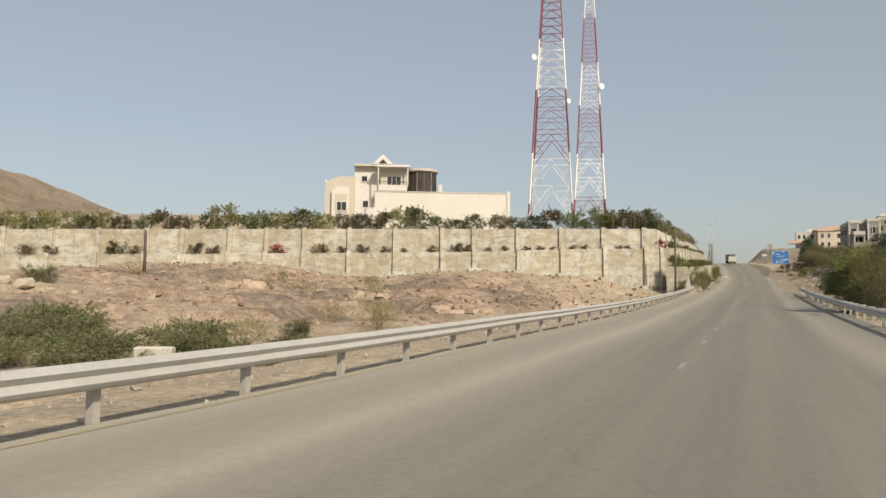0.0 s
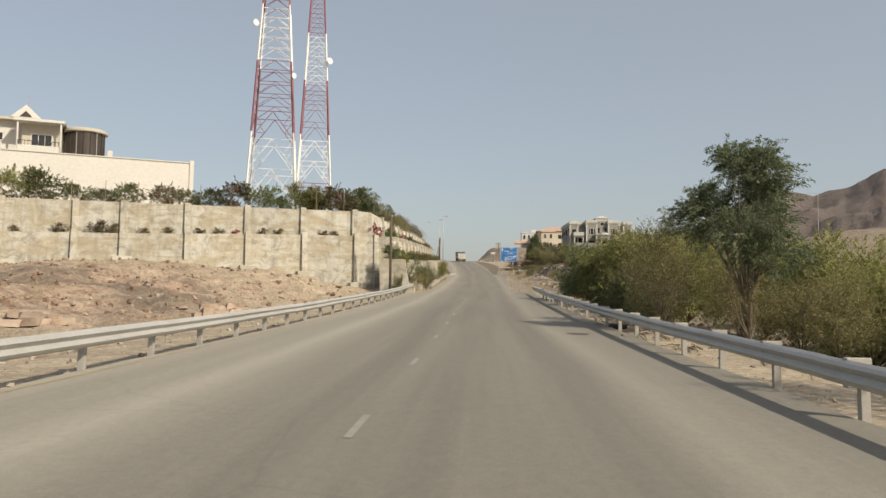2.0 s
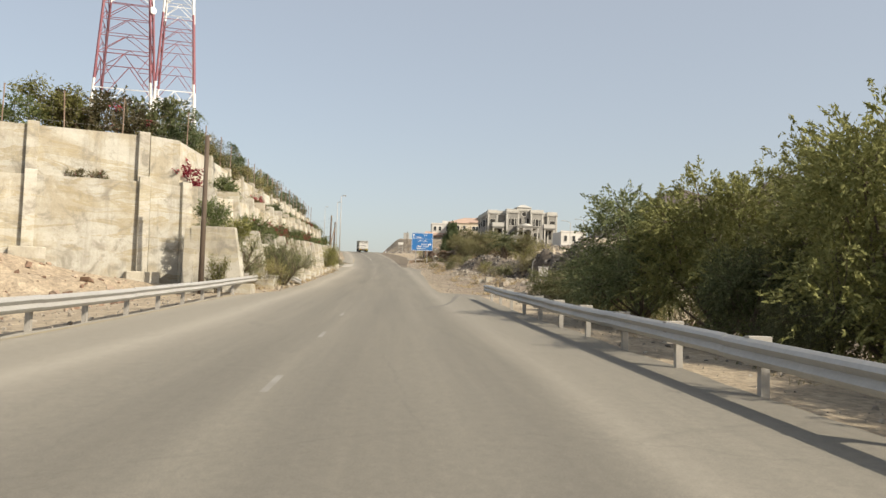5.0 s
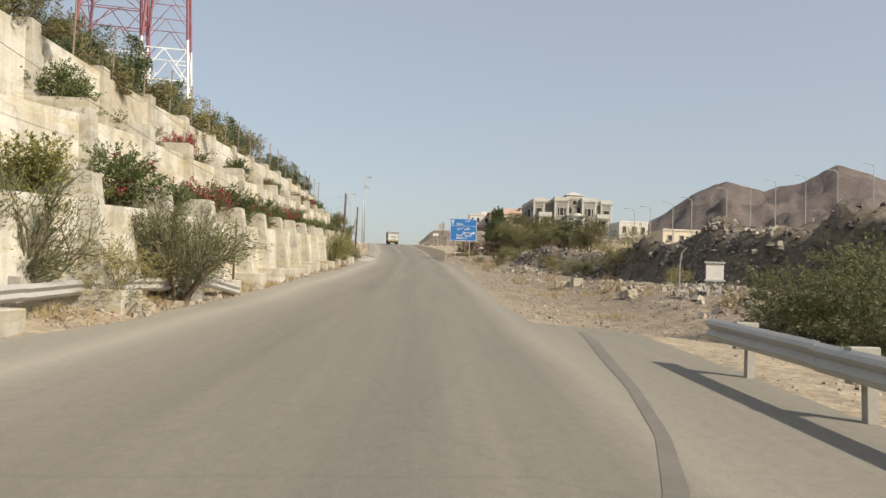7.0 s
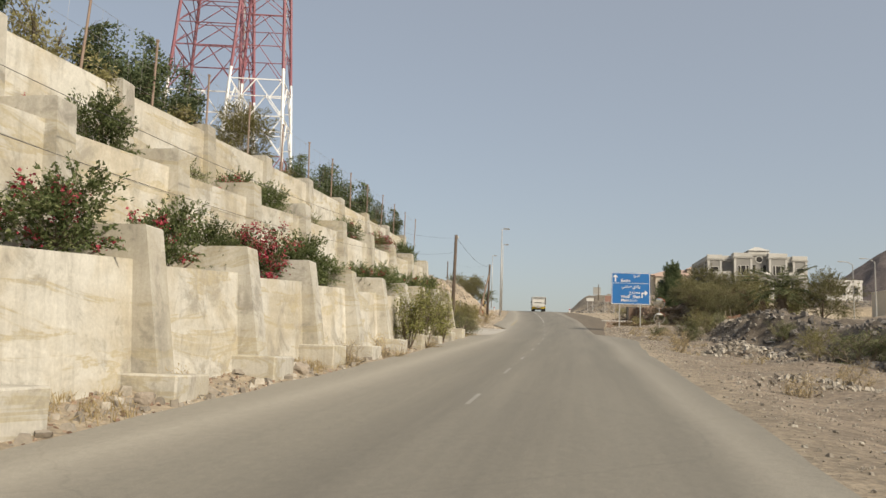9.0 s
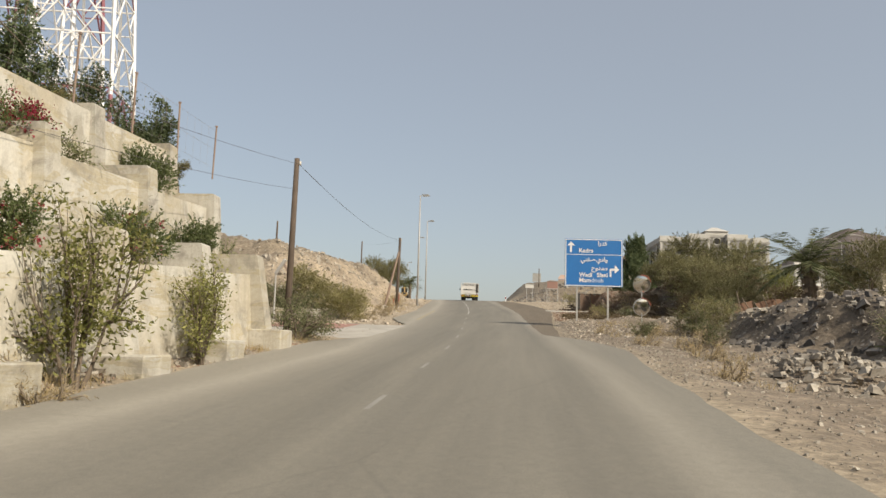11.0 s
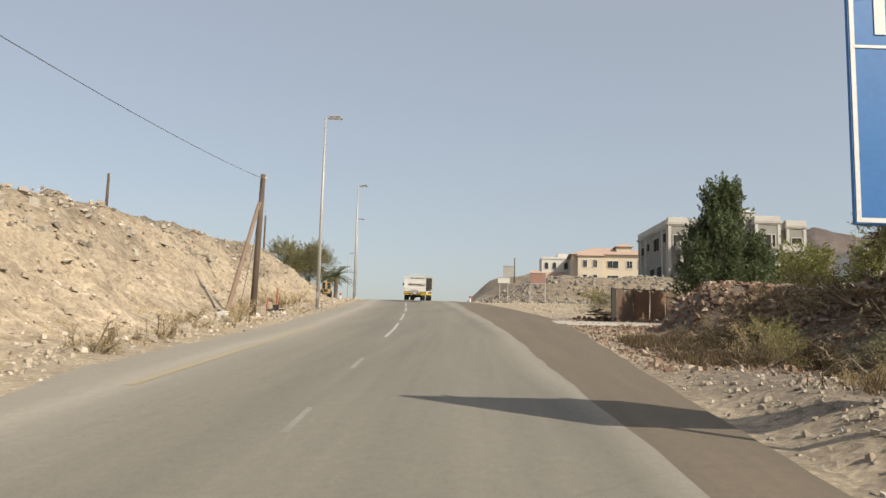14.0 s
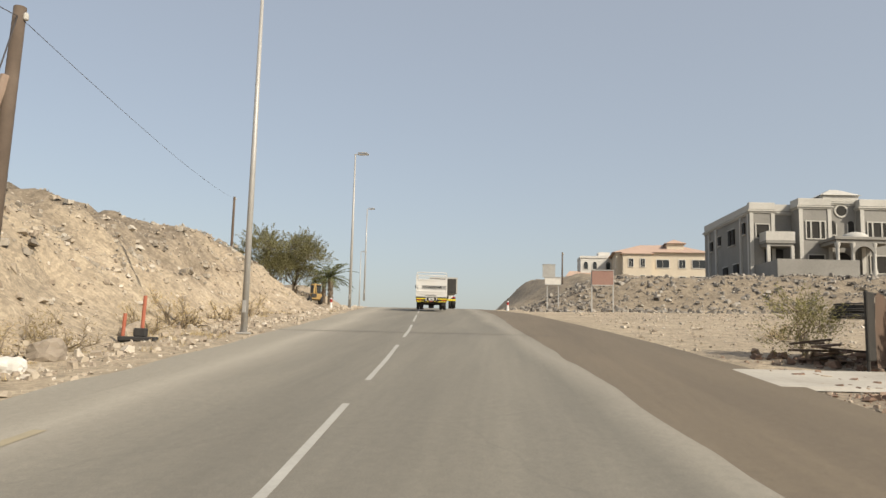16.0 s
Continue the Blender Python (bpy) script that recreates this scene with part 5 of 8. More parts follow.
# shrubs that grow at the foot of the wall
put(plant("twiggy_shrub", "tall grey-green twiggy shrub growing against the wall", "shrub", 89, 3.0, 3.2, 16, 2, 24000, 0.13, M_LEAF_SAGE, 0.26, 0.16, 0.10, 0.36, bark=M_BARK, jit=0.25),
    on_ground([(-6.05, 101.5, 0, 0.88), (-7.8, 96.2, 60, 0.85)]))
put(plant("climbing_shrub", "tall light green shrub climbing up the wall", "shrub", 97, 2.6, 1.3, 6, 2, 3600, 0.08, M_LEAF_OLIVE, 0.22, 0.5, 0.08, 0.35),
    on_ground([(-6.25, 138.6, 0, 1.0), (-6.3, 142.4, 80, 1.1), (-6.4, 147.6, 150, 0.9), (-7.6, 92.6, 0, 0.7)]))
put(plant("scrub_bush", "round dark scrub bush at the end of the wall", "bush", 101, 1.7, 2.3, 7, 2, 4200, 0.08, M_LEAF_SAGE, 0.28, 0.36, 0.0, 0.5), on_ground([(-6.9, 157.0, 0, 1.0), (-7.4, 160.0, 100, 0.8)]))
# hedge behind the fence, on top of the walls
rows = []
for i, a in enumerate(np.arange(-1.0, 104, 2.3)):
    q = fpt(a + R.uniform(-.6, .6), -2.9 - R.uniform(0, 1.6))
    rows.append((q[0], q[1], 47.0 * i, R.uniform(0.8, 1.35), gz(q[0], q[1]) - 0.1))
for i, y in enumerate(np.arange(99.5, 129, 2.5)):
    x = -11.1 - R.uniform(0, 0.7)
    rows.append((x, y + R.uniform(-.5, .5), 61.0 * i, R.uniform(0.75, 1.25), gz(x, y) - 0.1))
front = rows[:46]
side = rows[46:]
R.shuffle(front)
hl = [("dark green hedge bush behind the fence", M_LEAF_HEDGE, 0), ("olive-green hedge bush behind the fence", M_LEAF_THORN, 0), ("flowering brownish hedge bush behind the fence", M_LEAF_LEDGE, 160), ("dense green hedge bush behind the fence", M_LEAF_SHRUB, 0)]
for j, (lb, mt, fl) in enumerate(hl):
    put(plume_plant("hedge_bush", lb, "bush", 110 + j, 2.3, 3.4, 0.1, 12, 190, 16, 0.13, mt, 0.5, 0.45, (0, 0, 0), 0.2, 0.5, stems=4, inner=0.4, lobe=0.36, group="hedge on the terrace", flowers=fl), front[j::4])
# rounded clipped trees and looser bushes in turn above the side walls
far_trees = [(-11.4, y, 53.0 * y, sc, gz(-11.4, y) - 0.1) for y, sc in ((124.6, 0.95), (127.4, 0.9), (138.7, 0.8), (141.9, 1.0), (144.3, 1.05), (146.7, 0.98), (150.0, 0.9), (153.8, 0.98))]
far_bushes = [(-11.4, y, 53.0 * y, sc, gz(-11.4, y) - 0.1) for y, sc in ((131.0, 0.6), (136.3, 0.55), (148.4, 0.7), (155.6, 0.6))]
put(plant("hedge_tree", "small rounded dark green tree behind the fence", "tree", 117, 2.6, 2.5, 4, 2, 11000, 0.085, M_LEAF_ROUND, 0.30, 0.6, 0.02, 0.55, group="hedge on the terrace", seg=3, kids=(3, 4), dome=0.8, fill=0.5, lift=0.35), side[0::2] + far_trees)
put(plant("hedge_bush", "loose olive-brown hedge bush behind the fence", "bush", 118, 1.6, 2.6, 7, 2, 5200, 0.10, M_LEAF_FEATHER, 0.26, 0.4, 0.03, 0.5, group="hedge on the terrace", seg=3, kids=(2, 4), dome=0.4), side[1::2] + far_bushes)
put(plant("small_tree", "small olive-green tree behind the fence", "tree", 131, 3.2, 3.0, 3, 3, 8000, 0.16, M_LEAF_OLIVE, 0.36, 0.4, 0.0, 0.5),
    [(*fpt(3.6, -4.2), 0, 1.0, gz(*fpt(3.6, -4.2))), (-13.6, 104.5, 50, 0.8, gz(-13.6, 104.5))])
put(plume_plant("feathery_tree", "tall olive-brown feathery tree on the upper terrace", "tree", 133, 4.0, 3.2, 0.5, 13, 620, 34, 0.10, M_LEAF_FEATHER, 0.8, 0.7, (0.15, 0, 0), 0.25, 0.28, stems=4, inner=0.2, radius=0.012),
    [(x, y, t, sc, gz(x, y) - 0.1) for x, y, t, sc in ((-13.2, 115.4, 0, 0.62), (-11.8, 133.7, 90, 0.68), (-12.8, 110.0, 200, 0.72))])
# trees past the walls
put(plume_plant("acacia_tree", "spreading grey-green acacia tree behind rubble", "tree", 139, 4.7, 6.4, 0.9, 14, 900, 34, 0.11, M_LEAF_ACACIA, 0.75, 0.55, (0, 0, 0), 0.15, 0.28, stems=4, inner=0.2, lobe=0.42),
    on_ground([(13.4, 187.8, 0, 0.88), (11.2, 185.8, 40, 0.62), (20.8, 178, 70, 1.0), (12.6, 182.6, 250, 0.85), (16.4, 190.0, 150, 0.92), (13.4, 179.6, 200, 0.62), (-21.2, 256.5, 0, 1.15), (-19.9, 258.6, 120, 1.05)]))
put(plume_plant("scrub_bush", "big soft yellow-green bush on the verge by the driveway", "bush", 103, 2.5, 3.8, 0.1, 11, 620, 36, 0.085, M_LEAF_BROOM, 0.6, 0.5, (0, 0, 0), 0.2, 0.26, bark=M_TWIG, stems=7, inner=0.25),
    on_ground([(-9.7, 177.0, 0, 0.86), (-12.2, 178.4, 130, 0.95)]))
put(plume_plant("dry_bush", "tangled dark brown thicket under the acacia trees", "bush", 107, 2.2, 4.2, 0.1, 14, 520, 22, 0.09, M_BRUSH, 0.55, 0.4, (0, 0, 0), 0.2, 0.24, stems=7, inner=0.3, lobe=0.34),
    on_ground([(12.6, 184.4, 0, 1.0), (15.2, 184.8, 130, 1.1), (11.2, 187.4, 220, 0.85), (17.8, 182.6, 60, 1.1), (11.6, 180.6, 300, 0.8)]))
put(plant("dry_bush", "low tangle of dead brown brush on the verge", "bush", 109, 0.65, 2.6, 12, 2, 5200, 0.08, M_BRUSH, 0.2, 0.22, 0.0, 0.6, bark=M_TWIG, jit=0.35, seg=3),
    on_ground([(6.3, 187.2, 0, 0.9), (7.6, 189.0, 80, 1.0), (8.0, 185.6, 150, 1.1), (6.9, 184.2, 210, 0.8), (9.4, 187.6, 300, 1.1), (8.6, 182.4, 40, 1.0), (6.0, 190.4, 120, 0.7), (5.0, 186.6, 70, 0.6), (5.5, 184.5, 160, 0.7), (4.9, 189.2, 250, 0.5), (5.3, 191.8, 10, 0.45), (10.2, 184.2, 20, 1.2)]))
put(plume_plant("dark_tree", "tall dense dark green tree with spiky tops behind a fence", "tree", 149, 8.3, 5.3, 0.1, 30, 1700, 28, 0.13, M_LEAF_ROUND, 0.7, 1.3, (0, 0, 0), 0.1, 0.5, stems=3, inner=0.35, lobe=0.28, cone=0.55),
    on_ground([(11.8, 206.2, 0, 0.95)]))
put(plume_plant("small_tree", "dense olive-green tree behind the rubble heap", "tree", 151, 5.0, 4.6, 0.6, 14, 420, 18, 0.17, M_LEAF_THORN, 0.7, 0.5, (0, 0, 0), 0.2, 0.45, stems=3, inner=0.35, lobe=0.36),
    on_ground([(20.0, 216.5, 80, 1.0), (23.2, 214, 130, 0.95), (18.4, 212, 190, 0.75), (26, 210, 30, 0.95)]))


def palm(seed, h):
    rng = np.random.default_rng(seed)
    ob = thing("date_palm", "date palm with arching grey-green fronds", "palm tree")
    g = Geo()
    g.tube([(0, 0, -0.2), (0.05, 0, h * 0.5), (0, 0.05, h)], [0.28, 0.22, 0.24], 9)
    for k in range(26):
        a, z = k * 2.4, h * (0.25 + 0.75 * k / 26)
        g.box((math.cos(a) * 0.24, math.sin(a) * 0.24, z), (0.14, 0.14, 0.2))
    part("trunk", g, M_BARK, ob)
    C, D = [], []
    for k in range(30):
        a = k * 2.399 + rng.uniform(-.2, .2)
        el = rng.uniform(-0.2, 1.25)
        L = rng.uniform(1.9, 2.6)
        p, d = Vector((0, 0, h)), Vector((math.cos(a) * math.cos(el), math.sin(a) * math.cos(el), math.sin(el)))
        rib = [p.copy()]
        for i in range(14):
            d = (d + Vector((0, 0, -0.06))).normalized()
            p = p + d * L / 14
            rib.append(p.copy())
            s = d.cross(Vector((0, 0, 1))).normalized()
            for sg in (-1, 1):
                for q in (0, 0.5):
                    dd = (s * sg * 0.8 + d * 0.55 + Vector((0, 0, -0.25))).normalized()
                    C.append(p + d * (L / 14 * q) + dd * 0.2)
                    D.append(dd)
        part("frond_rib", Geo().tube(rib, [0.025 - 0.0015 * i for i in range(15)], 4, False), M_PALM, ob)
    part("foliage", leaf_mesh("foliage", np.array(C), np.array(D), 0.42, 0.10, M_PALM, rng, 0.08), None, ob)
    return ob


put(palm(3, 3.0), on_ground([(17.7, 178.4, 0, 1.4), (16.0, 184.5, 60, 0.6), (-16.5, 258, 100, 0.9), (-18.0, 262, 170, 0.8), (22, 205, 30, 1.0)]))


# ---------------------------------------------------------------- road paint
for k in range(-1, 9):
    paint("lane_dash", 22.9 + 7.1 * k, 24.3 + 7.1 * k, -0.045, 0.045, M_LANEPAINT)
for y0, y1 in [(120.1, 121.9), (127.3, 129.2), (134.0, 135.7), (141.0, 142.7), (147.8, 149.4), (154.5, 156.3), (161.4, 163.2), (168.4, 170.3), (175.2, 176.9), (181.6, 183.7)]:
    paint("lane_dash", y0, y1, -0.045, 0.035, M_LANEPAINT)
M_CUT = weathered("dark_sealed_cut", (0.085, 0.076, 0.064), (0.12, 0.108, 0.09), 0.85, 0, 1.2, 18, 0.6, 0.2, 0.01)
M_FRESHPAINT = weathered("white_lane_paint", (0.38, 0.37, 0.335), (0.25, 0.235, 0.205), 0.8, 0, 1.2, 20.0, 0.5, 0.15, 0.01)
for y0, y1 in [(190.7, 199.5), (202.2, 210.5), (213.9, 222), (225, 233), (236, 244), (247, 255)]:
    paint("lane_dash", y0, y1, -0.085, 0.015, M_FRESHPAINT)
# a filled cut across both lanes
paint("sealed_cut", 216.4, 216.53, -4.6, 5.2, M_CUT)
paint("edge_line", -50, 91, -5.27, -5.15, M_YELLOWPAINT)
paint("edge_line", 178.5, 197, -3.02, -2.86, M_YELLOWPAINT)
M_DAMP = weathered("damp_dark_asphalt", (0.075, 0.058, 0.04), (0.11, 0.09, 0.068), 0.7, 0, 2, 18, 0.6, 0.2, 0.01)
g = Geo()
ring = [(3.02 + 0.34 * math.cos(a) * (1 + 0.16 * math.sin(3 * a)), 47.06 + 0.50 * math.sin(a) * (1 + 0.12 * math.cos(2 * a))) for a in np.linspace(0, 2 * math.pi, 24, endpoint=False)]
g.add([(x, y, float(road_z(y)) + 0.019) for x, y in ring], [tuple(range(24))])
part("oil_stain", g, M_DAMP, road)

# ---------------------------------------------------------------- materials of the things
M_WHITE = weathered("white_vehicle_paint", (0.62, 0.61, 0.58), (0.48, 0.455, 0.41), 0.45, 0, 1.2, 8, 0.45, 0.05, 0.005)
M_BLACK = weathered("black_rubber", (0.022, 0.022, 0.022), (0.05, 0.045, 0.04), 0.85, 0, 2, 12, 0.5, 0.2, 0.01)
M_DARK = weathered("dark_underbody", (0.035, 0.033, 0.03), (0.07, 0.06, 0.05), 0.8, 0.2, 2, 12, 0.5, 0.1, 0.01)
M_YELLOW = weathered("yellow_reflector", (0.62, 0.50, 0.03), (0.45, 0.36, 0.05), 0.5, 0, 3, 20, 0.4, 0.05, 0.005)
M_REDLENS = weathered("red_lamp_lens", (0.30, 0.015, 0.012), (0.2, 0.02, 0.02), 0.3, 0, 3, 20, 0.3, 0.02, 0.002)
M_BLUE = weathered("blue_sign_face", (0.009, 0.125, 0.36), (0.016, 0.15, 0.41), 0.45, 0, 1.6, 14, 0.55, 0.03, 0.003)
M_SIGNWHITE = weathered("white_sign_film", (0.66, 0.66, 0.64), (0.56, 0.56, 0.53), 0.45, 0, 2, 20, 0.4, 0.02, 0.002)
M_WORNWHITE = weathered("worn_white_film", (0.42, 0.50, 0.62), (0.20, 0.30, 0.52), 0.5, 0, 5, 20, 0.8, 0.02, 0.002)
M_POST = weathered("grey_steel_post", (0.42, 0.41, 0.38), (0.28, 0.26, 0.23), 0.5, 0.4, 2, 16, 0.5, 0.1, 0.005)
M_LAMPPOST = weathered("pale_lamp_post", (0.40, 0.39, 0.37), (0.31, 0.30, 0.27), 0.5, 0.2, 0.8, 10, 0.5, 0.06, 0.004)
M_WOOD = weathered("brown_utility_wood", (0.085, 0.062, 0.045), (0.16, 0.12, 0.09), 0.9, 0, 1.5, 18, 0.6, 0.5, 0.015)
M_BRACE = weathered("sun-bleached_wood", (0.24, 0.17, 0.13), (0.34, 0.27, 0.21), 0.9, 0, 1.5, 18, 0.6, 0.4, 0.015)
M_CABLE = weathered("black_cable", (0.06, 0.055, 0.055), (0.10, 0.09, 0.085), 0.7, 0, 2, 8, 0.3, 0, 0.001)
M_RUST = weathered("rusty_steel", (0.20, 0.095, 0.05), (0.12, 0.06, 0.04), 0.85, 0.2, 3, 18, 0.7, 0.3, 0.01)
M_ORANGE = weathered("orange_plastic", (0.36, 0.105, 0.06), (0.28, 0.12, 0.08), 0.6, 0, 3, 12, 0.4, 0.05, 0.004)
M_GLASS = weathered("dark_window_glass", (0.025, 0.028, 0.03), (0.045, 0.045, 0.045), 0.15, 0, 0.5, 3, 0.4, 0, 0.001)
M_VILLA = weathered("cream_painted_render", (0.57, 0.55, 0.505), (0.50, 0.477, 0.43), 0.85, 0, 0.25, 4, 0.4, 0.08, 0.01)
M_VILLA2 = weathered("sand_painted_render", (0.46, 0.42, 0.345), (0.46, 0.415, 0.34), 0.85, 0, 0.25, 4, 0.4, 0.08, 0.01)
M_TINT = weathered("bronze_tinted_glass", (0.055, 0.042, 0.034), (0.10, 0.08, 0.065), 0.25, 0.2, 0.7, 2, 0.6, 0.0, 0.001)
M_GREY = weathered("bare_grey_render", (0.26, 0.25, 0.228), (0.155, 0.148, 0.132), 0.92, 0, 0.3, 5, 0.6, 0.15, 0.01)
M_GREYPALE = weathered("pale_grey_trim", (0.48, 0.465, 0.425), (0.30, 0.287, 0.258), 0.92, 0, 0.3, 5, 0.5, 0.15, 0.01)
# render and tiles are paled to put the distance haze into their colours
M_YHOUSE = weathered("haze_paled_yellow_render", (0.56, 0.49, 0.385), (0.49, 0.425, 0.33), 0.9, 0, 0.2, 4, 0.4, 0.05, 0.01)
M_TILE = weathered("haze_paled_terracotta_tiles", (0.42, 0.30, 0.235), (0.36, 0.255, 0.20), 0.9, 0, 0.5, 6, 0.5, 0.2, 0.02)
M_HOUSEWHITE = weathered("white_render", (0.58, 0.56, 0.52), (0.49, 0.47, 0.42), 0.9, 0, 0.2, 4, 0.4, 0.05, 0.01)
# near-black for solid blocks that paint in the shade of open rooms
M_ROOMSHADE = weathered("painted_room_shade", (0.03, 0.028, 0.025), (0.02, 0.019, 0.017), 0.95, 0, 0.5, 3, 0.5, 0, 0.001)
M_STONE = weathered("rubble_stone", (0.33, 0.28, 0.22), (0.20, 0.165, 0.13), 0.95, 0, 0.7, 9, 0.8, 0.6, 0.04)


def island_stone(name, stops, rough=0.95):
    mat, n, l, b = material(name, rough)
    geo = n.new("ShaderNodeNewGeometry")
    c = ramp(n, l, geo.outputs["Random Per Island"], stops)
    f = noise_node(n, l, 12, 6, 0.7, position(n, l))
    c = mix(n, l, 0.6, c, ramp(n, l, f, [(0.3, (0.6, 0.6, 0.6)), (0.7, (1.25, 1.25, 1.25))]), "MULTIPLY")
    l.new(c, b.inputs["Base Color"])
    bump(n, l, b, f, 0.5, 0.03)
    return mat


M_STONES = island_stone("mixed_gravel_stones", [(0, (0.17, 0.148, 0.12)), (0.3, (0.26, 0.228, 0.185)), (0.7, (0.33, 0.293, 0.24)), (1, (0.44, 0.40, 0.335))])
M_STONES_RED = island_stone("reddish_stones", [(0, (0.13, 0.08, 0.055)), (0.4, (0.23, 0.15, 0.105)), (0.8, (0.32, 0.235, 0.17)), (1, (0.42, 0.35, 0.27))])
M_STONES_CREAM = island_stone("cream_limestone_rubble", [(0, (0.27, 0.22, 0.168)), (0.4, (0.36, 0.305, 0.235)), (0.8, (0.44, 0.382, 0.305)), (1, (0.55, 0.495, 0.42))])
# dark rock made darker still, to paint in the shade on the bank
M_STONES_DARK = island_stone("shade_darkened_grey_stones", [(0, (0.055, 0.050, 0.046)), (0.5, (0.13, 0.117, 0.104)), (1, (0.27, 0.245, 0.215))])
M_STONES_GREY = island_stone("grey_embankment_stones", [(0, (0.10, 0.09, 0.08)), (0.5, (0.21, 0.19, 0.165)), (1, (0.36, 0.33, 0.285))])


# ---------------------------------------------------------------- truck
def wheel(parent, x, y, r=0.36, w=0.2):
    t = part("wheel", Geo().lathe([(r * 0.6, -w / 2), (r * 0.94, -w / 2), (r, -w * 0.32), (r, w * 0.32), (r * 0.94, w / 2), (r * 0.6, w / 2)], 20, pose(0, 0, 0, 0, 90)), M_BLACK, parent, smooth_angle=40, m=pose(x, y, r))
    part("rim", Geo().lathe([(0.03, -w * 0.3), (r * 0.55, -w * 0.42), (r * 0.62, -w * 0.5), (r * 0.62, w * 0.5), (r * 0.55, w * 0.42), (0.03, w * 0.3)], 16, pose(0, 0, 0, 0, 90)), M_STEEL, t, smooth_angle=40)
    return t


def stake_truck(m):
    tk = thing("stake_truck", "small white truck with slatted cargo frame seen from behind", "truck", m)
    W = 2.02
    part("chassis", Geo().box((-0.4, 1.6, 0.62), (0.1, 4.6, 0.16)).box((0.4, 1.6, 0.62), (0.1, 4.6, 0.16)).box((0, 0.25, 0.5), (1.2, 0.3, 0.22)).box((0, 2.6, 0.62), (0.9, 0.1, 0.12)), M_DARK, tk)
    part("cargo_floor", Geo().box((0, 1.45, 0.80), (W - 0.04, 3.0, 0.10)), M_WHITE, tk)
    tg = part("tailgate", Geo().box((0, -0.06, 1.03), (W, 0.05, 0.40), None, 0.012), M_WHITE, tk, "white pressed steel tailgate")
    part("pressed_rib", Geo().box((0, -0.095, 1.03), (W - 0.3, 0.02, 0.03)).box((0, -0.095, 1.18), (W - 0.06, 0.02, 0.035)).box((0, -0.095, 0.87), (W - 0.06, 0.02, 0.035)), M_WHITE, tg)
    part("reinforcing_plate", Geo().box((-0.05, -0.10, 0.935), (0.75, 0.02, 0.02)), M_DARK, tg)
    for s in (-1, 1):
        part("side_panel", Geo().box((s * (W / 2 - 0.03), 1.46, 1.04), (0.05, 2.98, 0.42), None, 0.012), M_WHITE, tk)
    # slatted frames at the rear and along both sides
    def frame_panel(name, length, place):
        fr = part(name, Geo().box((0, 0, 1.27), (length, 0.05, 0.06)).box((0, 0, 2.24), (length, 0.05, 0.06)).box((-length / 2 + .03, 0, 1.76), (0.06, 0.05, 1.0)).box((length / 2 - .03, 0, 1.76), (0.06, 0.05, 1.0))
                  .box((0, 0, 1.93), (length, 0.04, 0.05)).box((0, 0, 1.60), (length, 0.04, 0.05)), M_WHITE, tk, m=place)
        part("solid_band", Geo().box((0, 0.005, 1.765), (length - 0.1, 0.02, 0.30)), M_WHITE, fr)
        n = int(length / 0.145)
        for k in range(n):
            x = -length / 2 + 0.10 + (length - 0.2) * (k + 0.5) / n
            part("slat", Geo().bar((x + 0.1, 0, 1.94), (x - 0.1, 0, 2.22), 0.035, 0.03), M_WHITE, fr)
            part("slat", Geo().bar((x - 0.1, 0, 1.58), (x + 0.1, 0, 1.28), 0.035, 0.03), M_WHITE, fr)
        return fr
    frame_panel("rear_frame", W, pose(0, -0.03, 0))
    for s in (-1, 1):
        frame_panel("side_frame", 2.95, pose(s * (W / 2 - 0.03), 1.47, 0, 0, 0, 90))
    part("top_rail", Geo().tube([(-W / 2 + .03, -0.03, 2.27), (-W / 2 + .06, -0.03, 2.38), (-W / 2 + 0.14, -0.03, 2.42), (W / 2 - .14, -0.03, 2.42), (W / 2 - .06, -0.03, 2.38), (W / 2 - .03, -0.03, 2.27)], 0.025, 8), M_WHITE, tk)
    cab = part("cab", Geo().prism([(2.98, 0.55), (4.55, 0.55), (4.6, 1.25), (4.25, 1.98), (3.05, 2.02)], -0.93, 0.93, Matrix(((0, 0, 1, 0), (1, 0, 0, 0), (0, 1, 0, 0), (0, 0, 0, 1)))), M_WHITE, tk)
    part("rear_window", Geo().box((0, 2.965, 1.6), (1.3, 0.02, 0.4)), M_GLASS, cab)
    part("windscreen", Geo().add([(-0.8, 4.61, 1.28), (0.8, 4.61, 1.28), (0.75, 4.30, 1.92), (-0.75, 4.30, 1.92)], [(0, 1, 2, 3)]), M_GLASS, cab)
    for s in (-1, 1):
        mr = part("side_mirror", Geo().box((s * 1.1, 4.1, 1.5), (0.14, 0.05, 0.26), None, 0.02).bar((s * 0.92, 4.15, 1.45), (s * 1.08, 4.12, 1.5), 0.025), M_BLACK, cab)
        part("mud_guard", Geo().box((s * 0.78, 0.20, 0.42), (0.34, 0.02, 0.30)), M_BLACK, tk)
        for dy in (0.62,):
            wheel(tk, s * 0.86, dy)
            wheel(tk, s * 0.62, dy)
        wheel(tk, s * 0.80, 3.75)
    bp = part("rear_bumper", Geo().box((0, -0.10, 0.66), (W, 0.08, 0.30), None, 0.015), M_DARK, tk)
    for s in (-1, 1):
        part("reflector_strip", Geo().box((s * 0.60, -0.15, 0.55), (0.80, 0.02, 0.085)), M_YELLOW, bp, "yellow reflective strip")
        part("reflector_strip", Geo().box((s * 0.66, -0.15, 0.72), (0.66, 0.02, 0.07)), M_YELLOW, bp, "yellow reflective strip")
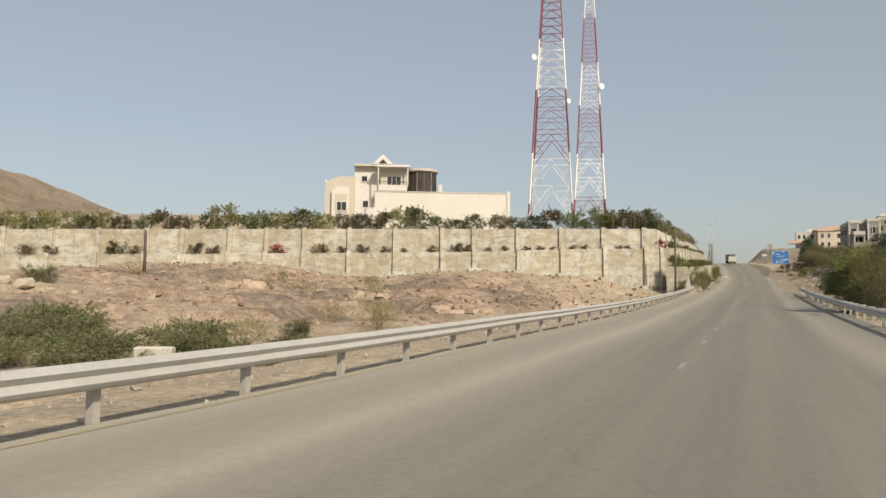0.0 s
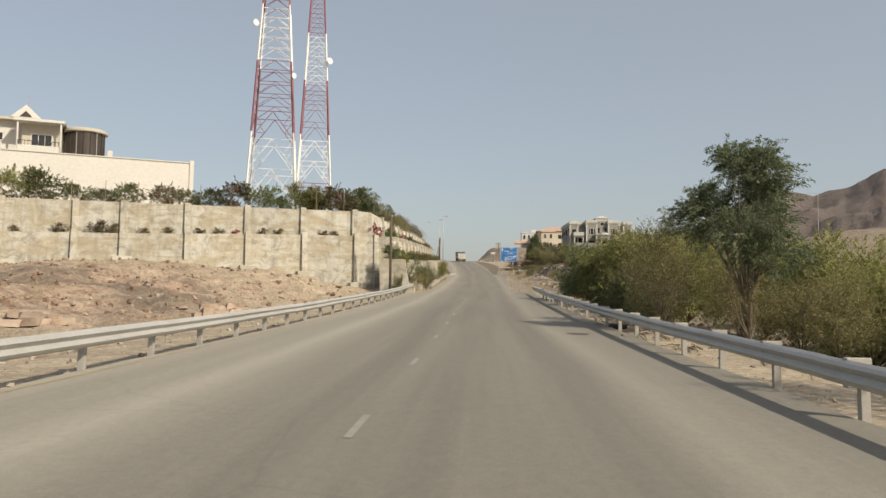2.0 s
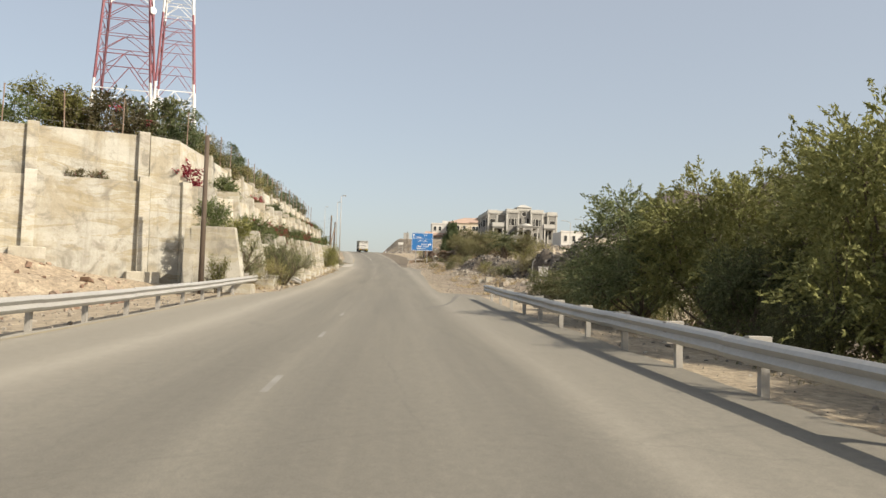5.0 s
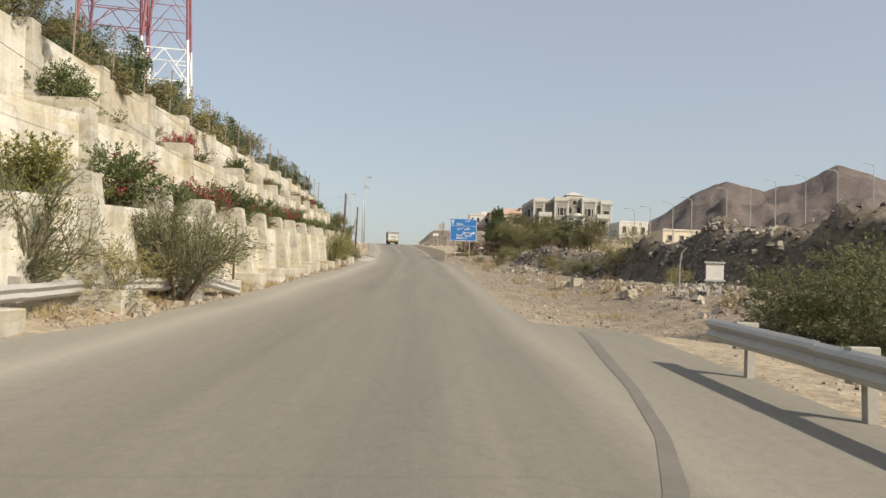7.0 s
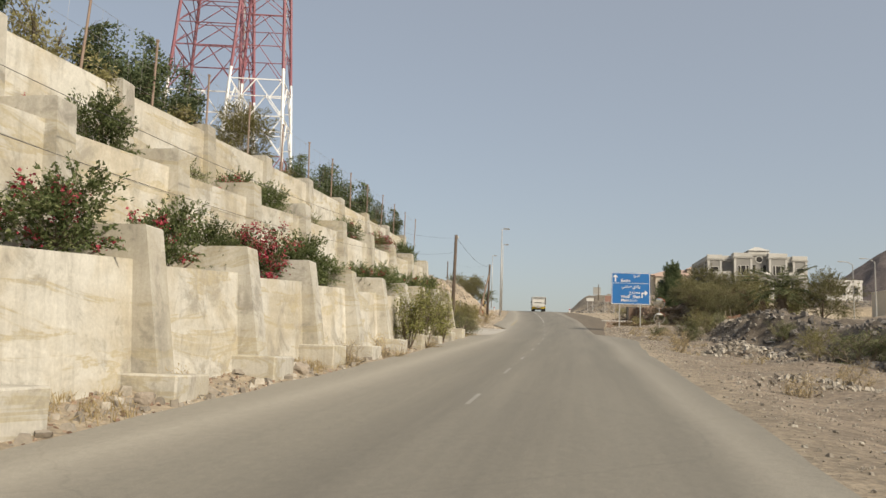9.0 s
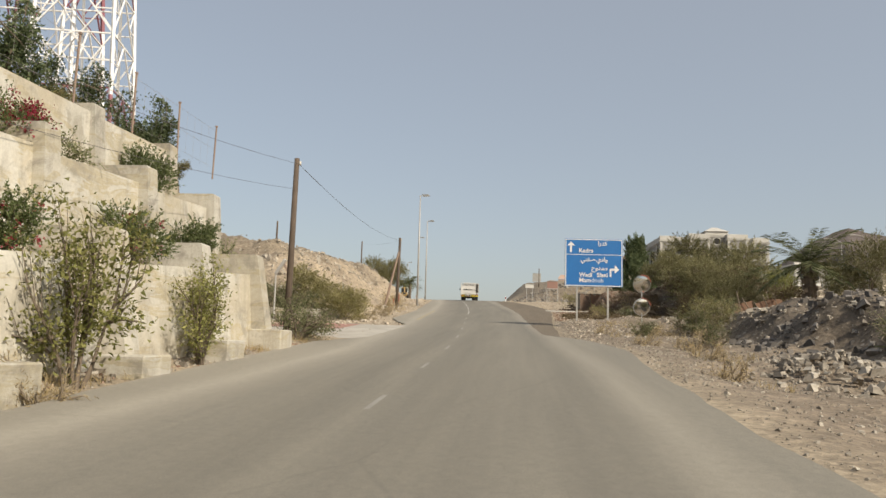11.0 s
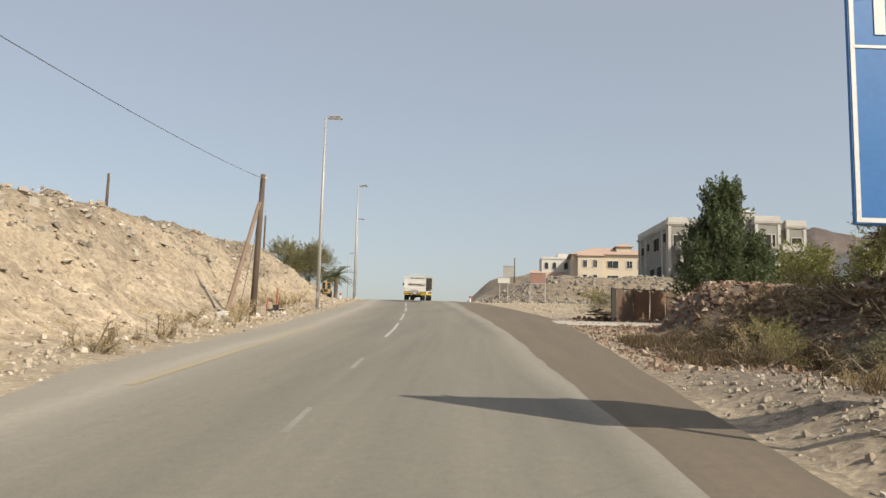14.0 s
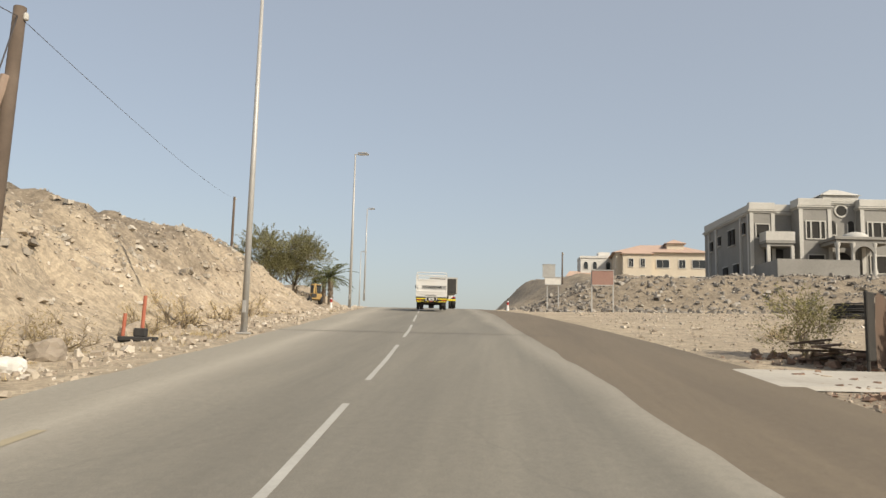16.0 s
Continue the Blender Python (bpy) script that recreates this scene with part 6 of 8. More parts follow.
        for k in range(5):
            part("stripe", Geo().box((s * (0.30 + 0.16 * k), -0.163, 0.55), (0.05, 0.008, 0.07)), M_BLACK, bp)
        tl = part("tail_lamp", Geo().box((s * 0.80, -0.145, 0.635), (0.30, 0.03, 0.07), None, 0.008), M_REDLENS, bp, "red tail lamp")
        part("white_post", Geo().box((s * 0.34, -0.15, 0.68), (0.06, 0.03, 0.24)), M_SIGNWHITE, bp)
    part("number_plate", Geo().box((0, -0.16, 0.70), (0.34, 0.015, 0.16)), M_SIGNWHITE, bp)
    part("plate_bar", Geo().box((0, -0.172, 0.70), (0.24, 0.004, 0.05)), M_DARK, bp)
    part("tow_plate", Geo().box((0, -0.15, 0.56), (0.2, 0.03, 0.06)), M_ORANGE, bp)
    part("axle", Geo().tube([(-0.8, 0.62, 0.36), (0.8, 0.62, 0.36)], 0.06, 8).box((0, 0.62, 0.36), (0.3, 0.3, 0.3), None, 0.08), M_DARK, tk)
    return tk


stake_truck(pose(-5.95, 240.2, float(road_z(241.5)) + 0.02, math.degrees(math.atan(0.078)), 0, 4.6))


def lorry(m):
    lr = thing("lorry", "large dusty tipper lorry further up the road", "truck", m)
    part("tipper_body", Geo().box((0, 2.6, 2.1), (2.45, 5.0, 1.5), None, 0.04), M_POST, lr)
    for k in range(6):
        for s in (-1, 1):
            part("body_rib", Geo().box((s * 1.25, 0.4 + 0.9 * k, 2.1), (0.08, 0.1, 1.5)), M_POST, lr)
    part("tailboard", Geo().box((0, 0.04, 2.05), (2.3, 0.08, 1.3), None, 0.02), M_DARK, lr)
    part("chassis", Geo().box((0, 3.4, 1.0), (0.9, 7.4, 0.3)), M_DARK, lr)
    part("cab", Geo().box((0, 6.4, 1.95), (2.4, 1.7, 2.1), None, 0.12), M_WHITE, lr)
    for y in (0.9, 2.1, 6.2):
        for s in (-1, 1):
            wheel(lr, s * 1.0, y, 0.52, 0.32)
    part("rear_bumper", Geo().box((0, -0.05, 0.75), (2.3, 0.1, 0.16)), M_YELLOW, lr)
    for s in (-1, 1):
        part("tail_lamp", Geo().box((s * 0.95, -0.06, 0.98), (0.3, 0.05, 0.12)), M_REDLENS, lr)
    return lr


lorry(pose(-6.75, 262, float(road_z(264)) + 0.02, math.degrees(math.atan(0.03)), 0, 7))


# ---------------------------------------------------------------- road sign
def words(body, size, x, z, parent, mat, align="LEFT", name="lettering"):
    cu = bpy.data.curves.new("words", "FONT")
    cu.body, cu.size, cu.align_x = body, size, align
    cu.extrude = 0.002
    cu.offset = 0.006 * size / 0.3
    tmp = bpy.data.objects.new("words", cu)
    me = bpy.data.meshes.new_from_object(tmp)
    bpy.data.objects.remove(tmp)
    me.materials.clear()
    me.materials.append(mat)
    return part(name, me, None, parent, m=pose(x, -0.034, z, 90))


def direction_sign(m):
    sg = thing("direction_sign", "blue road direction sign with white border on two steel posts", "road sign", m)
    w, h, z0 = 3.18, 2.66, 1.92
    bd = part("board", Geo().box((w / 2, 0, z0 + h / 2), (w, 0.04, h), None, 0.008), M_BLUE, sg, "blue sign face with white lettering")
    t = 0.045
    fr = Geo().box((w / 2, -0.024, z0 + h - t), (w - 0.04, 0.008, t)).box((w / 2, -0.024, z0 + t), (w - 0.04, 0.008, t)).box((t, -0.024, z0 + h / 2), (t, 0.008, h - 0.10)).box((w - t, -0.024, z0 + h / 2), (t, 0.008, h - 0.10))
    part("border", fr, M_SIGNWHITE, bd)
    part("dividing_line", Geo().box((w / 2, -0.024, z0 + 1.775), (w - 0.1, 0.008, 0.03)), M_SIGNWHITE, bd)
    xz = Matrix(((1, 0, 0, 0), (0, 0, 1, 0), (0, 1, 0, 0), (0, 0, 0, 1)))
    part("arrow", Geo().prism([(0.27, z0 + 1.90), (0.38, z0 + 1.90), (0.38, z0 + 2.28), (0.55, z0 + 2.26), (0.325, z0 + 2.50), (0.10, z0 + 2.26), (0.27, z0 + 2.28)], -0.03, -0.022, xz), M_SIGNWHITE, bd, "white straight-ahead arrow")
    part("arrow", Geo().prism([(2.46, z0 + 0.56), (2.56, z0 + 0.56), (2.56, z0 + 0.90), (2.74, z0 + 0.90), (2.74, z0 + 0.74), (2.99, z0 + 0.97), (2.74, z0 + 1.20), (2.74, z0 + 1.02), (2.50, z0 + 1.02), (2.46, z0 + 0.98)], -0.03, -0.022, xz), M_SIGNWHITE, bd, "white right-turn arrow")
    words("\ufe8d\ufead\ufeaa\ufedb", 0.33, 2.32, z0 + 2.30, bd, M_SIGNWHITE, "RIGHT")
    words("Kadra", 0.33, 0.76, z0 + 1.89, bd, M_SIGNWHITE)
    words("\ufef1\ufea9\ufe8d\ufeed", 0.33, 2.36, z0 + 1.40, bd, M_SIGNWHITE, "RIGHT")
    words("\ufef2\ufee8\ufed4\ufebb", 0.33, 1.68, z0 + 1.40, bd, M_SIGNWHITE, "RIGHT")
    words("\ufea1\ufeed\ufeaa\ufee4\ufee3", 0.33, 2.36, z0 + 0.93, bd, M_SIGNWHITE, "RIGHT")
    words("Wadi", 0.33, 0.78, z0 + 0.54, bd, M_SIGNWHITE)
    words("Sfani", 0.33, 2.36, z0 + 0.54, bd, M_SIGNWHITE, "RIGHT")
    words("Mam", 0.33, 0.78, z0 + 0.24, bd, M_SIGNWHITE)
    words("douh", 0.33, 1.45, z0 + 0.24, bd, M_WORNWHITE, name="worn_lettering")
    for x in (0.72, 2.42):
        g = Geo().box((x, 0.09, 2.1), (0.012, 0.1, 5.0)).box((x - 0.04, 0.045, 2.1), (0.09, 0.01, 5.0)).box((x - 0.04, 0.135, 2.1), (0.09, 0.01, 5.0))
        part("post", g, M_POST, sg, "grey steel post")
    for k in range(4):
        part("rear_rail", Geo().box((w / 2, 0.035, z0 + 0.3 + 0.68 * k), (w - 0.3, 0.03, 0.05)), M_POST, bd)
    return sg


direction_sign(pose(3.27, 174.55, 7.95, 0, 0, 3.0))


def mirror_post(m):
    mp = thing("convex_mirror_post", "steel post with two round convex traffic mirrors", "traffic mirror", m)
    part("post", Geo().tube([(0, 0.06, -0.3), (0, 0.06, 2.55)], 0.03, 10), M_POST, mp)
    mm, n, l, b = M_MIRROR
    for z, tz in ((2.25, -12), (1.13, 14)):
        f = part("mirror_frame", Geo().lathe([(0.40, 0.0), (0.425, 0.0), (0.425, 0.09), (0.40, 0.10), (0.05, 0.14)], 30, pose(0, 0, z, -90 + 15, 0, tz)), M_POST, mp, "round grey mirror frame", 40)
        part("mirror_glass", Geo().lathe([(r, -zz) for r, zz in [(0.02, 0.075), (0.12, 0.07), (0.22, 0.055), (0.32, 0.032), (0.40, 0.006)]][::-1], 30, pose(0, 0, z, -90 + 15, 0, tz)), mm, f, "convex mirror face", 60)
        part("hood", Geo().prism([(0.46 * math.cos(a), 0.46 * math.sin(a)) for a in np.linspace(0.25, 1.7, 14)] + [(0.43 * math.cos(a), 0.43 * math.sin(a)) for a in np.linspace(1.7, 0.25, 14)], -0.05, 0.05, pose(0, 0, z, 90 + 15, 0, tz)), M_ORANGE, f)
    return mp


M_MIRROR = material("mirror_silver", 0.06, 1.0)
M_MIRROR[3].inputs["Base Color"].default_value = (0.78, 0.78, 0.76, 1)
mirror_post(pose(6.68, 169.6, gz(6.68, 169.6) - 0.02, 0, 0, 0))


# ---------------------------------------------------------------- poles, lamps and wires
def lamp_post(m, h=11.95):
    lp = thing("street_lamp", "tall pale steel street lamp with a flat twin head", "street lamp", m, group="street lamps along the road")
    part("base_plate", Geo().box((0, 0, 0.03), (0.4, 0.4, 0.06), None, 0.01), M_LAMPPOST, lp)
    part("pole", Geo().tube([(0, 0, -0.3), (0, 0, h * 0.5), (0, 0, h)], [0.115, 0.09, 0.055], 12), M_LAMPPOST, lp, smooth_angle=0)
    part("service_door", Geo().box((0.0, -0.105, 0.9), (0.12, 0.03, 0.4), None, 0.01), M_LAMPPOST, lp)
    part("arm", Geo().tube([(-0.1, 0, h - 0.02), (1.05, 0, h + 0.05)], 0.03, 8), M_LAMPPOST, lp)
    hd = part("lamp_head", Geo().box((0.62, 0, h - 0.02), (0.85, 0.28, 0.07), None, 0.02), M_LAMPPOST, lp)
    part("lens", Geo().box((0.65, 0, h - 0.062), (0.6, 0.2, 0.02)), M_SIGNWHITE, hd)
    part("upper_head", Geo().box((0.55, 0, h + 0.11), (0.75, 0.2, 0.05), None, 0.015), M_LAMPPOST, lp)
    return lp


lamp1 = lamp_post(pose(-9.88, 214.6, gz(-9.88, 214.6), 0, 0, 0))
for x, y, top in ((-12.85, 248.2, 25.0), (-19.4, 292, 28.6), (-26.5, 328, 27.3)):
    c = copy_thing(lamp1, pose(x, y, top - 11.65, 0, 0, 0))
# lamps along the raised road far to the right
row_lamp = thing("street_lamp", "distant grey street lamp on the raised road", "street lamp", group="lamps on the far raised road")
part("pole", Geo().tube([(0, 0, -6), (0, 0, 7.4)], [0.11, 0.06], 8), M_POST, row_lamp)
part("arm", Geo().tube([(0, 0, 7.3), (-0.6, 0, 7.75), (-1.5, 0, 7.85)], 0.05, 6), M_POST, row_lamp)
part("lamp_head", Geo().box((-1.7, 0, 7.83), (0.7, 0.25, 0.12), None, 0.03), M_POST, row_lamp)
for i, (x, top) in enumerate([(40, 20.8), (43.0, 21.3), (47.3, 22.3), (50.9, 23.3), (57.6, 25.4), (62.2, 26.1), (67.0, 27.3), (72.8, 28.4), (79.0, 29.7), (86, 31.2)]):
    m = pose(x, 230, top - 7.8)
    if i == 0:
        row_lamp.matrix_basis = m
    else:
        copy_thing(row_lamp, m)


def utility_pole(x, y, zb, zt, r=0.11, lean=(0, 0), label="dark brown wooden utility pole"):
    up = thing("utility_pole", label, "utility pole", group="utility poles")
    part("pole", Geo().tube([(x, y, zb), (x + lean[0] * 0.5, y + lean[1] * 0.5, (zb + zt) / 2), (x + lean[0], y + lean[1], zt)], [r * 1.15, r, r * 0.85], 10), M_WOOD, up, smooth_angle=0)
    part("insulator", Geo().lathe([(0.03, 0), (0.05, 0.02), (0.05, 0.1), (0.03, 0.14)], 8, pose(x + lean[0] + 0.12, y + lean[1], zt - 0.25)), M_GREYPALE, up)
    part("bracket", Geo().bar((x + lean[0], y + lean[1], zt - 0.22), (x + lean[0] + 0.16, y + lean[1], zt - 0.22), 0.04), M_RUST, up)
    return up


utility_pole(-8.26, 92.37, gz(-8.26, 92.37) - 0.4, 9.86)
utility_pole(-7.6, 158.3, gz(-7.6, 158.3) - 0.4, 13.05, 0.11, (0.08, 0))
pole4 = utility_pole(-10.15, 201.6, gz(-10.15, 201.6) - 0.3, 16.2, 0.13, (0.12, 0.1), "leaning dark brown wooden utility pole with a timber brace")
part("brace", Geo().tube([(-11.2, 200.9, gz(-11.2, 200.9) - 0.3), (-10.1, 201.6, 14.9)], [0.12, 0.09], 8), M_BRACE, pole4, "sun-bleached leaning timber brace")
part("stay_wire", Geo().tube([(-10.0, 201.6, 16.0), (-9.95, 200.6, 13), (-10.1, 199.2, gz(-10.1, 199.2))], 0.013, 4), M_CABLE, pole4)
utility_pole(-29.7, 227.7, gz(-29.7, 227.7) - 0.3, 21.75, 0.12)
utility_pole(-23.4, 251.5, gz(-23.4, 251.5) - 0.3, 22.5, 0.11)
utility_pole(4.6, 268, gz(4.6, 268) - 0.3, 20.4, 0.08)
utility_pole(-5.9, 107.1, gz(-5.9, 107.1) - 0.2, gz(-5.9, 107.1) + 2.3, 0.035, (0.02, 0), "thin dark wooden stake by the wall")


def wire(a, b, sag, r=0.006):
    a, b = Vector(a), Vector(b)
    pts = [a.lerp(b, k / 20) - Vector((0, 0, sag * 4 * (k / 20) * (1 - k / 20))) for k in range(21)]
    return tagged(part("overhead_wire", Geo().tube(pts, r, 4), M_CABLE), "thin black overhead wire between utility poles", "wire")


wire((-8.2, 92.37, 9.65), (-7.5, 158.3, 12.85), 1.9)
wire((-8.2, 92.37, 8.6), (-7.5, 158.3, 11.9), 1.9)
wire((-7.45, 158.3, 12.85), (-10.0, 201.7, 16.0), 0.6, 0.009)
wire((-10.0, 201.7, 16.0), (-23.3, 251.5, 22.3), 0.35, 0.006)


# ---------------------------------------------------------------- fence on the walls
def fence_post(x, y, z, parent, tip=True):
    h = 1.75
    p = part("post", Geo().tube([(0, 0, -0.1), (0, 0, h)], 0.03, 6).box((0, 0, h + 0.02), (0.07, 0.07, 0.05)), M_BRACE, parent, m=pose(x, y, z, random.uniform(-2, 2), random.uniform(-2, 2)))
    return p


M_WIREMESH = weathered("fence_wire", (0.30, 0.29, 0.27), (0.2, 0.19, 0.18), 0.6, 0.4, 2, 8, 0.3, 0, 0.001)
fence = thing("wire_fence", "rusty wire fence with steel posts on top of the walls", "fence")
fpts = [(*fpt(a, -1.02), float(upper_top(a)) - 0.1) for a in np.arange(105, -0.5, -2.6)]
fpts += [(WALL_L3(y) - 0.12, y, TOP_L3(y) - 0.12) for y in np.arange(98.5, 157, 2.9)]
for x, y, z in fpts:
    fence_post(x, y, z, fence)
mesh_all = Geo()
for (x0, y0, z0), (x1, y1, z1) in zip(fpts, fpts[1:]):
    g = Geo()
    for h in (0.3, 0.95, 1.62):
        g.bar((x0, y0, z0 + h), (x1, y1, z1 + h), 0.005)
    n = 5
    for k in range(1, n):
        f = k / n
        g.bar((x0 + (x1 - x0) * f, y0 + (y1 - y0) * f, z0 + (z1 - z0) * f + 0.2), (x0 + (x1 - x0) * f, y0 + (y1 - y0) * f, z0 + (z1 - z0) * f + 1.64), 0.003)
    mesh_all.add(g.v, g.f)
tagged(part("wire_mesh", mesh_all, M_WIREMESH, fence), "thin rusty fence wires", kind="stuff")


# ---------------------------------------------------------------- buildings
def win(parent, x, y, z, w, h, d=0.25, mat=None, trim=None, name="window", arch=False, bars=0):
    """Opening in a wall that faces -y: a block set in flush, a frame proud of the wall, and bars."""
    if arch:
        poly = [(-w / 2, -h / 2), (w / 2, -h / 2), (w / 2, h / 2 - w / 2)] + [(w / 2 * math.cos(a), h / 2 - w / 2 + w / 2 * math.sin(a)) for a in np.linspace(0.25, math.pi - 0.25, 7)] + [(-w / 2, h / 2 - w / 2)]
    else:
        poly = [(-w / 2, -h / 2), (w / 2, -h / 2), (w / 2, h / 2), (-w / 2, h / 2)]
    m = Matrix(((1, 0, 0, x), (0, 0, 1, y), (0, 1, 0, z), (0, 0, 0, 1)))
    wd = part(name, fix_normals(Geo().prism(poly, -0.02, d, m).mesh(name, mat or M_GLASS)), None, parent)
    if trim:
        t = 0.12
        a_, b_ = w / 2, h / 2
        if arch:
            u = [(-a_ - t, b_ - a_), (-a_ - t, -b_ - t), (a_ + t, -b_ - t), (a_ + t, b_ - a_), (a_, b_ - a_), (a_, -b_), (-a_, -b_), (-a_, b_ - a_)]
            fr = fix_normals(Geo().prism(u, -0.1, 0.02, m).mesh("window_frame", trim))
        else:
            q = [(-a_ - t, -b_ - t), (a_ + t, -b_ - t), (a_ + t, b_ + t), (-a_ - t, b_ + t), (-a_, -b_), (a_, -b_), (a_, b_), (-a_, b_)]
            g = Geo()
            g.v = [m @ Vector((c, d_, e)) for e in (-0.1, 0.02) for c, d_ in q]
            for i in range(4):
                j = (i + 1) % 4
                g.f += [(i, j, 4 + j, 4 + i), (8 + i, 12 + i, 12 + j, 8 + j), (i, 8 + i, 8 + j, j), (4 + i, 4 + j, 12 + j, 12 + i)]
            fr = fix_normals(g.mesh("window_frame", trim))
        part("window_frame", fr, trim, wd)
    for k in range(bars):
        part("glazing_bar", Geo().box((x - w / 2 + w * (k + 1) / (bars + 1), y - 0.04, z), (0.05, 0.06, h)), trim or M_GREYPALE, wd)
    return wd


EYE0 = Vector((0.07, 0.11, 1.72))


def set_back(f):
    """Moves and scales a building away from the first standpoint."""
    return Matrix.Translation(EYE0) @ Matrix.Scale(f, 4) @ Matrix.Translation(-EYE0)


# local x runs to the right along the front, y away from the road, origin at the annex's right end
VF = Matrix(((0.9062, -0.4229, 0, -32.5), (0.4229, 0.9062, 0, 107.9), (0, 0, 1, 0), (0, 0, 0, 1)))
annex = thing("villa_annex", "long low cream annex with a flat roof", "building", VF)
part("wall", Geo().box((-9.5, 4, 13.4), (19.0, 8, 7.2)), M_VILLA, annex)
part("parapet", Geo().box((-9.5, 0.1, 17.04), (19.1, 0.4, 0.10)).box((-0.1, 4, 17.04), (0.4, 8, 0.10)), M_VILLA, annex)
part("corner_post", Geo().box((0.0, 0.1, 13.6), (0.45, 0.45, 7.4)), M_VILLA, annex)
win(annex, -16.0, 0, 13.7, 0.75, 0.65, 0.2, M_GLASS, M_VILLA2)
vm = thing("villa", "cream three-storey villa with a bronze glass stair tower", "house", set_back(1.13) @ VF)
body = part("wall", Geo().box((-18.2, 6, 14.6), (7.4, 10, 12.6)), M_VILLA, vm, "cream painted rendered wall")
part("roof_slab", Geo().box((-18.0, 5.6, 20.75), (7.9, 11, 0.32), None, 0.05), M_VILLA2, vm)
part("roof_pediment", Geo().prism([(-19.4, 20.9), (-16.4, 20.9), (-17.9, 22.3)], 0.0, 5.0, Matrix(((1, 0, 0, 0), (0, 0, 1, 0), (0, 1, 0, 0), (0, 0, 0, 1)))), M_VILLA, vm)
part("pediment_window", Geo().prism([(-18.5, 21.0), (-17.3, 21.0), (-17.9, 21.65)], -0.06, 0.1, Matrix(((1, 0, 0, 0), (0, 0, 1, 0), (0, 1, 0, 0), (0, 0, 0, 1)))), M_TINT, vm)
part("mast", Geo().tube([(-17.9, 2, 22.2), (-17.9, 2, 23.9)], 0.04, 6), M_POST, vm)
part("balcony_recess", Geo().box((-16.3, 0.4, 18.9), (3.8, 0.9, 2.9)), M_VILLA2, vm)
bc = part("balcony", Geo().box((-16.5, -0.7, 17.35), (4.0, 1.5, 0.85), None, 0.04), M_VILLA, vm)
part("railing", Geo().box((-16.5, -1.4, 18.25), (4.0, 0.05, 0.06)).box((-18.45, -0.7, 18.25), (0.05, 1.4, 0.06)).box((-14.55, -0.7, 18.25), (0.05, 1.4, 0.06)), M_DARK, bc)
for k in range(13):
    part("baluster", Geo().box((-18.4 + 0.32 * k, -1.4, 18.0), (0.04, 0.04, 0.5)), M_DARK, bc)
win(vm, -16.3, -0.06, 18.5, 1.9, 1.3, 0.2, M_GLASS, M_VILLA, "balcony_door", False, 2)
for x in (-18.5, -14.4):
    part("balcony_column", Geo().tube([(x, -1.3, 17.7), (x, -1.3, 20.6)], 0.10, 10), M_VILLA, vm)
part("balcony_canopy", Geo().box((-16.5, -0.7, 20.42), (4.8, 1.7, 0.3), None, 0.04), M_VILLA, vm)
win(vm, -20.5, 1.0, 18.9, 0.75, 0.75, 0.2, M_GLASS, M_VILLA)
win(vm, -20.3, 1.0, 15.3, 0.75, 0.9, 0.2, M_GLASS, M_VILLA)
part("stair_tower", Geo().lathe([(2.15, 12), (2.15, 20.25)], 28, pose(-12.3, 3.5, 0)), M_TINT, vm, "bronze tinted curved glazing", 40)
for k in range(9):
    a = math.pi + 0.25 + k * 0.33
    part("mullion", Geo().tube([(-12.3 + 2.17 * math.cos(a), 3.5 + 2.17 * math.sin(a), 14), (-12.3 + 2.17 * math.cos(a), 3.5 + 2.17 * math.sin(a), 20.2)], 0.05, 6), M_POST if k % 3 == 0 else M_DARK, vm)
part("tower_cap", Geo().lathe([(2.25, 20.2), (2.45, 20.3), (2.45, 20.55), (2.2, 20.7)], 28, pose(-12.3, 3.5, 0)), M_VILLA2, vm, "", 40)
part("chimney", Geo().box((-9.6, 3, 17.4), (0.6, 0.8, 2.2), None, 0.04), M_VILLA, vm)
part("side_wing", Geo().prism([(-26.0, 8), (-21.8, 8), (-21.8, 19.1), (-24.0, 19.1), (-25.2, 18.6), (-26.0, 18.0)], 0.3, 9, Matrix(((1, 0, 0, 0), (0, 0, 1, 0), (0, 1, 0, 0), (0, 0, 0, 1)))), M_VILLA2, vm, "sand-coloured side wing")
part("wing_front", Geo().prism([(-25.0, 8), (-22.6, 8), (-22.6, 17.6), (-24.2, 17.6), (-25.0, 17.0)], -0.2, 0.4, Matrix(((1, 0, 0, 0), (0, 0, 1, 0), (0, 1, 0, 0), (0, 0, 0, 1)))), M_VILLA, vm)
win(vm, -23.7, -0.22, 15.4, 1.75, 2.3, 0.3, M_VILLA2, None, "loggia")
win(vm, -23.6, -0.26, 14.8, 1.3, 1.2, 0.2, M_GLASS, M_VILLA, "loggia_window", False, 1)
part("corner_lamp", Geo().lathe([(0.06, 18.1), (0.14, 18.3), (0.10, 18.55), (0.02, 18.7)], 10, pose(-25.9, 0.5, 0)), M_SIGNWHITE, vm)


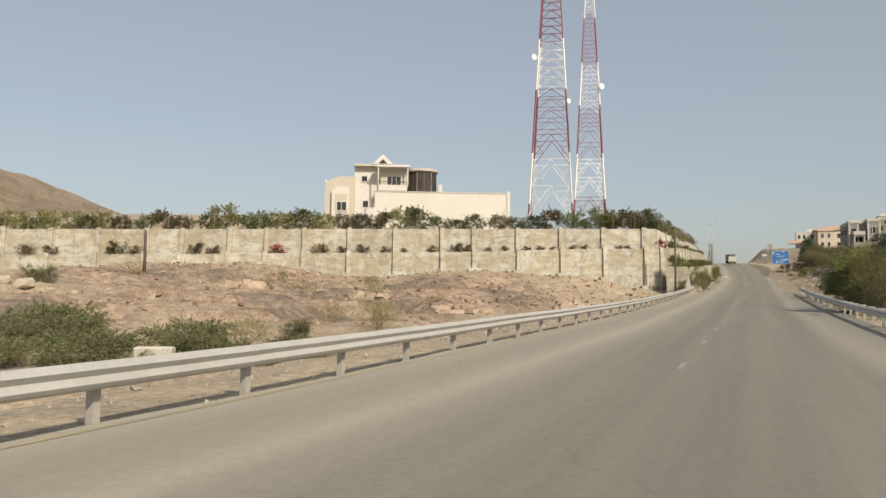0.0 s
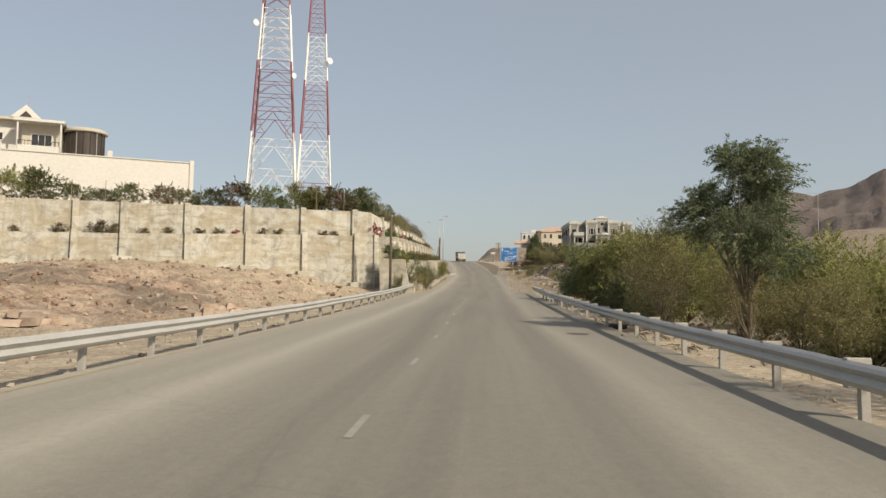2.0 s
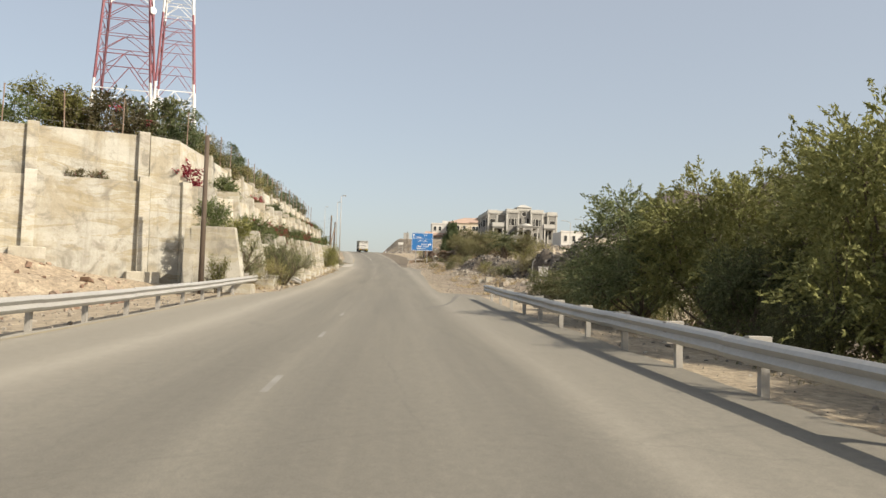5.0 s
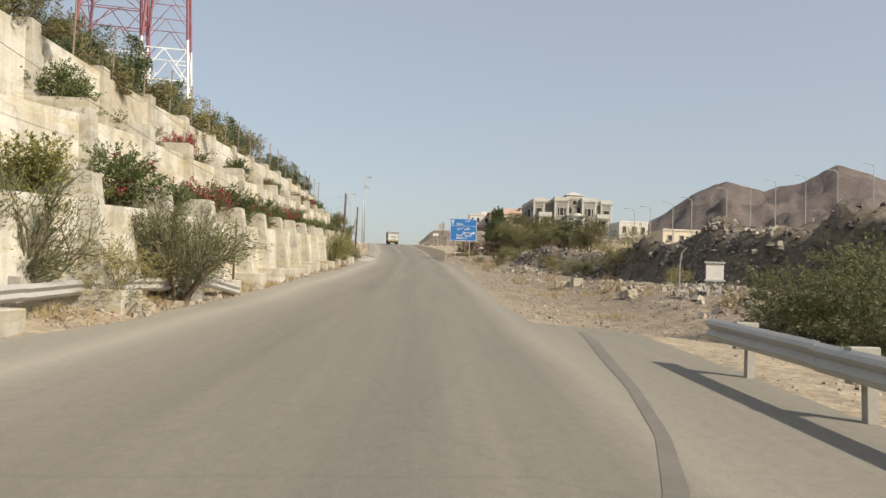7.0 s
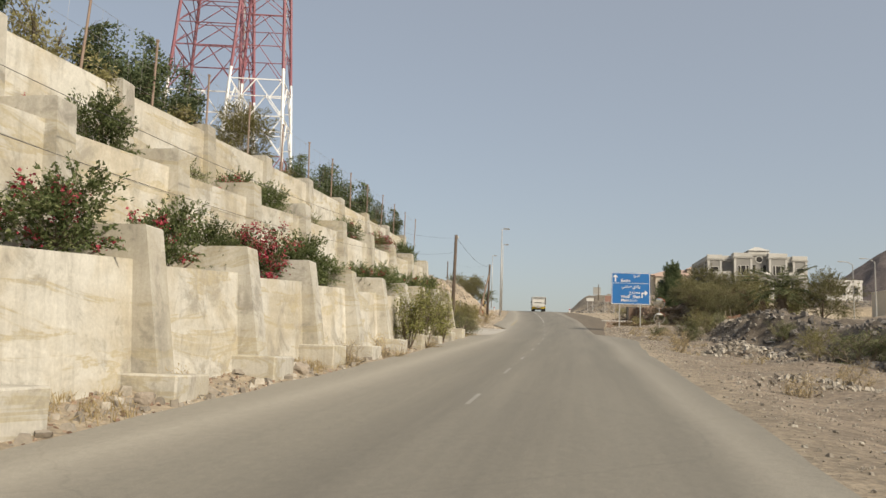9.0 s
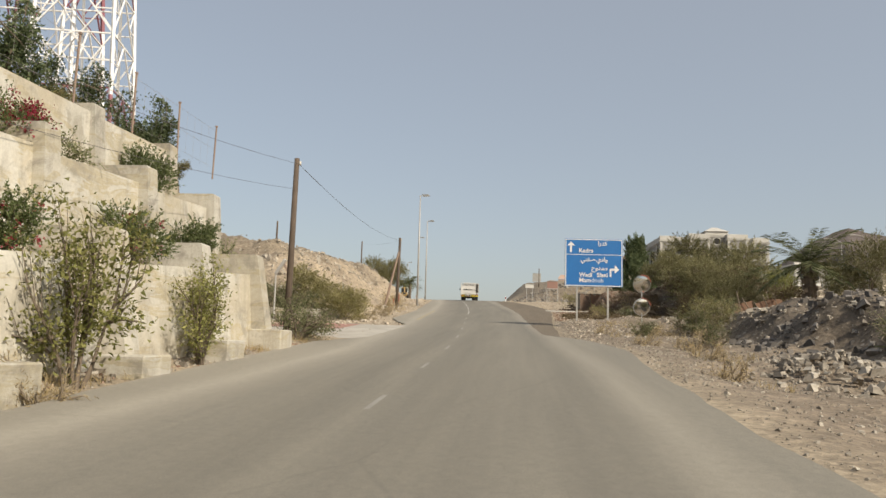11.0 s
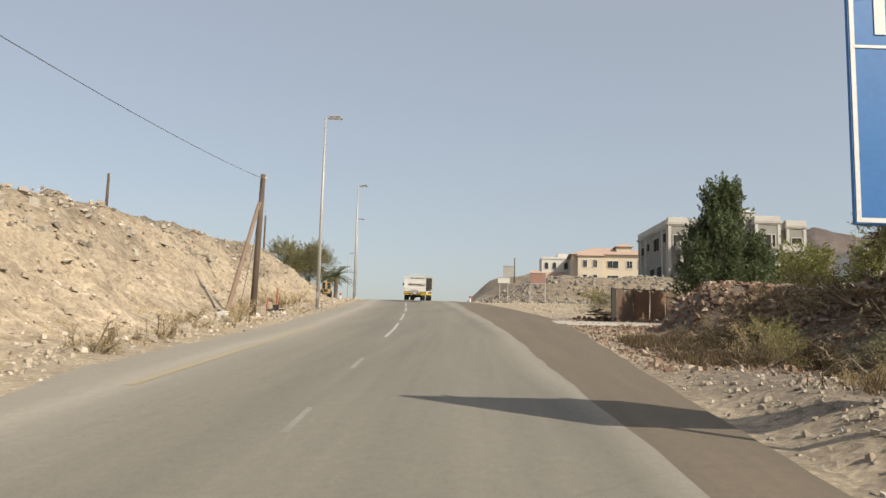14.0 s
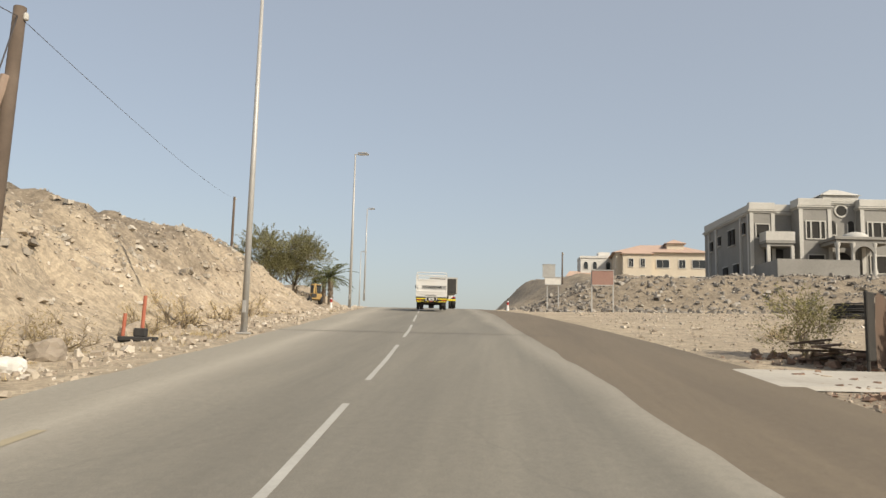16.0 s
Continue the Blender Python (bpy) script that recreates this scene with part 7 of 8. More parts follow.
# unfinished grey villa; local x to the right, y away, origin at its front left corner
def grey_villa(m):
    gv_ = thing("unfinished_villa", "large unfinished grey concrete villa with cornices and a portico", "house", m)
    zb, zt = -3.0, 7.9
    part("wall", Geo().box((10.4, 9, (zb + zt) / 2), (20.4, 17.6, zt - zb)), M_GREY, gv_, "bare grey rendered wall")

    def bay(x0, x1, out, top, name="bay"):
        b = part(name, Geo().box(((x0 + x1) / 2, -out / 2 + 0.1, (zb + top) / 2), (x1 - x0, out + 0.2, top - zb)), M_GREY, gv_)
        part("cornice", Geo().box(((x0 + x1) / 2, -out / 2, top - 0.9), (x1 - x0 + 0.5, out + 0.5, 0.16)).box(((x0 + x1) / 2, -out / 2, top - 1.08), (x1 - x0 + 0.25, out + 0.25, 0.18)), M_GREYPALE, b)
        part("parapet", Geo().box(((x0 + x1) / 2, -out / 2 + 0.1, top - 0.32), (x1 - x0 + 0.1, out + 0.3, 0.85), None, 0.03), M_GREYPALE, b)
        for x in (x0 + 0.22, x1 - 0.22):
            part("corner_pilaster", Geo().box((x, -out - 0.03, (zb + top) / 2 - 0.6), (0.44, 0.14, top - zb - 1.2)), M_GREYPALE, b)
        return b
    bay(0.0, 3.0, 0.35, 8.0)
    bay(5.2, 9.0, 2.0, 8.3)
    bay(12.4, 16.2, 2.0, 8.3)
    bay(17.8, 20.8, 0.35, 8.0)
    mid = bay(8.6, 12.8, 0.9, 9.0, "central_block")
    part("roof_pyramid", Geo().add([(8.3, -1.2, 9.05), (13.1, -1.2, 9.05), (13.1, 3.6, 9.05), (8.3, 3.6, 9.05), (10.2, 0.7, 10.05), (11.2, 0.7, 10.05), (11.2, 1.7, 10.05), (10.2, 1.7, 10.05)],
                                   [(0, 1, 5, 4), (1, 2, 6, 5), (2, 3, 7, 6), (3, 0, 4, 7), (4, 5, 6, 7), (3, 2, 1, 0)]), M_GREYPALE, gv_)
    part("main_cornice", Geo().box((10.4, 9, 6.95), (20.9, 18.1, 0.18)).box((10.4, 9, 6.78), (20.65, 17.85, 0.18)), M_GREYPALE, gv_)
    part("main_parapet", Geo().box((10.4, 0.3, 7.6), (20.5, 0.3, 0.8)).box((0.3, 9, 7.6), (0.3, 17.6, 0.8)), M_GREYPALE, gv_)
    part("round_window", Geo().lathe([(0.62, 0.3), (0.62, 0.718)], 24, pose(10.7, -0.3, 7.15, 90)), M_ROOMSHADE, mid)
    part("round_window_ring", Geo().lathe([(0.6, -0.02), (0.82, -0.02), (0.82, 0.08), (0.64, 0.08)], 24, pose(10.7, -0.93, 7.15, 90)), M_GREYPALE, mid, "", 40)
    for x in (9.6, 11.8):
        win(gv_, x, -0.93, 5.1, 0.75, 1.7, 0.3, M_ROOMSHADE, M_GREYPALE, "arched_window", True)
    for c in (7.1, 14.3):
        for dx, w in ((-0.85, 0.42), (0, 0.9), (0.85, 0.42)):
            win(gv_, c + dx, -2.03, 4.6, w, 2.0, 0.3, M_ROOMSHADE, M_GREYPALE)
    for c in (1.5, 19.3):
        win(gv_, c, -0.40, 4.6, 1.5, 1.6, 0.3, M_ROOMSHADE, M_GREYPALE)
    # porches beside the corner
    for x0 in (1.2, 16.4):
        pr = part("porch", Geo().box((x0 + 1.6, -1.2, 3.05), (3.4, 2.6, 0.35)).box((x0 + 1.6, -1.2, 2.7), (3.1, 2.3, 0.3)), M_GREY, gv_)
        part("porch_parapet", Geo().box((x0 + 1.6, -2.4, 3.75), (3.4, 0.2, 1.05)).box((x0, -1.2, 3.75), (0.2, 2.4, 1.05)), M_GREYPALE, pr)
        for x in (x0 + 0.2, x0 + 3.0):
            part("porch_column", Geo().box((x, -2.3, 0.6), (0.36, 0.36, 4.0)), M_GREYPALE, pr)
        win(gv_, x0 + 1.6, -0.38, 1.2, 2.2, 2.4, 0.3, M_ROOMSHADE, None, "doorway")
    # domed portico with arches
    pt = part("portico_roof", Geo().box((10.7, -4.0, 3.1), (6.6, 4.4, 0.35), None, 0.04).box((10.7, -4.0, 2.75), (6.2, 4.0, 0.4)), M_GREY, gv_)
    part("portico_dome", Geo().lathe([(1.5, 3.27)] + [(1.5 * math.cos(a), 3.27 + 0.85 * math.sin(a)) for a in np.linspace(0.1, 1.5, 8)], 24, pose(10.7, -4.0, 0)), M_GREYPALE, pt, "", 60)
    for x in (7.8, 9.5, 11.9, 13.6):
        part("portico_column", Geo().lathe([(0.30, -3), (0.30, -0.6), (0.22, -0.4), (0.20, 2.0), (0.32, 2.3), (0.32, 2.6)], 14, pose(x, -5.8, 0)), M_GREYPALE, pt, "", 40)
    arch = [(-1.1, 0.6)] + [(1.1 * math.cos(a), 1.1 + 1.1 * math.sin(a)) for a in np.linspace(math.pi, 0, 12)] + [(1.1, 0.6), (1.25, 0.6), (1.25, 2.6), (-1.25, 2.6), (-1.25, 0.6)]
    part("portico_arch", fix_normals(Geo().prism(arch, -0.2, 0.2, Matrix(((1, 0, 0, 10.7), (0, 0, 1, -5.8), (0, 1, 0, 0), (0, 0, 0, 1)))).mesh("portico_arch", M_GREY)), None, pt)
    win(gv_, 10.7, -0.92, 0.6, 2.0, 3.0, 0.3, M_ROOMSHADE, M_GREYPALE, "doorway", True)
    for c in (7.1, 14.3):
        win(gv_, c, -2.03, 0.6, 1.8, 2.0, 0.3, M_ROOMSHADE, M_GREYPALE)
    # left side, seen from the road
    side = Matrix(((0, 1, 0, 0.18), (-1, 0, 0, 0), (0, 0, 1, 0), (0, 0, 0, 1)))
    for y0, y1 in ((0.3, 3.0), (12.5, 15.5)):
        part("side_pilaster", Geo().box((0.1, y0, 2.0), (0.25, 0.4, 9.4)), M_GREYPALE, gv_)
        part("side_pilaster", Geo().box((0.1, y1, 2.0), (0.25, 0.4, 9.4)), M_GREYPALE, gv_)
    for y, z, w, h in ((2.0, 5.2, 0.8, 1.4), (5.8, 4.7, 0.8, 2.0), (7.2, 4.7, 0.8, 2.0), (11.2, 4.9, 0.8, 1.2), (14.6, 4.6, 0.9, 1.3), (5.0, 0.3, 1.6, 1.6), (9.0, 0.3, 1.6, 1.6)):
        o = part("window", Geo().box((0.12, y, z), (0.2, w, h)), M_ROOMSHADE, gv_)
        part("window_sill", Geo().box((0.12, y, z - h / 2 - 0.06), (0.3, w + 0.2, 0.12)), M_GREYPALE, o)
        part("lintel", Geo().box((0.12, y, z + h / 2 + 0.06), (0.3, w + 0.2, 0.12)), M_GREYPALE, o)
    part("compound_wall", Geo().box((4.8, -7.5, -1.1), (9.0, 0.25, 3.0)).box((0.6, -1.0, -1.1), (0.25, 13.0, 3.0)), M_GREY, gv_)
    return gv_


grey_villa(pose(28.3, 286.0, 21.0, 0, 0, 3.0))


def yellow_villa(m):
    h = thing("yellow_villa", "yellow villa with terracotta tiled hip roofs, paled for haze", "house", m)
    part("wall", Geo().box((10, 6, 0.5), (19.5, 12, 9)), M_YHOUSE, h)
    part("front_bay", Geo().box((4.5, -0.8, 0.4), (6, 2.0, 8.2)), M_YHOUSE, h)

    def hip(x0, x1, y0, y1, z, rise, name="roof"):
        cx0, cx1, cy = x0 + (y1 - y0) / 2, x1 - (y1 - y0) / 2, (y0 + y1) / 2
        if cx1 < cx0:
            cx0 = cx1 = (x0 + x1) / 2
        return part(name, Geo().add([(x0, y0, z), (x1, y0, z), (x1, y1, z), (x0, y1, z), (cx0, cy, z + rise), (cx1 + 0.01, cy, z + rise)], [(0, 1, 5, 4), (2, 3, 4, 5), (1, 2, 5), (3, 0, 4), (3, 2, 1, 0)]), M_TILE, h)
    hip(-0.6, 20.4, -0.6, 12.6, 5.0, 2.4)
    hip(1.0, 8.0, -2.2, 4, 4.5, 1.8)
    part("belvedere", Geo().box((13.0, 4, 6.6), (3.6, 3.6, 1.4)), M_YHOUSE, h)
    hip(10.7, 15.3, 1.7, 6.3, 7.3, 1.1)
    for x, w in ((3.2, 0.9), (5.6, 0.9), (10, 2.6), (14, 1.3), (17.5, 2.8)):
        win(h, x, -0.02 if x > 8 else -1.82, 2.6, w, 1.7, 0.2, M_GLASS, M_VILLA, "window", False, 1)
        win(h, x, -0.02 if x > 8 else -1.82, -0.9, w, 1.6, 0.2, M_GLASS, M_VILLA)
    return h


yellow_villa(pose(22.8, 360, 27.3, 0, 0, -3))
wh = thing("white_house", "small white house with a flat roof", "house", pose(16.6, 371, 27.3, 0, 0, 0))
part("wall", Geo().box((4, 4, 1), (8, 8, 8.4)), M_HOUSEWHITE, wh)
part("parapet", Geo().box((4, 0, 5.25), (8.4, 0.3, 0.5)).box((0.1, 4, 5.25), (0.3, 8, 0.5)), M_HOUSEWHITE, wh)
part("roof_room", Geo().box((5.6, 4, 6.0), (2.6, 3, 1.4)), M_HOUSEWHITE, wh)
for x in (1.2, 3.2, 6.2):
    win(wh, x, -0.02, 3.3, 0.9, 1.7, 0.2, M_GLASS, M_GREYPALE, "arched_window", True)
part("porch_roof", Geo().add([(-3.5, -1.5, 0.6), (6.5, -1.5, 0.6), (5.5, 0.5, 2.0), (-2.5, 0.5, 2.0)], [(0, 1, 2, 3)]).box((1.5, -0.5, 0.2), (9.4, 1.6, 0.5)), M_TILE, wh)
# far low houses on the right
fh = thing("far_house", "far low cream house behind the bank", "house", pose(47.3, 236, gz(47.5, 236) - 0.9, 0, 0, 8))
part("wall", Geo().box((4, 3, 2.6), (8, 6, 5.6)), M_YHOUSE, fh)
part("parapet", Geo().box((4, 0, 5.5), (8.3, 0.3, 0.4)), M_VILLA2, fh)
for x in (1.5, 4, 6.5):
    win(fh, x, -0.02, 3.8, 0.8, 1.2, 0.2, M_GLASS, M_VILLA2)
fw = thing("compound_wall", "far pale compound wall with square pillars", "wall", pose(31, 240, gz(31, 240) - 0.5, 0, 0, 0))
part("wall", Geo().box((5, 0, 1.0), (10, 0.25, 2.0)), M_YHOUSE, fw)
for k in range(5):
    part("pillar", Geo().box((2.5 * k, 0, 1.3), (0.5, 0.5, 2.8), None, 0.03), M_YHOUSE, fw)
FG_Z = 17.4
fg = thing("far_house", "pale house behind the palm trees", "house", pose(44.3, 259, FG_Z, 0, 0, 10))
part("wall", Geo().box((3.5, 3, 1.8), (7, 6, 3.6)), M_HOUSEWHITE, fg)
part("parapet", Geo().box((3.5, 0, 3.7), (7.2, 0.25, 0.4)), M_HOUSEWHITE, fg)
for x in (1.2, 3.5, 5.8):
    win(fg, x, -0.02, 1.9, 0.8, 1.4, 0.2, M_GLASS, M_GREYPALE)


# ---------------------------------------------------------------- mountains
def ridge(name, label, eye, az, el, dist, depth, mat, seed, base=0.0):
    A = np.arange(az[0], az[-1], 0.2)
    E = np.interp(A, az, el)
    rows_ = 18
    g = Geo()
    for i in range(rows_):
        f = i / (rows_ - 1)
        d = dist + depth * f
        for a, e in zip(A, E):
            x, y = eye[0] + d * math.sin(radians(a)), eye[1] + d * math.cos(radians(a))
            top = (dist + depth) * math.tan(radians(e)) + eye[2]
            nn = float(vnoise(x, y, dist * 0.09, seed)) * 0.5 + float(vnoise(x, y, dist * 0.03, seed + 1)) * 0.3 + float(vnoise(x, y, dist * 0.01, seed + 2)) * 0.15
            h = base - 6 + (top - base + 6) * (f ** 0.85) + (1 - f) * f * 3.0 * nn * (top - base) * 0.22 + f * nn * (top - base) * 0.05
            g.v.append((x, y, h))
    n = len(A)
    for i in range(rows_ - 1):
        for k in range(n - 1):
            g.f.append((i * n + k, i * n + k + 1, (i + 1) * n + k + 1, (i + 1) * n + k))
    return tagged(part(name, g, mat, smooth_angle=0), label, "mountain", kind="structure")


def rock_material(name, a, b, scale):
    mat, n, l, bs = material(name, 0.95)
    pos = position(n, l)
    f = noise_node(n, l, scale, 9, 0.7, pos, 0.6)
    l.new(ramp(n, l, f, [(0.3, a), (0.7, b)]), bs.inputs["Base Color"])
    bump(n, l, bs, f, 0.9, 6.0)
    return mat


M_MOUNTAIN = rock_material("brown_mountain_rock", (0.085, 0.068, 0.062), (0.155, 0.125, 0.112), 0.03)
M_TANHILL = rock_material("tan_hill_rock", (0.21, 0.16, 0.112), (0.33, 0.265, 0.19), 0.09)
E_ = (0.35, 87.8, 4.1)
ridge("backdrop_mountain", "bare brown rocky mountains on the horizon", E_, [8, 12, 14, 17.1, 18.9, 21.1, 23.6, 26, 28, 29.8, 33, 36, 40, 43, 45.5, 48, 50, 53, 62, 75], [1.0, 3.0, 4.4, 6.0, 7.3, 8.4, 7.6, 8.2, 9.0, 8.4, 6.8, 5.2, 3.8, 3.9, 3.7, 4.8, 4.6, 3.8, 3.5, 3.0], 750, 260, M_MOUNTAIN, 11, 10)
ridge("backdrop_hill", "bare tan rocky hill behind the terraces", (0.07, 0.1, 1.7), [-75, -66, -58, -51, -49.4, -47.7, -44.2, -40, -34], [5.5, 7.6, 8.3, 8.05, 7.75, 7.2, 5.75, 4.0, 2.5], 210, 90, M_TANHILL, 21, 12)


# ---------------------------------------------------------------- stones and grass
def rock_shapes(seed, n=8):
    rng = np.random.default_rng(seed)
    V = np.array([(x, y, z) for x in (-.5, .5) for y in (-.5, .5) for z in (-.5, .5)])
    Q = [(0, 1, 3, 2), (4, 6, 7, 5), (0, 4, 5, 1), (2, 3, 7, 6), (0, 2, 6, 4), (1, 5, 7, 3)]
    Fc = np.array([t for a, b, c, d in Q for t in ((a, b, c), (a, c, d))])
    out = []
    for _ in range(n):
        W = V * rng.uniform(0.45, 1.1, (8, 3)) * rng.uniform(0.6, 1.15, 3)
        W[:, 2] *= 0.7
        W[V[:, 2] > 0, :2] *= rng.uniform(0.45, 0.95)
        out.append(W)
    return out, Fc


ROCKS, ROCK_F = rock_shapes(5, 14)


def scatter(name, label, xy, size, mat, seed, sink=0.12, lift=None):
    """Stones of many shapes strewn over the ground, as one mesh."""
    rng = np.random.default_rng(seed)
    off = np.maximum(left_x(xy[:, 1]) - xy[:, 0], xy[:, 0] - np.maximum(right_x(xy[:, 1]), strip_x(xy[:, 1]))) > 0.12 + 0.4 * size
    xy, size = xy[off], size[off]
    lift = None if lift is None else lift[off]
    n = len(xy)
    k = rng.integers(0, len(ROCKS), n)
    base = np.stack(ROCKS)[k]
    a, t = rng.uniform(0, 2 * math.pi, n), rng.normal(0, 0.35, n)
    ca, sa, ct, st = np.cos(a), np.sin(a), np.cos(t), np.sin(t)
    x, y, z = base[..., 0], base[..., 1], base[..., 2]
    y, z = y * ct[:, None] - z * st[:, None], y * st[:, None] + z * ct[:, None]
    x, y = x * ca[:, None] - y * sa[:, None], x * sa[:, None] + y * ca[:, None]
    s = size[:, None]
    gzv = ground_z(xy[:, 0], xy[:, 1]) if lift is None else lift
    P = np.stack([x * s + xy[:, :1], y * s + xy[:, 1:], z * s + (gzv + size * (0.28 - sink))[:, None]], -1).reshape(-1, 3)
    nv = base.shape[1]
    Fv = (ROCK_F[None] + (np.arange(n) * nv)[:, None, None]).reshape(-1, 3)
    me = bpy.data.meshes.new(name)
    me.vertices.add(len(P))
    me.vertices.foreach_set("co", P.ravel())
    me.loops.add(Fv.size)
    me.loops.foreach_set("vertex_index", Fv.ravel())
    me.polygons.add(len(Fv))
    me.polygons.foreach_set("loop_start", np.arange(len(Fv)) * 3)
    me.polygons.foreach_set("use_smooth", np.zeros(len(Fv), bool))
    me.update(calc_edges=True)
    me.materials.append(mat)
    return tagged(new(name, me), label, "stones", kind="stuff")


def sizes(rng, n, lo, hi, p=2.4):
    return lo * (hi / lo) ** (rng.uniform(0, 1, n) ** p)


rg = np.random.default_rng(17)


def strip_points(n, y0, y1, d0, d1, side, p=1.0):
    """Points at d0..d1 metres from the road's edge."""
    y = rg.uniform(y0, y1, n)
    d = d0 + (d1 - d0) * rg.uniform(0, 1, n) ** p
    x = np.maximum(right_x(y), strip_x(y)) + d if side > 0 else left_x(y) - d
    return np.stack([x, y], 1)


q = strip_points(2600, 95, 157, 0.15, 1.7, -1, 1.0)
scatter("verge_stones", "small pale stones along the foot of the wall", q, sizes(rg, len(q), 0.04, 0.30), M_STONES, 1)
q = strip_points(5200, 95, 157, 0.1, 1.9, -1, 0.9)
scatter("verge_rubble", "fine reddish-brown rubble and dirt along the foot of the wall", q, sizes(rg, len(q), 0.025, 0.12, 2.4), M_STONES_RED, 30)
q = strip_points(13000, 98, 172, 0.2, 8.5, 1, 0.9)
scatter("verge_gravel", "loose grey-brown gravel and stones on the verge", q, sizes(rg, len(q), 0.025, 0.12, 3.2), M_STONES, 2)
q = strip_points(13000, 148, 207, 0.2, 10, 1, 1.1)
scatter("verge_gravel", "loose gravel and stones beside the road sign", q, sizes(rg, len(q), 0.025, 0.11, 3.0), M_STONES, 3)
q = np.stack([rg.normal(13.2, 2.6, 3600), rg.uniform(101, 131, 3600)], 1)
q = q[(q[:, 0] > 7.6) & (q[:, 0] < 19)]
scatter("bank_rubble", "pale grey broken stones strewn below the dug bank", q, sizes(rg, len(q), 0.09, 0.42, 2.2), M_STONES, 18)
y = rg.uniform(103, 165, 3600)
q = np.stack([np.interp(y, [100, 112, 150, 165], [18.5, 16.0, 12.2, 9.8]) + np.abs(rg.normal(0, 3.4, 3600)) - 1.6, y], 1)
scatter("bank_rubble", "dark grey broken rock on the dug bank, shade put into its colour", q, sizes(rg, len(q), 0.08, 0.55, 2.6), M_STONES_DARK, 4)
q = np.stack([rg.uniform(6.2, 15.5, 6500), rg.uniform(187, 203, 6500)], 1)
q = q[q[:, 0] > 6.2 + 0.35 * np.maximum(192 - q[:, 1], 0)]
scatter("heap_rubble", "reddish-brown rubble heaped beside the road", q, sizes(rg, len(q), 0.07, 0.36), M_STONES_RED, 5)
q = np.stack([rg.normal(8.2, 1.5, 3200), rg.normal(190.2, 3.6, 3200)], 1)
q = q[(q[:, 0] > 5.3) & (q[:, 1] < 196)]
scatter("heap_rubble", "loose brown rubble spilling down from the heap", q, sizes(rg, len(q), 0.06, 0.30), M_STONES_RED, 16)
q = strip_points(4200, 183, 206, 0.15, 4.5, 1, 0.9)
scatter("verge_rubble", "small reddish rubble along the edge of the new asphalt", q, sizes(rg, len(q), 0.035, 0.22, 2.6), M_STONES_RED, 28)
q = np.stack([rg.uniform(3.2, 11.5, 6000), rg.normal(172, 5.5, 6000)], 1)
scatter("verge_rubble", "pale broken stones heaped round the sign posts", q, sizes(rg, len(q), 0.02, 0.17, 3.0), M_STONES_CREAM, 29)
q = np.concatenate([np.stack([rg.normal(13.0, 3.0, 1500), rg.normal(172, 7, 1500)], 1)])
q = q[q[:, 0] > 7.5]
scatter("heap_rubble", "grey rubble heaped under the thorn trees", q, sizes(rg, len(q), 0.08, 0.36), M_STONES, 6)
q = strip_points(7000, 172, 262, 1.0, 11, -1, 1.2)
scatter("hill_rubble", "cream limestone rubble on the cut hillside", q, sizes(rg, len(q), 0.06, 0.36, 2.8), M_STONES_CREAM, 7)
q = strip_points(8000, 172, 262, 6.5, 34, -1, 1.3)
scatter("hill_rubble", "grey-brown broken rock on the hilltop", q, sizes(rg, len(q), 0.08, 0.5, 2.6), M_STONES, 19)
q = strip_points(3000, 160, 262, 0.1, 3.2, -1, 1.0)
scatter("verge_stones", "small cream stones at the foot of the hill", q, sizes(rg, len(q), 0.03, 0.22, 3.0), M_STONES_CREAM, 8)
n = 8500
t_ = rg.uniform(0, 1, n) ** 0.8
a_ = rg.uniform(-3, 86, n)
b_ = 0.6 + 46 * (1 - t_)
q = np.stack([WALL_A[0] + WALL_U[0] * a_ + OUT[0] * b_, WALL_A[1] + WALL_U[1] * a_ + OUT[1] * b_], 1)
q = q[(left_x(q[:, 1]) - q[:, 0] > 3.0) & (q[:, 1] < 94)]
scatter("slope_rubble", "reddish rocks scattered over the slope below the walls", q, sizes(rg, len(q), 0.07, 0.55, 3.2), M_STONES_RED, 9)
y = rg.uniform(249, 264, 4600)
q = np.stack([rg.uniform(-2, 62, 4600), y - 0.06 * 20], 1)
q = q[q[:, 0] - np.maximum(right_x(q[:, 1]), strip_x(q[:, 1])) > 3.0]
scatter("embankment_stones", "dark stones of the embankment below the houses", q, sizes(rg, len(q), 0.14, 0.60, 2.2), M_STONES_GREY, 10)
q = np.stack([rg.normal(7.2, 0.9, 300), rg.normal(131, 1.5, 300)], 1)
scatter("rubble_pile", "small pile of pale broken concrete and rock", q, sizes(rg, len(q), 0.06, 0.24, 2.0), M_STONES, 11, lift=ground_z(q[:, 0], q[:, 1]) + 0.25 * np.exp(-((q[:, 0] - 7.2) / 1.0) ** 2 - ((q[:, 1] - 131) / 1.6) ** 2))
q = strip_points(1100, -10, 95, 0.3, 3.0, 1, 1.0)
scatter("verge_stones", "small stones on the sandy verge", q, sizes(rg, len(q), 0.03, 0.14, 3), M_STONES, 12)
q = strip_points(1500, -10, 95, 0.2, 3.4, -1, 1.0)
scatter("verge_stones", "small stones below the guard rail", q, sizes(rg, len(q), 0.03, 0.18, 3), M_STONES, 13)
q = np.stack([rg.uniform(3.5, 24, 2600), rg.uniform(208, 249, 2600)], 1)
scatter("yard_gravel", "pale gravel on the bare ground by the side road", q, sizes(rg, len(q), 0.05, 0.26, 3), M_STONES_CREAM, 14)


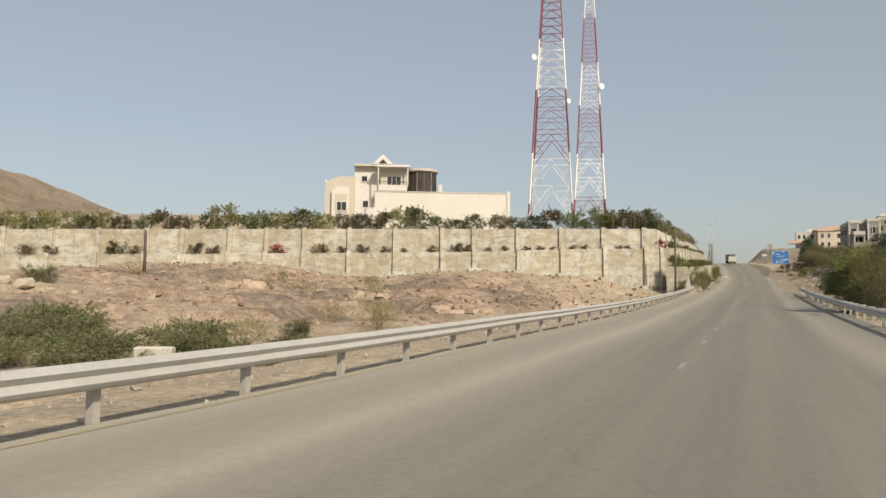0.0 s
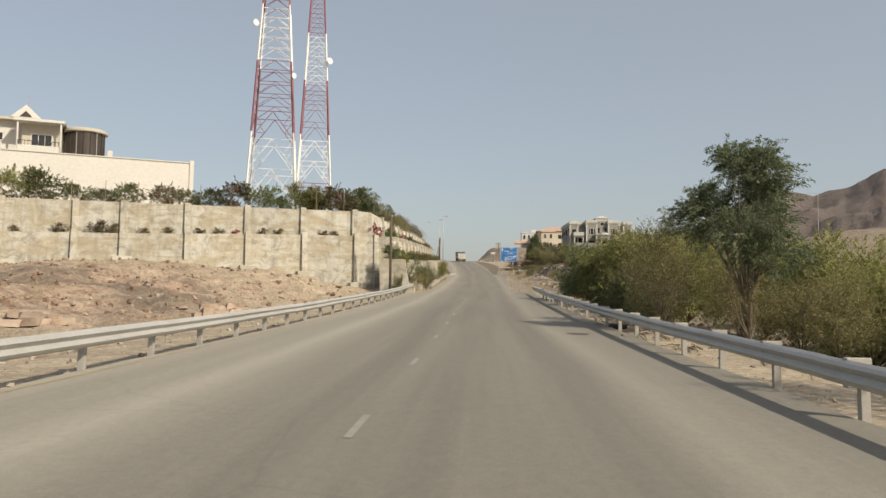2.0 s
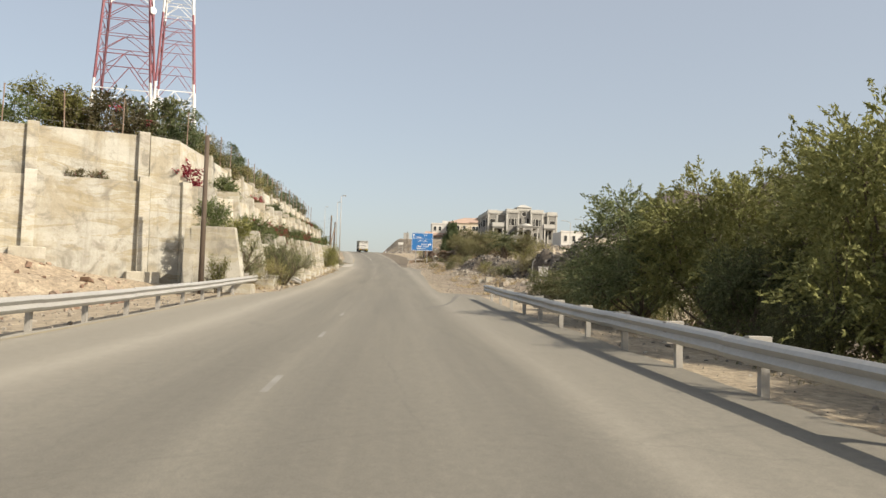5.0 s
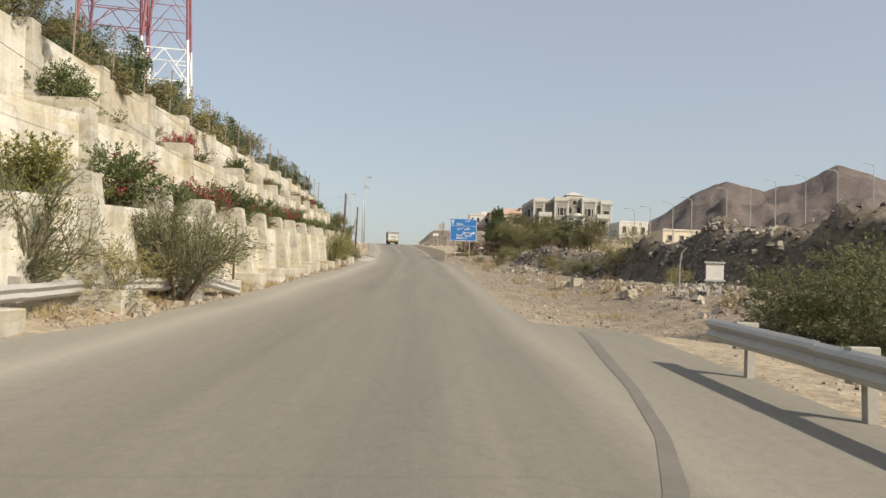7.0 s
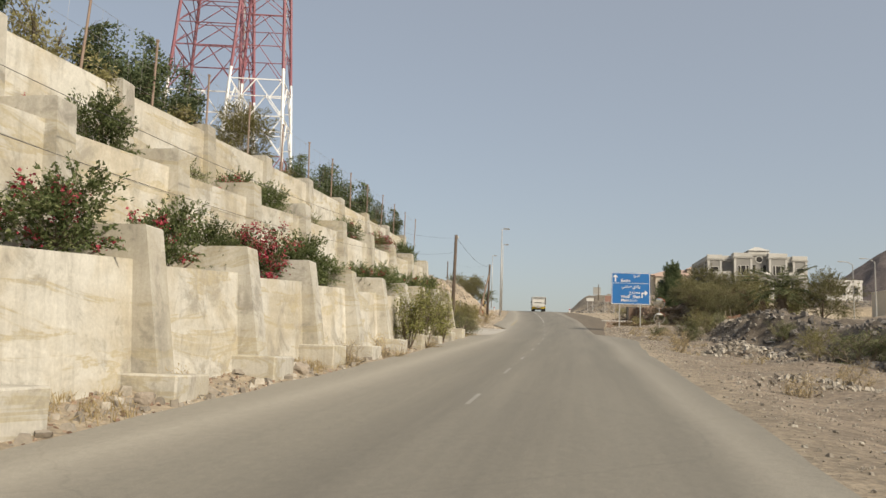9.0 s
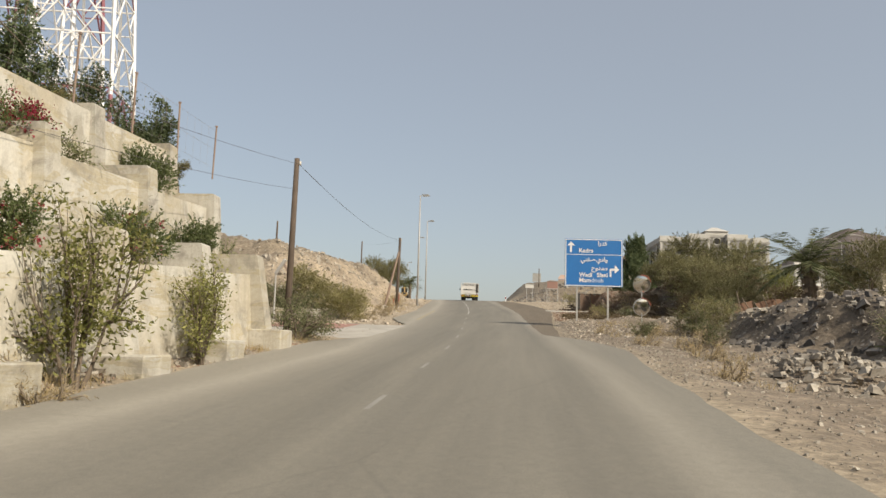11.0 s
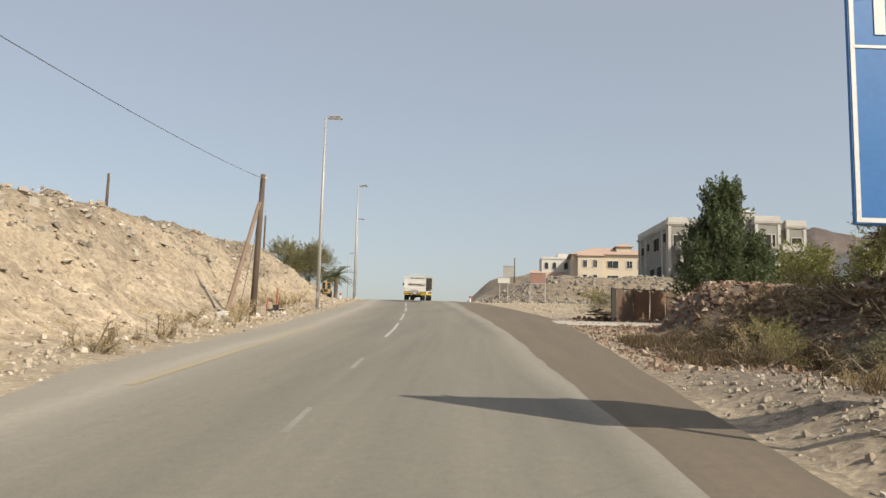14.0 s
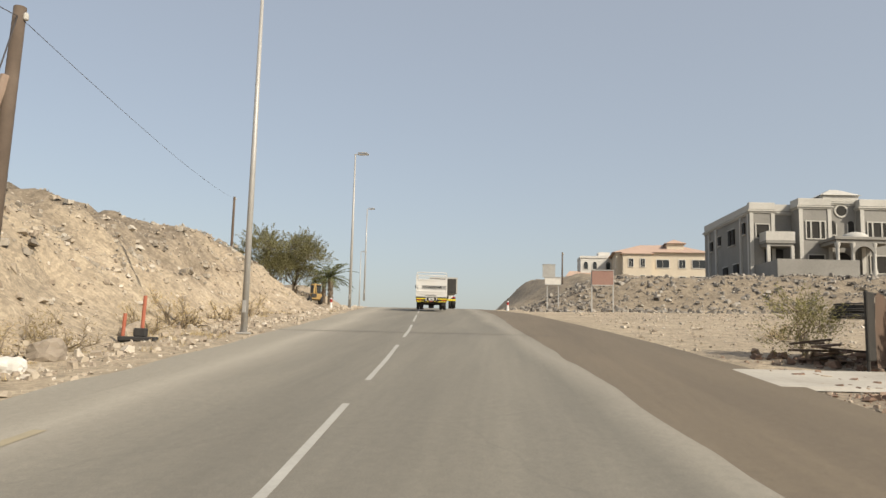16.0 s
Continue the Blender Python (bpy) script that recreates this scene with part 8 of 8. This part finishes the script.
def grass(name, label, xy, blade, mat, seed, per=9):
    rng = np.random.default_rng(seed)
    c = np.repeat(xy, per, 0) + rng.normal(0, blade * 0.45, (len(xy) * per, 2))
    z = ground_z(c[:, 0], c[:, 1])
    C = np.stack([c[:, 0], c[:, 1], z + blade * 0.4], 1)
    return tagged(new(name, leaf_mesh(name, C, np.tile([0, 0, 1.0], (len(C), 1)), blade, 0.07, mat, rng, 0.42)), label, "grass", kind="stuff")


def clumps(n, y0, y1, d0, d1, side, keep=0.1):
    q = strip_points(n, y0, y1, d0, d1, side)
    return q[vnoise(q[:, 0], q[:, 1], 2.4, 31) > keep]


grass("dry_grass", "dry straw-coloured grass tufts along the wall", clumps(900, 95, 158, 0.2, 1.5, -1), 0.20, M_STRAW, 21, 12)
grass("dry_grass", "dry yellow grass tufts on the gravel verge", clumps(900, 100, 206, 2.2, 9, 1, 0.3), 0.24, M_STRAW, 22, 14)
grass("dry_grass", "dry grass tufts at the foot of the hill", clumps(700, 178, 240, 0.8, 5, -1, 0.25), 0.18, M_STRAW, 23, 12)
grass("dry_grass", "dry grass tufts on the slope below the walls", clumps(1200, 5, 92, 4, 40, -1, 0.25), 0.3, M_STRAW, 24, 12)
qb = np.stack([rg.uniform(4.2, 10.5, 2400), rg.uniform(177, 194, 2400)], 1)
grass("dry_brush", "dead brown brush and weeds below the rubble heap", qb[vnoise(qb[:, 0], qb[:, 1], 1.8, 33) > 0.0], 0.26, M_BRUSH, 26, 12)
grass("leaf_litter", "dry leaf litter and twigs under the trees", strip_points(700, 30, 92, 1.4, 6, 1), 0.13, M_LEAF_BROWN, 25, 8)


# ---------------------------------------------------------------- small things
def boulder(x, y, s, seed, mat=None, label="rounded pale boulder beside the road"):
    rng = np.random.default_rng(seed)
    bm = bmesh.new()
    bmesh.ops.create_icosphere(bm, subdivisions=3, radius=0.5)
    for v in bm.verts:
        v.co *= 0.92 / max(abs(v.co.x), abs(v.co.y), abs(v.co.z), 0.30) * 0.5 * 0.55 + 0.45
        v.co *= 1 + 0.30 * noise.noise(v.co * 2.2 + Vector((seed, 0, 0))) + 0.1 * noise.noise(v.co * 6 + Vector((seed, 3, 0)))
        v.co.z *= 0.7
    me = bpy.data.meshes.new("boulder")
    bm.to_mesh(me)
    bm.free()
    me.materials.append(mat or M_STONE)
    ob = tagged(new("boulder", me), label, "boulder", group="boulders by the road")
    ob.matrix_basis = pose(x, y, gz(x, y) + 0.18 * s, rng.uniform(-15, 15), rng.uniform(-15, 15), rng.uniform(0, 360)) @ Matrix.Scale(s, 4)


for i, (x, y, s) in enumerate([(-5.85, 98.9, 0.4), (-6.2, 99.6, 0.32), (-5.6, 104.9, 0.3), (-5.9, 110.3, 0.35), (-5.8, 113.0, 0.3), (-6.0, 118.2, 0.32), (-5.9, 124.9, 0.4), (5.0, 101.5, 0.25),
                               (10.4, 195.0, 0.7), (12.5, 193.5, 0.9), (-9.6, 192.0, 0.5), (-10.0, 197.5, 0.45), (-8.9, 187.6, 0.4), (-12.2, 211.5, 0.8), (7.9, 110.2, 0.6), (8.9, 112.5, 0.5), (-10.7, 204.6, 0.75)]):
    boulder(x, y, s, 40 + i)

M_LEDGE = weathered("pinkish_ledge_rock", (0.42, 0.325, 0.245), (0.27, 0.20, 0.15), 0.95, 0, 1.4, 9, 0.9, 0.8, 0.06, 0.2)


def outcrop(x, y, turn, width, seed):
    """Jutting ledge of dark red rock with a shaded hollow under it."""
    rng = np.random.default_rng(seed)
    oc = thing("rock_outcrop", "jutting ledge of dark reddish rock with a hollow under it", "rock outcrop", pose(x, y, gz(x, y) - 0.38, 0, 0, turn), group="rock outcrops on the slope")
    n = max(4, round(width / 0.8))
    for row, (oy, oz, sz) in enumerate(((0.1, 0.62, 1.0), (0.85, 0.2, 1.3), (1.0, 0.85, 1.0))):
        for k in range(n):
            W = ROCKS[int(rng.integers(0, len(ROCKS)))] * np.array([1.35, 1.2, 0.75]) * sz * rng.uniform(0.8, 1.25)
            W = W + np.array([(k + 0.5) / n * width - width / 2 + rng.normal(0, 0.12), oy + rng.normal(0, 0.16), oz - 0.25 * abs(k + 0.5 - n / 2) / n + rng.normal(0, 0.06)])
            part("rock", Geo().add(W, [tuple(f) for f in ROCK_F]), M_LEDGE, oc)
    for sx in (-1, 1):
        W = ROCKS[3 + sx] * np.array([1.4, 1.5, 1.6]) + np.array([sx * width * 0.52, 0.25, 0.2])
        part("rock", Geo().add(W, [tuple(f) for f in ROCK_F]), M_LEDGE, oc)


outcrop(-20.4, 56.2, 22, 4.6, 3)
outcrop(-31.2, 31.6, 24, 2.6, 7)
outcrop(-30.0, 60.5, 25, 2.8, 9)
outcrop(-13.5, 63.5, 30, 2.4, 15)
outcrop(-37.5, 52.0, 24, 3.0, 21)
for i, (x, y, s_) in enumerate([(-45.4, 39.2, 1.1), (-46.6, 38.6, 0.9), (-44.0, 39.8, 0.7), (-47.8, 38.0, 0.8), (-42.4, 40.6, 0.5)]):
    boulder(x, y, s_, 60 + i, M_STONES_CREAM, "pale broken lump of rock on the slope")
utility_pole(-49.18, 54.49, gz(-49.18, 54.49) - 0.3, gz(-49.18, 54.49) + 3.6, 0.13, (0.05, 0), "short dark wooden post standing on the slope")
q = np.stack([rg.normal(7.6, 1.2, 520), rg.normal(208.9, 0.9, 520)], 1)
scatter("rubble_pile", "low pile of reddish rubble and scrap below the bush", q, sizes(rg, len(q), 0.08, 0.40, 2.0), M_STONES_RED, 27)

# the torn end of the left rail
bent = thing("bent_guard_rail", "torn and bent end of a galvanised guard rail lying on stones", "guard rail")
pts = [(-6.45, 97.4), (-6.2, 99.4), (-6.05, 101.0), (-5.85, 102.4), (-5.55, 103.8), (-5.3, 105.3)]
hs = [0.42, 0.45, 0.46, 0.55, 0.42, 0.18]
beam("beam", bent, [(x, y, gz(x, y) + h) for (x, y), h in zip(pts, hs)], 1, M_STEEL)
part("post", Geo().bar((-6.2, 101.2, gz(-6.2, 101.2) - 0.2), (-5.9, 101.9, gz(-6, 101.6) + 0.5), 0.09), M_STEEL, bent, "leaning steel post")
part("post", Geo().bar((-6.5, 98.2, gz(-6.5, 98.2) - 0.2), (-6.4, 98.2, gz(-6.4, 98.2) + 0.45), 0.09), M_STEEL, bent)

# driveway on the left with paved band, kerb wall and slanting lamp posts
M_PAVE = weathered("grey_paving", (0.42, 0.39, 0.335), (0.24, 0.22, 0.185), 0.9, 0, 0.45, 9, 0.85, 0.25, 0.01)
M_PAVERED = weathered("faded_red_paving", (0.33, 0.175, 0.135), (0.28, 0.19, 0.15), 0.9, 0, 0.8, 14, 0.5, 0.25, 0.01)


def patch(name, x0, x1, y0, y1, lift, mat, skew=0.0, parent=None, n=14, dip=0.05):
    """Thin paving whose rim sinks into the ground round it."""
    g = Geo()
    for j in range(n + 1):
        for i in range(n + 1):
            x = x0 + (x1 - x0) * i / n
            y = y0 + (y1 - y0) * j / n + skew * (x - x0)
            rim = i in (0, n) or j in (0, n)
            g.v.append((x, y, float(road_z(y)) + lift - dip * rim))
    for j in range(n):
        for i in range(n):
            k = j * (n + 1) + i
            g.f.append((k, k + 1, k + n + 2, k + n + 1))
    return part(name, g, mat, parent)


drive = tagged(patch("driveway", -22, -4.2, 161.6, 173.6, 0.03, M_PAVE, -0.12), "dusty grey paved driveway joining the road", "driveway", kind="structure")
patch("red_band", -14.5, -7.4, 167.0, 171.9, 0.034, M_PAVERED, -0.12, drive, dip=0)
patch("white_line", -14.5, -6.9, 166.5, 166.8, 0.036, M_LANEPAINT, -0.12, drive, dip=0)
patch("white_line", -14.5, -7.0, 172.1, 172.35, 0.036, M_LANEPAINT, -0.12, drive, dip=0)
kw = thing("kerb_wall", "low weathered concrete kerb wall beside the driveway", "wall")
for k in range(4):
    x = -10.4 - 2.4 * k
    part("block", Geo().box((x - 1.2, 174.4, gz(x - 1.2, 174.4) + 0.12), (2.38, 0.35, 0.8), None, 0.04), M_CONCRETE2, kw)


def slant_lamp(x, y, h, side, head=True):
    sl = thing("path_light", "thin pale post with a slanting light box", "lamp post", pose(x, y, gz(x, y)), group="posts by the driveway")
    part("post", Geo().tube([(0, 0, -0.2), (0, 0, h)], 0.045, 8), M_LAMPPOST, sl)
    if head:
        part("light_box", Geo().box((0, 0, 0.42), (0.16, 0.2, 0.95), pose(0, 0, h, 0, side * 33, 0), 0.03), M_BRACE if side < 0 else M_LAMPPOST, sl)


slant_lamp(-12.2, 171.6, 2.55, 1)
slant_lamp(-12.5, 175.6, 2.3, -1)
slant_lamp(-10.1, 178.8, 2.1, 1, False)
# rusty iron stand by the pole
br = thing("iron_stand", "dark iron stand with two faded orange pipes", "iron stand", pose(-11.3, 210.0, gz(-11.3, 210.0), 0, 0, 10))
part("base", Geo().box((0, 0, 0.06), (1.0, 0.45, 0.14), None, 0.03).box((0.05, 0, 0.24), (0.32, 0.32, 0.24), None, 0.03), M_BLACK, br)
for x, h in ((-0.42, 0.75), (0.08, 1.25)):
    part("pipe", Geo().tube([(x, 0, 0.05), (x + 0.03, 0, h)], 0.05, 10), M_ORANGE, br, "faded orange pipe")
q = np.stack([rg.normal(9.3, 1.0, 420), rg.normal(152.8, 1.6, 420)], 1)
scatter("rubble_pile", "low pile of broken grey rock on the verge", q, sizes(rg, len(q), 0.10, 0.40, 1.8), M_STONES, 15, lift=ground_z(q[:, 0], q[:, 1]) + 0.5 * np.exp(-((q[:, 0] - 9.3) / 1.0) ** 2 - ((q[:, 1] - 152.8) / 1.6) ** 2))
# sand-bag and rubble by the pole
boulder(-11.0, 200.2, 0.6, 90, M_HOUSEWHITE, "dusty white sack heaped by the pole")
boulder(-10.4, 203.0, 0.5, 91, M_HOUSEWHITE, "dusty white sack lying by the road")


M_DIGGER = weathered("faded_digger_yellow", (0.36, 0.23, 0.07), (0.26, 0.18, 0.09), 0.6, 0, 1.0, 9, 0.6, 0.1, 0.01)


def excavator(m):
    ex = thing("backhoe", "small yellow backhoe parked by the trees", "digger", m)
    part("body", Geo().box((0, 0, 1.0), (1.5, 2.6, 0.8), None, 0.08), M_DIGGER, ex)
    part("cab", Geo().box((0, -0.2, 1.95), (1.3, 1.3, 1.2), None, 0.08), M_GLASS, ex)
    part("cab_roof", Geo().box((0, -0.2, 2.6), (1.4, 1.5, 0.12), None, 0.03), M_DIGGER, ex)
    for x in (-0.75, 0.75):
        for y, r in ((-0.8, 0.6), (1.1, 0.42)):
            wheel(ex, x, y, r, 0.35)
    part("boom", Geo().bar((0, -1.3, 1.0), (-0.3, -2.0, 2.6), 0.22).bar((-0.3, -2.0, 2.6), (-0.5, -2.9, 1.3), 0.18), M_DIGGER, ex)
    part("bucket", Geo().box((-0.5, -2.95, 1.0), (0.7, 0.5, 0.5), None, 0.08), M_DARK, ex)


excavator(pose(-16.9, 254.0, gz(-16.9, 254.0), 0, 0, 20) @ Matrix.Scale(0.62, 4))


def board_sign(name, label, x, y, z0, w, h, legs, mat, category="sign board", rz=0):
    b = thing(name, label, category, pose(x, y, 0, 0, 0, rz))
    zg = gz(x, y) - 0.2
    part("panel", Geo().box((w / 2, 0, z0 + h / 2), (w, 0.06, h), None, 0.01), mat, b)
    for zf in (z0, z0 + h):
        part("frame_rail", Geo().box((w / 2, -0.02, zf), (w + 0.1, 0.1, 0.06)), M_LAMPPOST, b)
    for lx in legs:
        part("leg", Geo().box((lx, 0.06, (zg + z0 + h) / 2), (0.09, 0.07, z0 + h - zg)), M_LAMPPOST, b)
    return b


M_REDBOARD = weathered("faded_red_board", (0.26, 0.15, 0.12), (0.30, 0.20, 0.16), 0.8, 0, 1, 9, 0.5, 0.05, 0.005)
board_sign("notice_board", "faded red-brown board on two white posts", 5.2, 247.5, 15.4, 1.55, 1.1, (0.0, 1.55), M_REDBOARD)
board_sign("billboard", "small far billboard frame above the embankment", 4.1, 296, 20.6, 1.7, 1.7, (0.3, 1.4), M_POST)
board_sign("site_sign", "small pale site sign on two legs", 2.1, 253.5, 15.9, 1.3, 0.6, (0.2, 1.1), M_HOUSEWHITE)
board_sign("sign_back", "pale back of a square sign on two grey posts", 9.73, 107.4, 4.47, 0.58, 0.60, (0.1, 0.48), M_HOUSEWHITE, "road sign", -8)
board_sign("far_board", "small dark board on the hilltop", -20.6, 235, 16.6, 1.3, 0.5, (0.3, 1.0), M_POST)
hook = thing("bent_pole", "thin bent metal pole by the rubble", "pole")
part("pole", Geo().tube([(9.9, 110.6, gz(9.9, 110.6) - 0.2), (9.86, 110.5, 5.0), (9.9, 110.4, 5.55), (10.05, 110.3, 5.75)], 0.03, 6), M_POST, hook)
for x, y in ((-0.9, 252), (-14.1, 247.4)):
    mk = thing("marker_post", "short red and white marker post at the roadside", "marker post", pose(x, y, gz(x, y)))
    part("post", Geo().tube([(0, 0, -0.1), (0, 0, 0.75)], 0.09, 10), M_SIGNWHITE, mk)
    part("red_band", Geo().tube([(0, 0, 0.45), (0, 0, 0.68)], 0.094, 10), M_REDLENS, mk)
# coils of black pipe
coil = thing("pipe_coil", "stacked coils of black plastic pipe on the ground", "pipe coil", pose(18.9, 236.5, gz(18.9, 236.5)))
for k in range(9):
    r = 1.25 + 0.10 * math.sin(k * 1.7)
    part("pipe_loop", Geo().tube([(r * math.cos(a) + 0.05 * k, r * 0.8 * math.sin(a), 0.06 + 0.10 * k) for a in np.linspace(0, 2 * math.pi, 40)], 0.05, 6), M_BLACK, coil)
# cloth-hung gate and fence posts beside the heap
gate = thing("fence_gate", "dark metal fence hung with torn brown shade cloth", "fence")
M_CLOTHLIT = weathered("sunlit_tone_shade_cloth", (0.165, 0.092, 0.056), (0.115, 0.072, 0.05), 0.95, 0, 1.2, 26, 0.7, 0.3, 0.02)
M_CLOTH = weathered("brown_shade_cloth", (0.10, 0.072, 0.054), (0.15, 0.09, 0.06), 0.95, 0, 1.2, 26, 0.7, 0.3, 0.02)
GATE_M = pose(6.5, 206.6, gz(7.2, 207.5) + 0.1, 0, 0, 46.5)
gate.matrix_basis = GATE_M
for k in range(7):
    x = 1.0 * k
    part("fence_post", Geo().tube([(x, 0.06, -0.5), (x, 0.06, 1.62 + 0.05 * k)], 0.04, 8), M_DARK, gate)
part("top_rail", Geo().tube([(0, 0.06, 1.55), (6.5, 0.06, 1.85)], 0.03, 8), M_DARK, gate)
part("end_panel", Geo().box((0.14, 0.05, 0.85), (0.42, 0.08, 1.5), None, 0.02), M_DARK, gate, "dark rusty end panel")
for s_ in range(4):
    g = Geo()
    nn = 12
    for j in range(7):
        for i in range(nn + 1):
            x = 0.35 + 1.55 * s_ + 1.5 * i / nn
            sag = 0.07 * math.sin(i * 0.8 + s_) + 0.03 * math.sin(i * 1.9 + j)
            g.v.append((x, 0.02 * math.sin(i * 0.5 + j * 0.6 + s_), -0.05 + (1.55 + 0.05 * x + (sag if j == 6 else 0)) * j / 6))
    for j in range(6):
        for i in range(nn):
            k = j * (nn + 1) + i
            g.f.append((k, k + 1, k + nn + 2, k + nn + 1))
    # middle panels take the lighter, warmer tone: sunlight put into the cloth's colour
    part("shade_cloth", g, M_CLOTHLIT if s_ in (1, 2) else M_CLOTH, gate, "torn brown shade cloth", smooth_angle=0)
for k in range(12):
    x = 6.65 + 0.13 * k
    part("gate_bar", Geo().bar((x, 0.05, -0.2), (x, 0.05, 1.75), 0.035), M_DARK, gate)
part("gate_rail", Geo().box((7.35, 0.05, 1.65), (1.6, 0.04, 0.05)), M_DARK, gate)
for x, y in ((13.0, 203.5), (15.2, 203.0), (21.5, 222)):
    bp_ = thing("fence_post", "pale bent-top fence post", "fence post", pose(x, y, gz(x, y)), group="bent-top fence posts")
    part("post", Geo().tube([(0, 0, -0.2), (0, 0, 1.7), (-0.3, 0, 2.0)], 0.05, 8), M_LAMPPOST, bp_)
slab = tagged(patch("concrete_slab", 2.9, 11.5, 202.8, 206.2, 0.012, M_PAVE, 0.05), "dusty pale concrete apron beside the road", "paving", kind="structure")
scrap = thing("scrap_wood", "pile of dark scrap boards beside the concrete apron", "scrap pile", pose(6.2, 208.2, gz(6.2, 208.2)))
for k in range(9):
    part("plank", Geo().box((0.3 * math.sin(k * 2.1), 0.25 * math.cos(k * 1.3), 0.08 + 0.06 * k), (1.1, 0.16, 0.05), pose(0, 0, 0, 4 * math.sin(k), 5 * math.cos(k * 2), 37 * k)), M_WOOD if k % 3 else M_BRACE, scrap)
# tyre, fallen branches and a headwall beside the rails
ty = thing("old_tyre", "old black tyre lying under the guard rail", "tyre", pose(4.95, 51.3, gz(4.95, 51.3) + 0.08))
part("tread", Geo().tube([(0.26 * math.cos(a), 0.26 * math.sin(a), 0) for a in np.linspace(0, 2 * math.pi, 28)], 0.085, 10), M_BLACK, ty, smooth_angle=0)
for i, (x, y) in enumerate([(5.2, 48.6), (5.5, 46.2), (5.3, 52.5), (5.6, 55.5), (5.2, 43.0), (5.6, 59.0)]):
    rb = np.random.default_rng(300 + i)
    bb = thing("branch_pile", "dry fallen branches on the sandy verge", "branches", pose(x, y, gz(x, y) + 0.03), group="fallen branches on the verge")
    for k in range(9):
        a, L = rb.uniform(0, 3.14), rb.uniform(0.4, 1.1)
        c = rb.normal(0, 0.35, 2)
        part("branch", Geo().tube([(c[0] - math.cos(a) * L / 2, c[1] - math.sin(a) * L, 0.02), (c[0], c[1] + 0.05, 0.05 + 0.1 * rb.random()), (c[0] + math.cos(a) * L / 2, c[1] + math.sin(a) * L, 0.03)], [0.025, 0.02, 0.01], 5), M_TWIG, bb)
hw = thing("culvert_headwall", "small weathered concrete culvert headwall in the wadi", "headwall", pose(-16.2, 18.6, gz(-16.2, 18.6), 0, 0, 25))
part("block", Geo().box((0, 0, 0.25), (1.1, 0.5, 0.9), None, 0.05), M_CONCRETE2, hw)
for i, (x, y) in enumerate(((7.7, 123.2), (8.4, 122.8))):
    cb = thing("concrete_block", "pale concrete block on the gravel", "concrete block", pose(x, y, gz(x, y), 0, 0, 12 * i), group="concrete blocks on the gravel")
    part("block", Geo().box((0, 0, 0.18), (0.75 - 0.2 * i, 0.4, 0.45), None, 0.03), M_CONCRETE2, cb)
# brown lean-to of poles and rags under the palms
sh = thing("lean_to_shelter", "ragged lean-to of bent poles and brown cloth under the palms", "shelter", pose(12.6, 176.5, gz(13.8, 176.5), 0, 0, 5))
rs = np.random.default_rng(77)
for k in range(7):
    x = 0.55 * k
    part("pole", Geo().tube([(x, 0.2 * math.sin(k), -0.2), (x + 0.2, 0.3, 0.9), (x + rs.uniform(-.3, .5), 0.7, 1.7 + 0.3 * math.sin(1.7 * k))], [0.05, 0.04, 0.025], 6), M_BARK, sh)
for s_ in range(2):
    g = Geo()
    for j in range(6):
        for i in range(11):
            u = i / 10
            g.v.append((0.1 + 1.7 * s_ + 1.5 * u, 0.15 + 0.12 * j, 0.25 + 0.24 * j + 0.16 * math.sin(3 * u + 2 * s_ + j * 0.7)))
    for j in range(5):
        for i in range(10):
            k = j * 11 + i
            g.f.append((k, k + 1, k + 12, k + 11))
    part("cloth", g, M_CLOTHLIT, sh, "sagging brown cloth", smooth_angle=0)


M_SCUFF = weathered("rubber_scuffed_asphalt", (0.138, 0.127, 0.106), (0.18, 0.166, 0.138), 0.8, 0, 1.5, 20, 0.8, 0.2, 0.005)
# dark tyre scuff curving off the right lane
TRACK = [(3.54, 97.2), (3.42, 95.6), (3.1, 93.2), (2.76, 90.3), (2.35, 87.8), (1.95, 86.2), (1.45, 84.8), (0.8, 83.2)]
g = Geo()
for i, (x, y) in enumerate(TRACK):
    w_ = (0.085 + 0.02 * math.sin(1.3 * i)) * min(1, 0.35 * (len(TRACK) - i))
    g.v += [(x - w_, y, float(road_z(y)) + 0.0165), (x + w_, y, float(road_z(y)) + 0.0165)]
g.f = [(2 * i, 2 * i + 1, 2 * i + 3, 2 * i + 2) for i in range(len(TRACK) - 1)]
part("tyre_scuff", g, M_SCUFF, road)
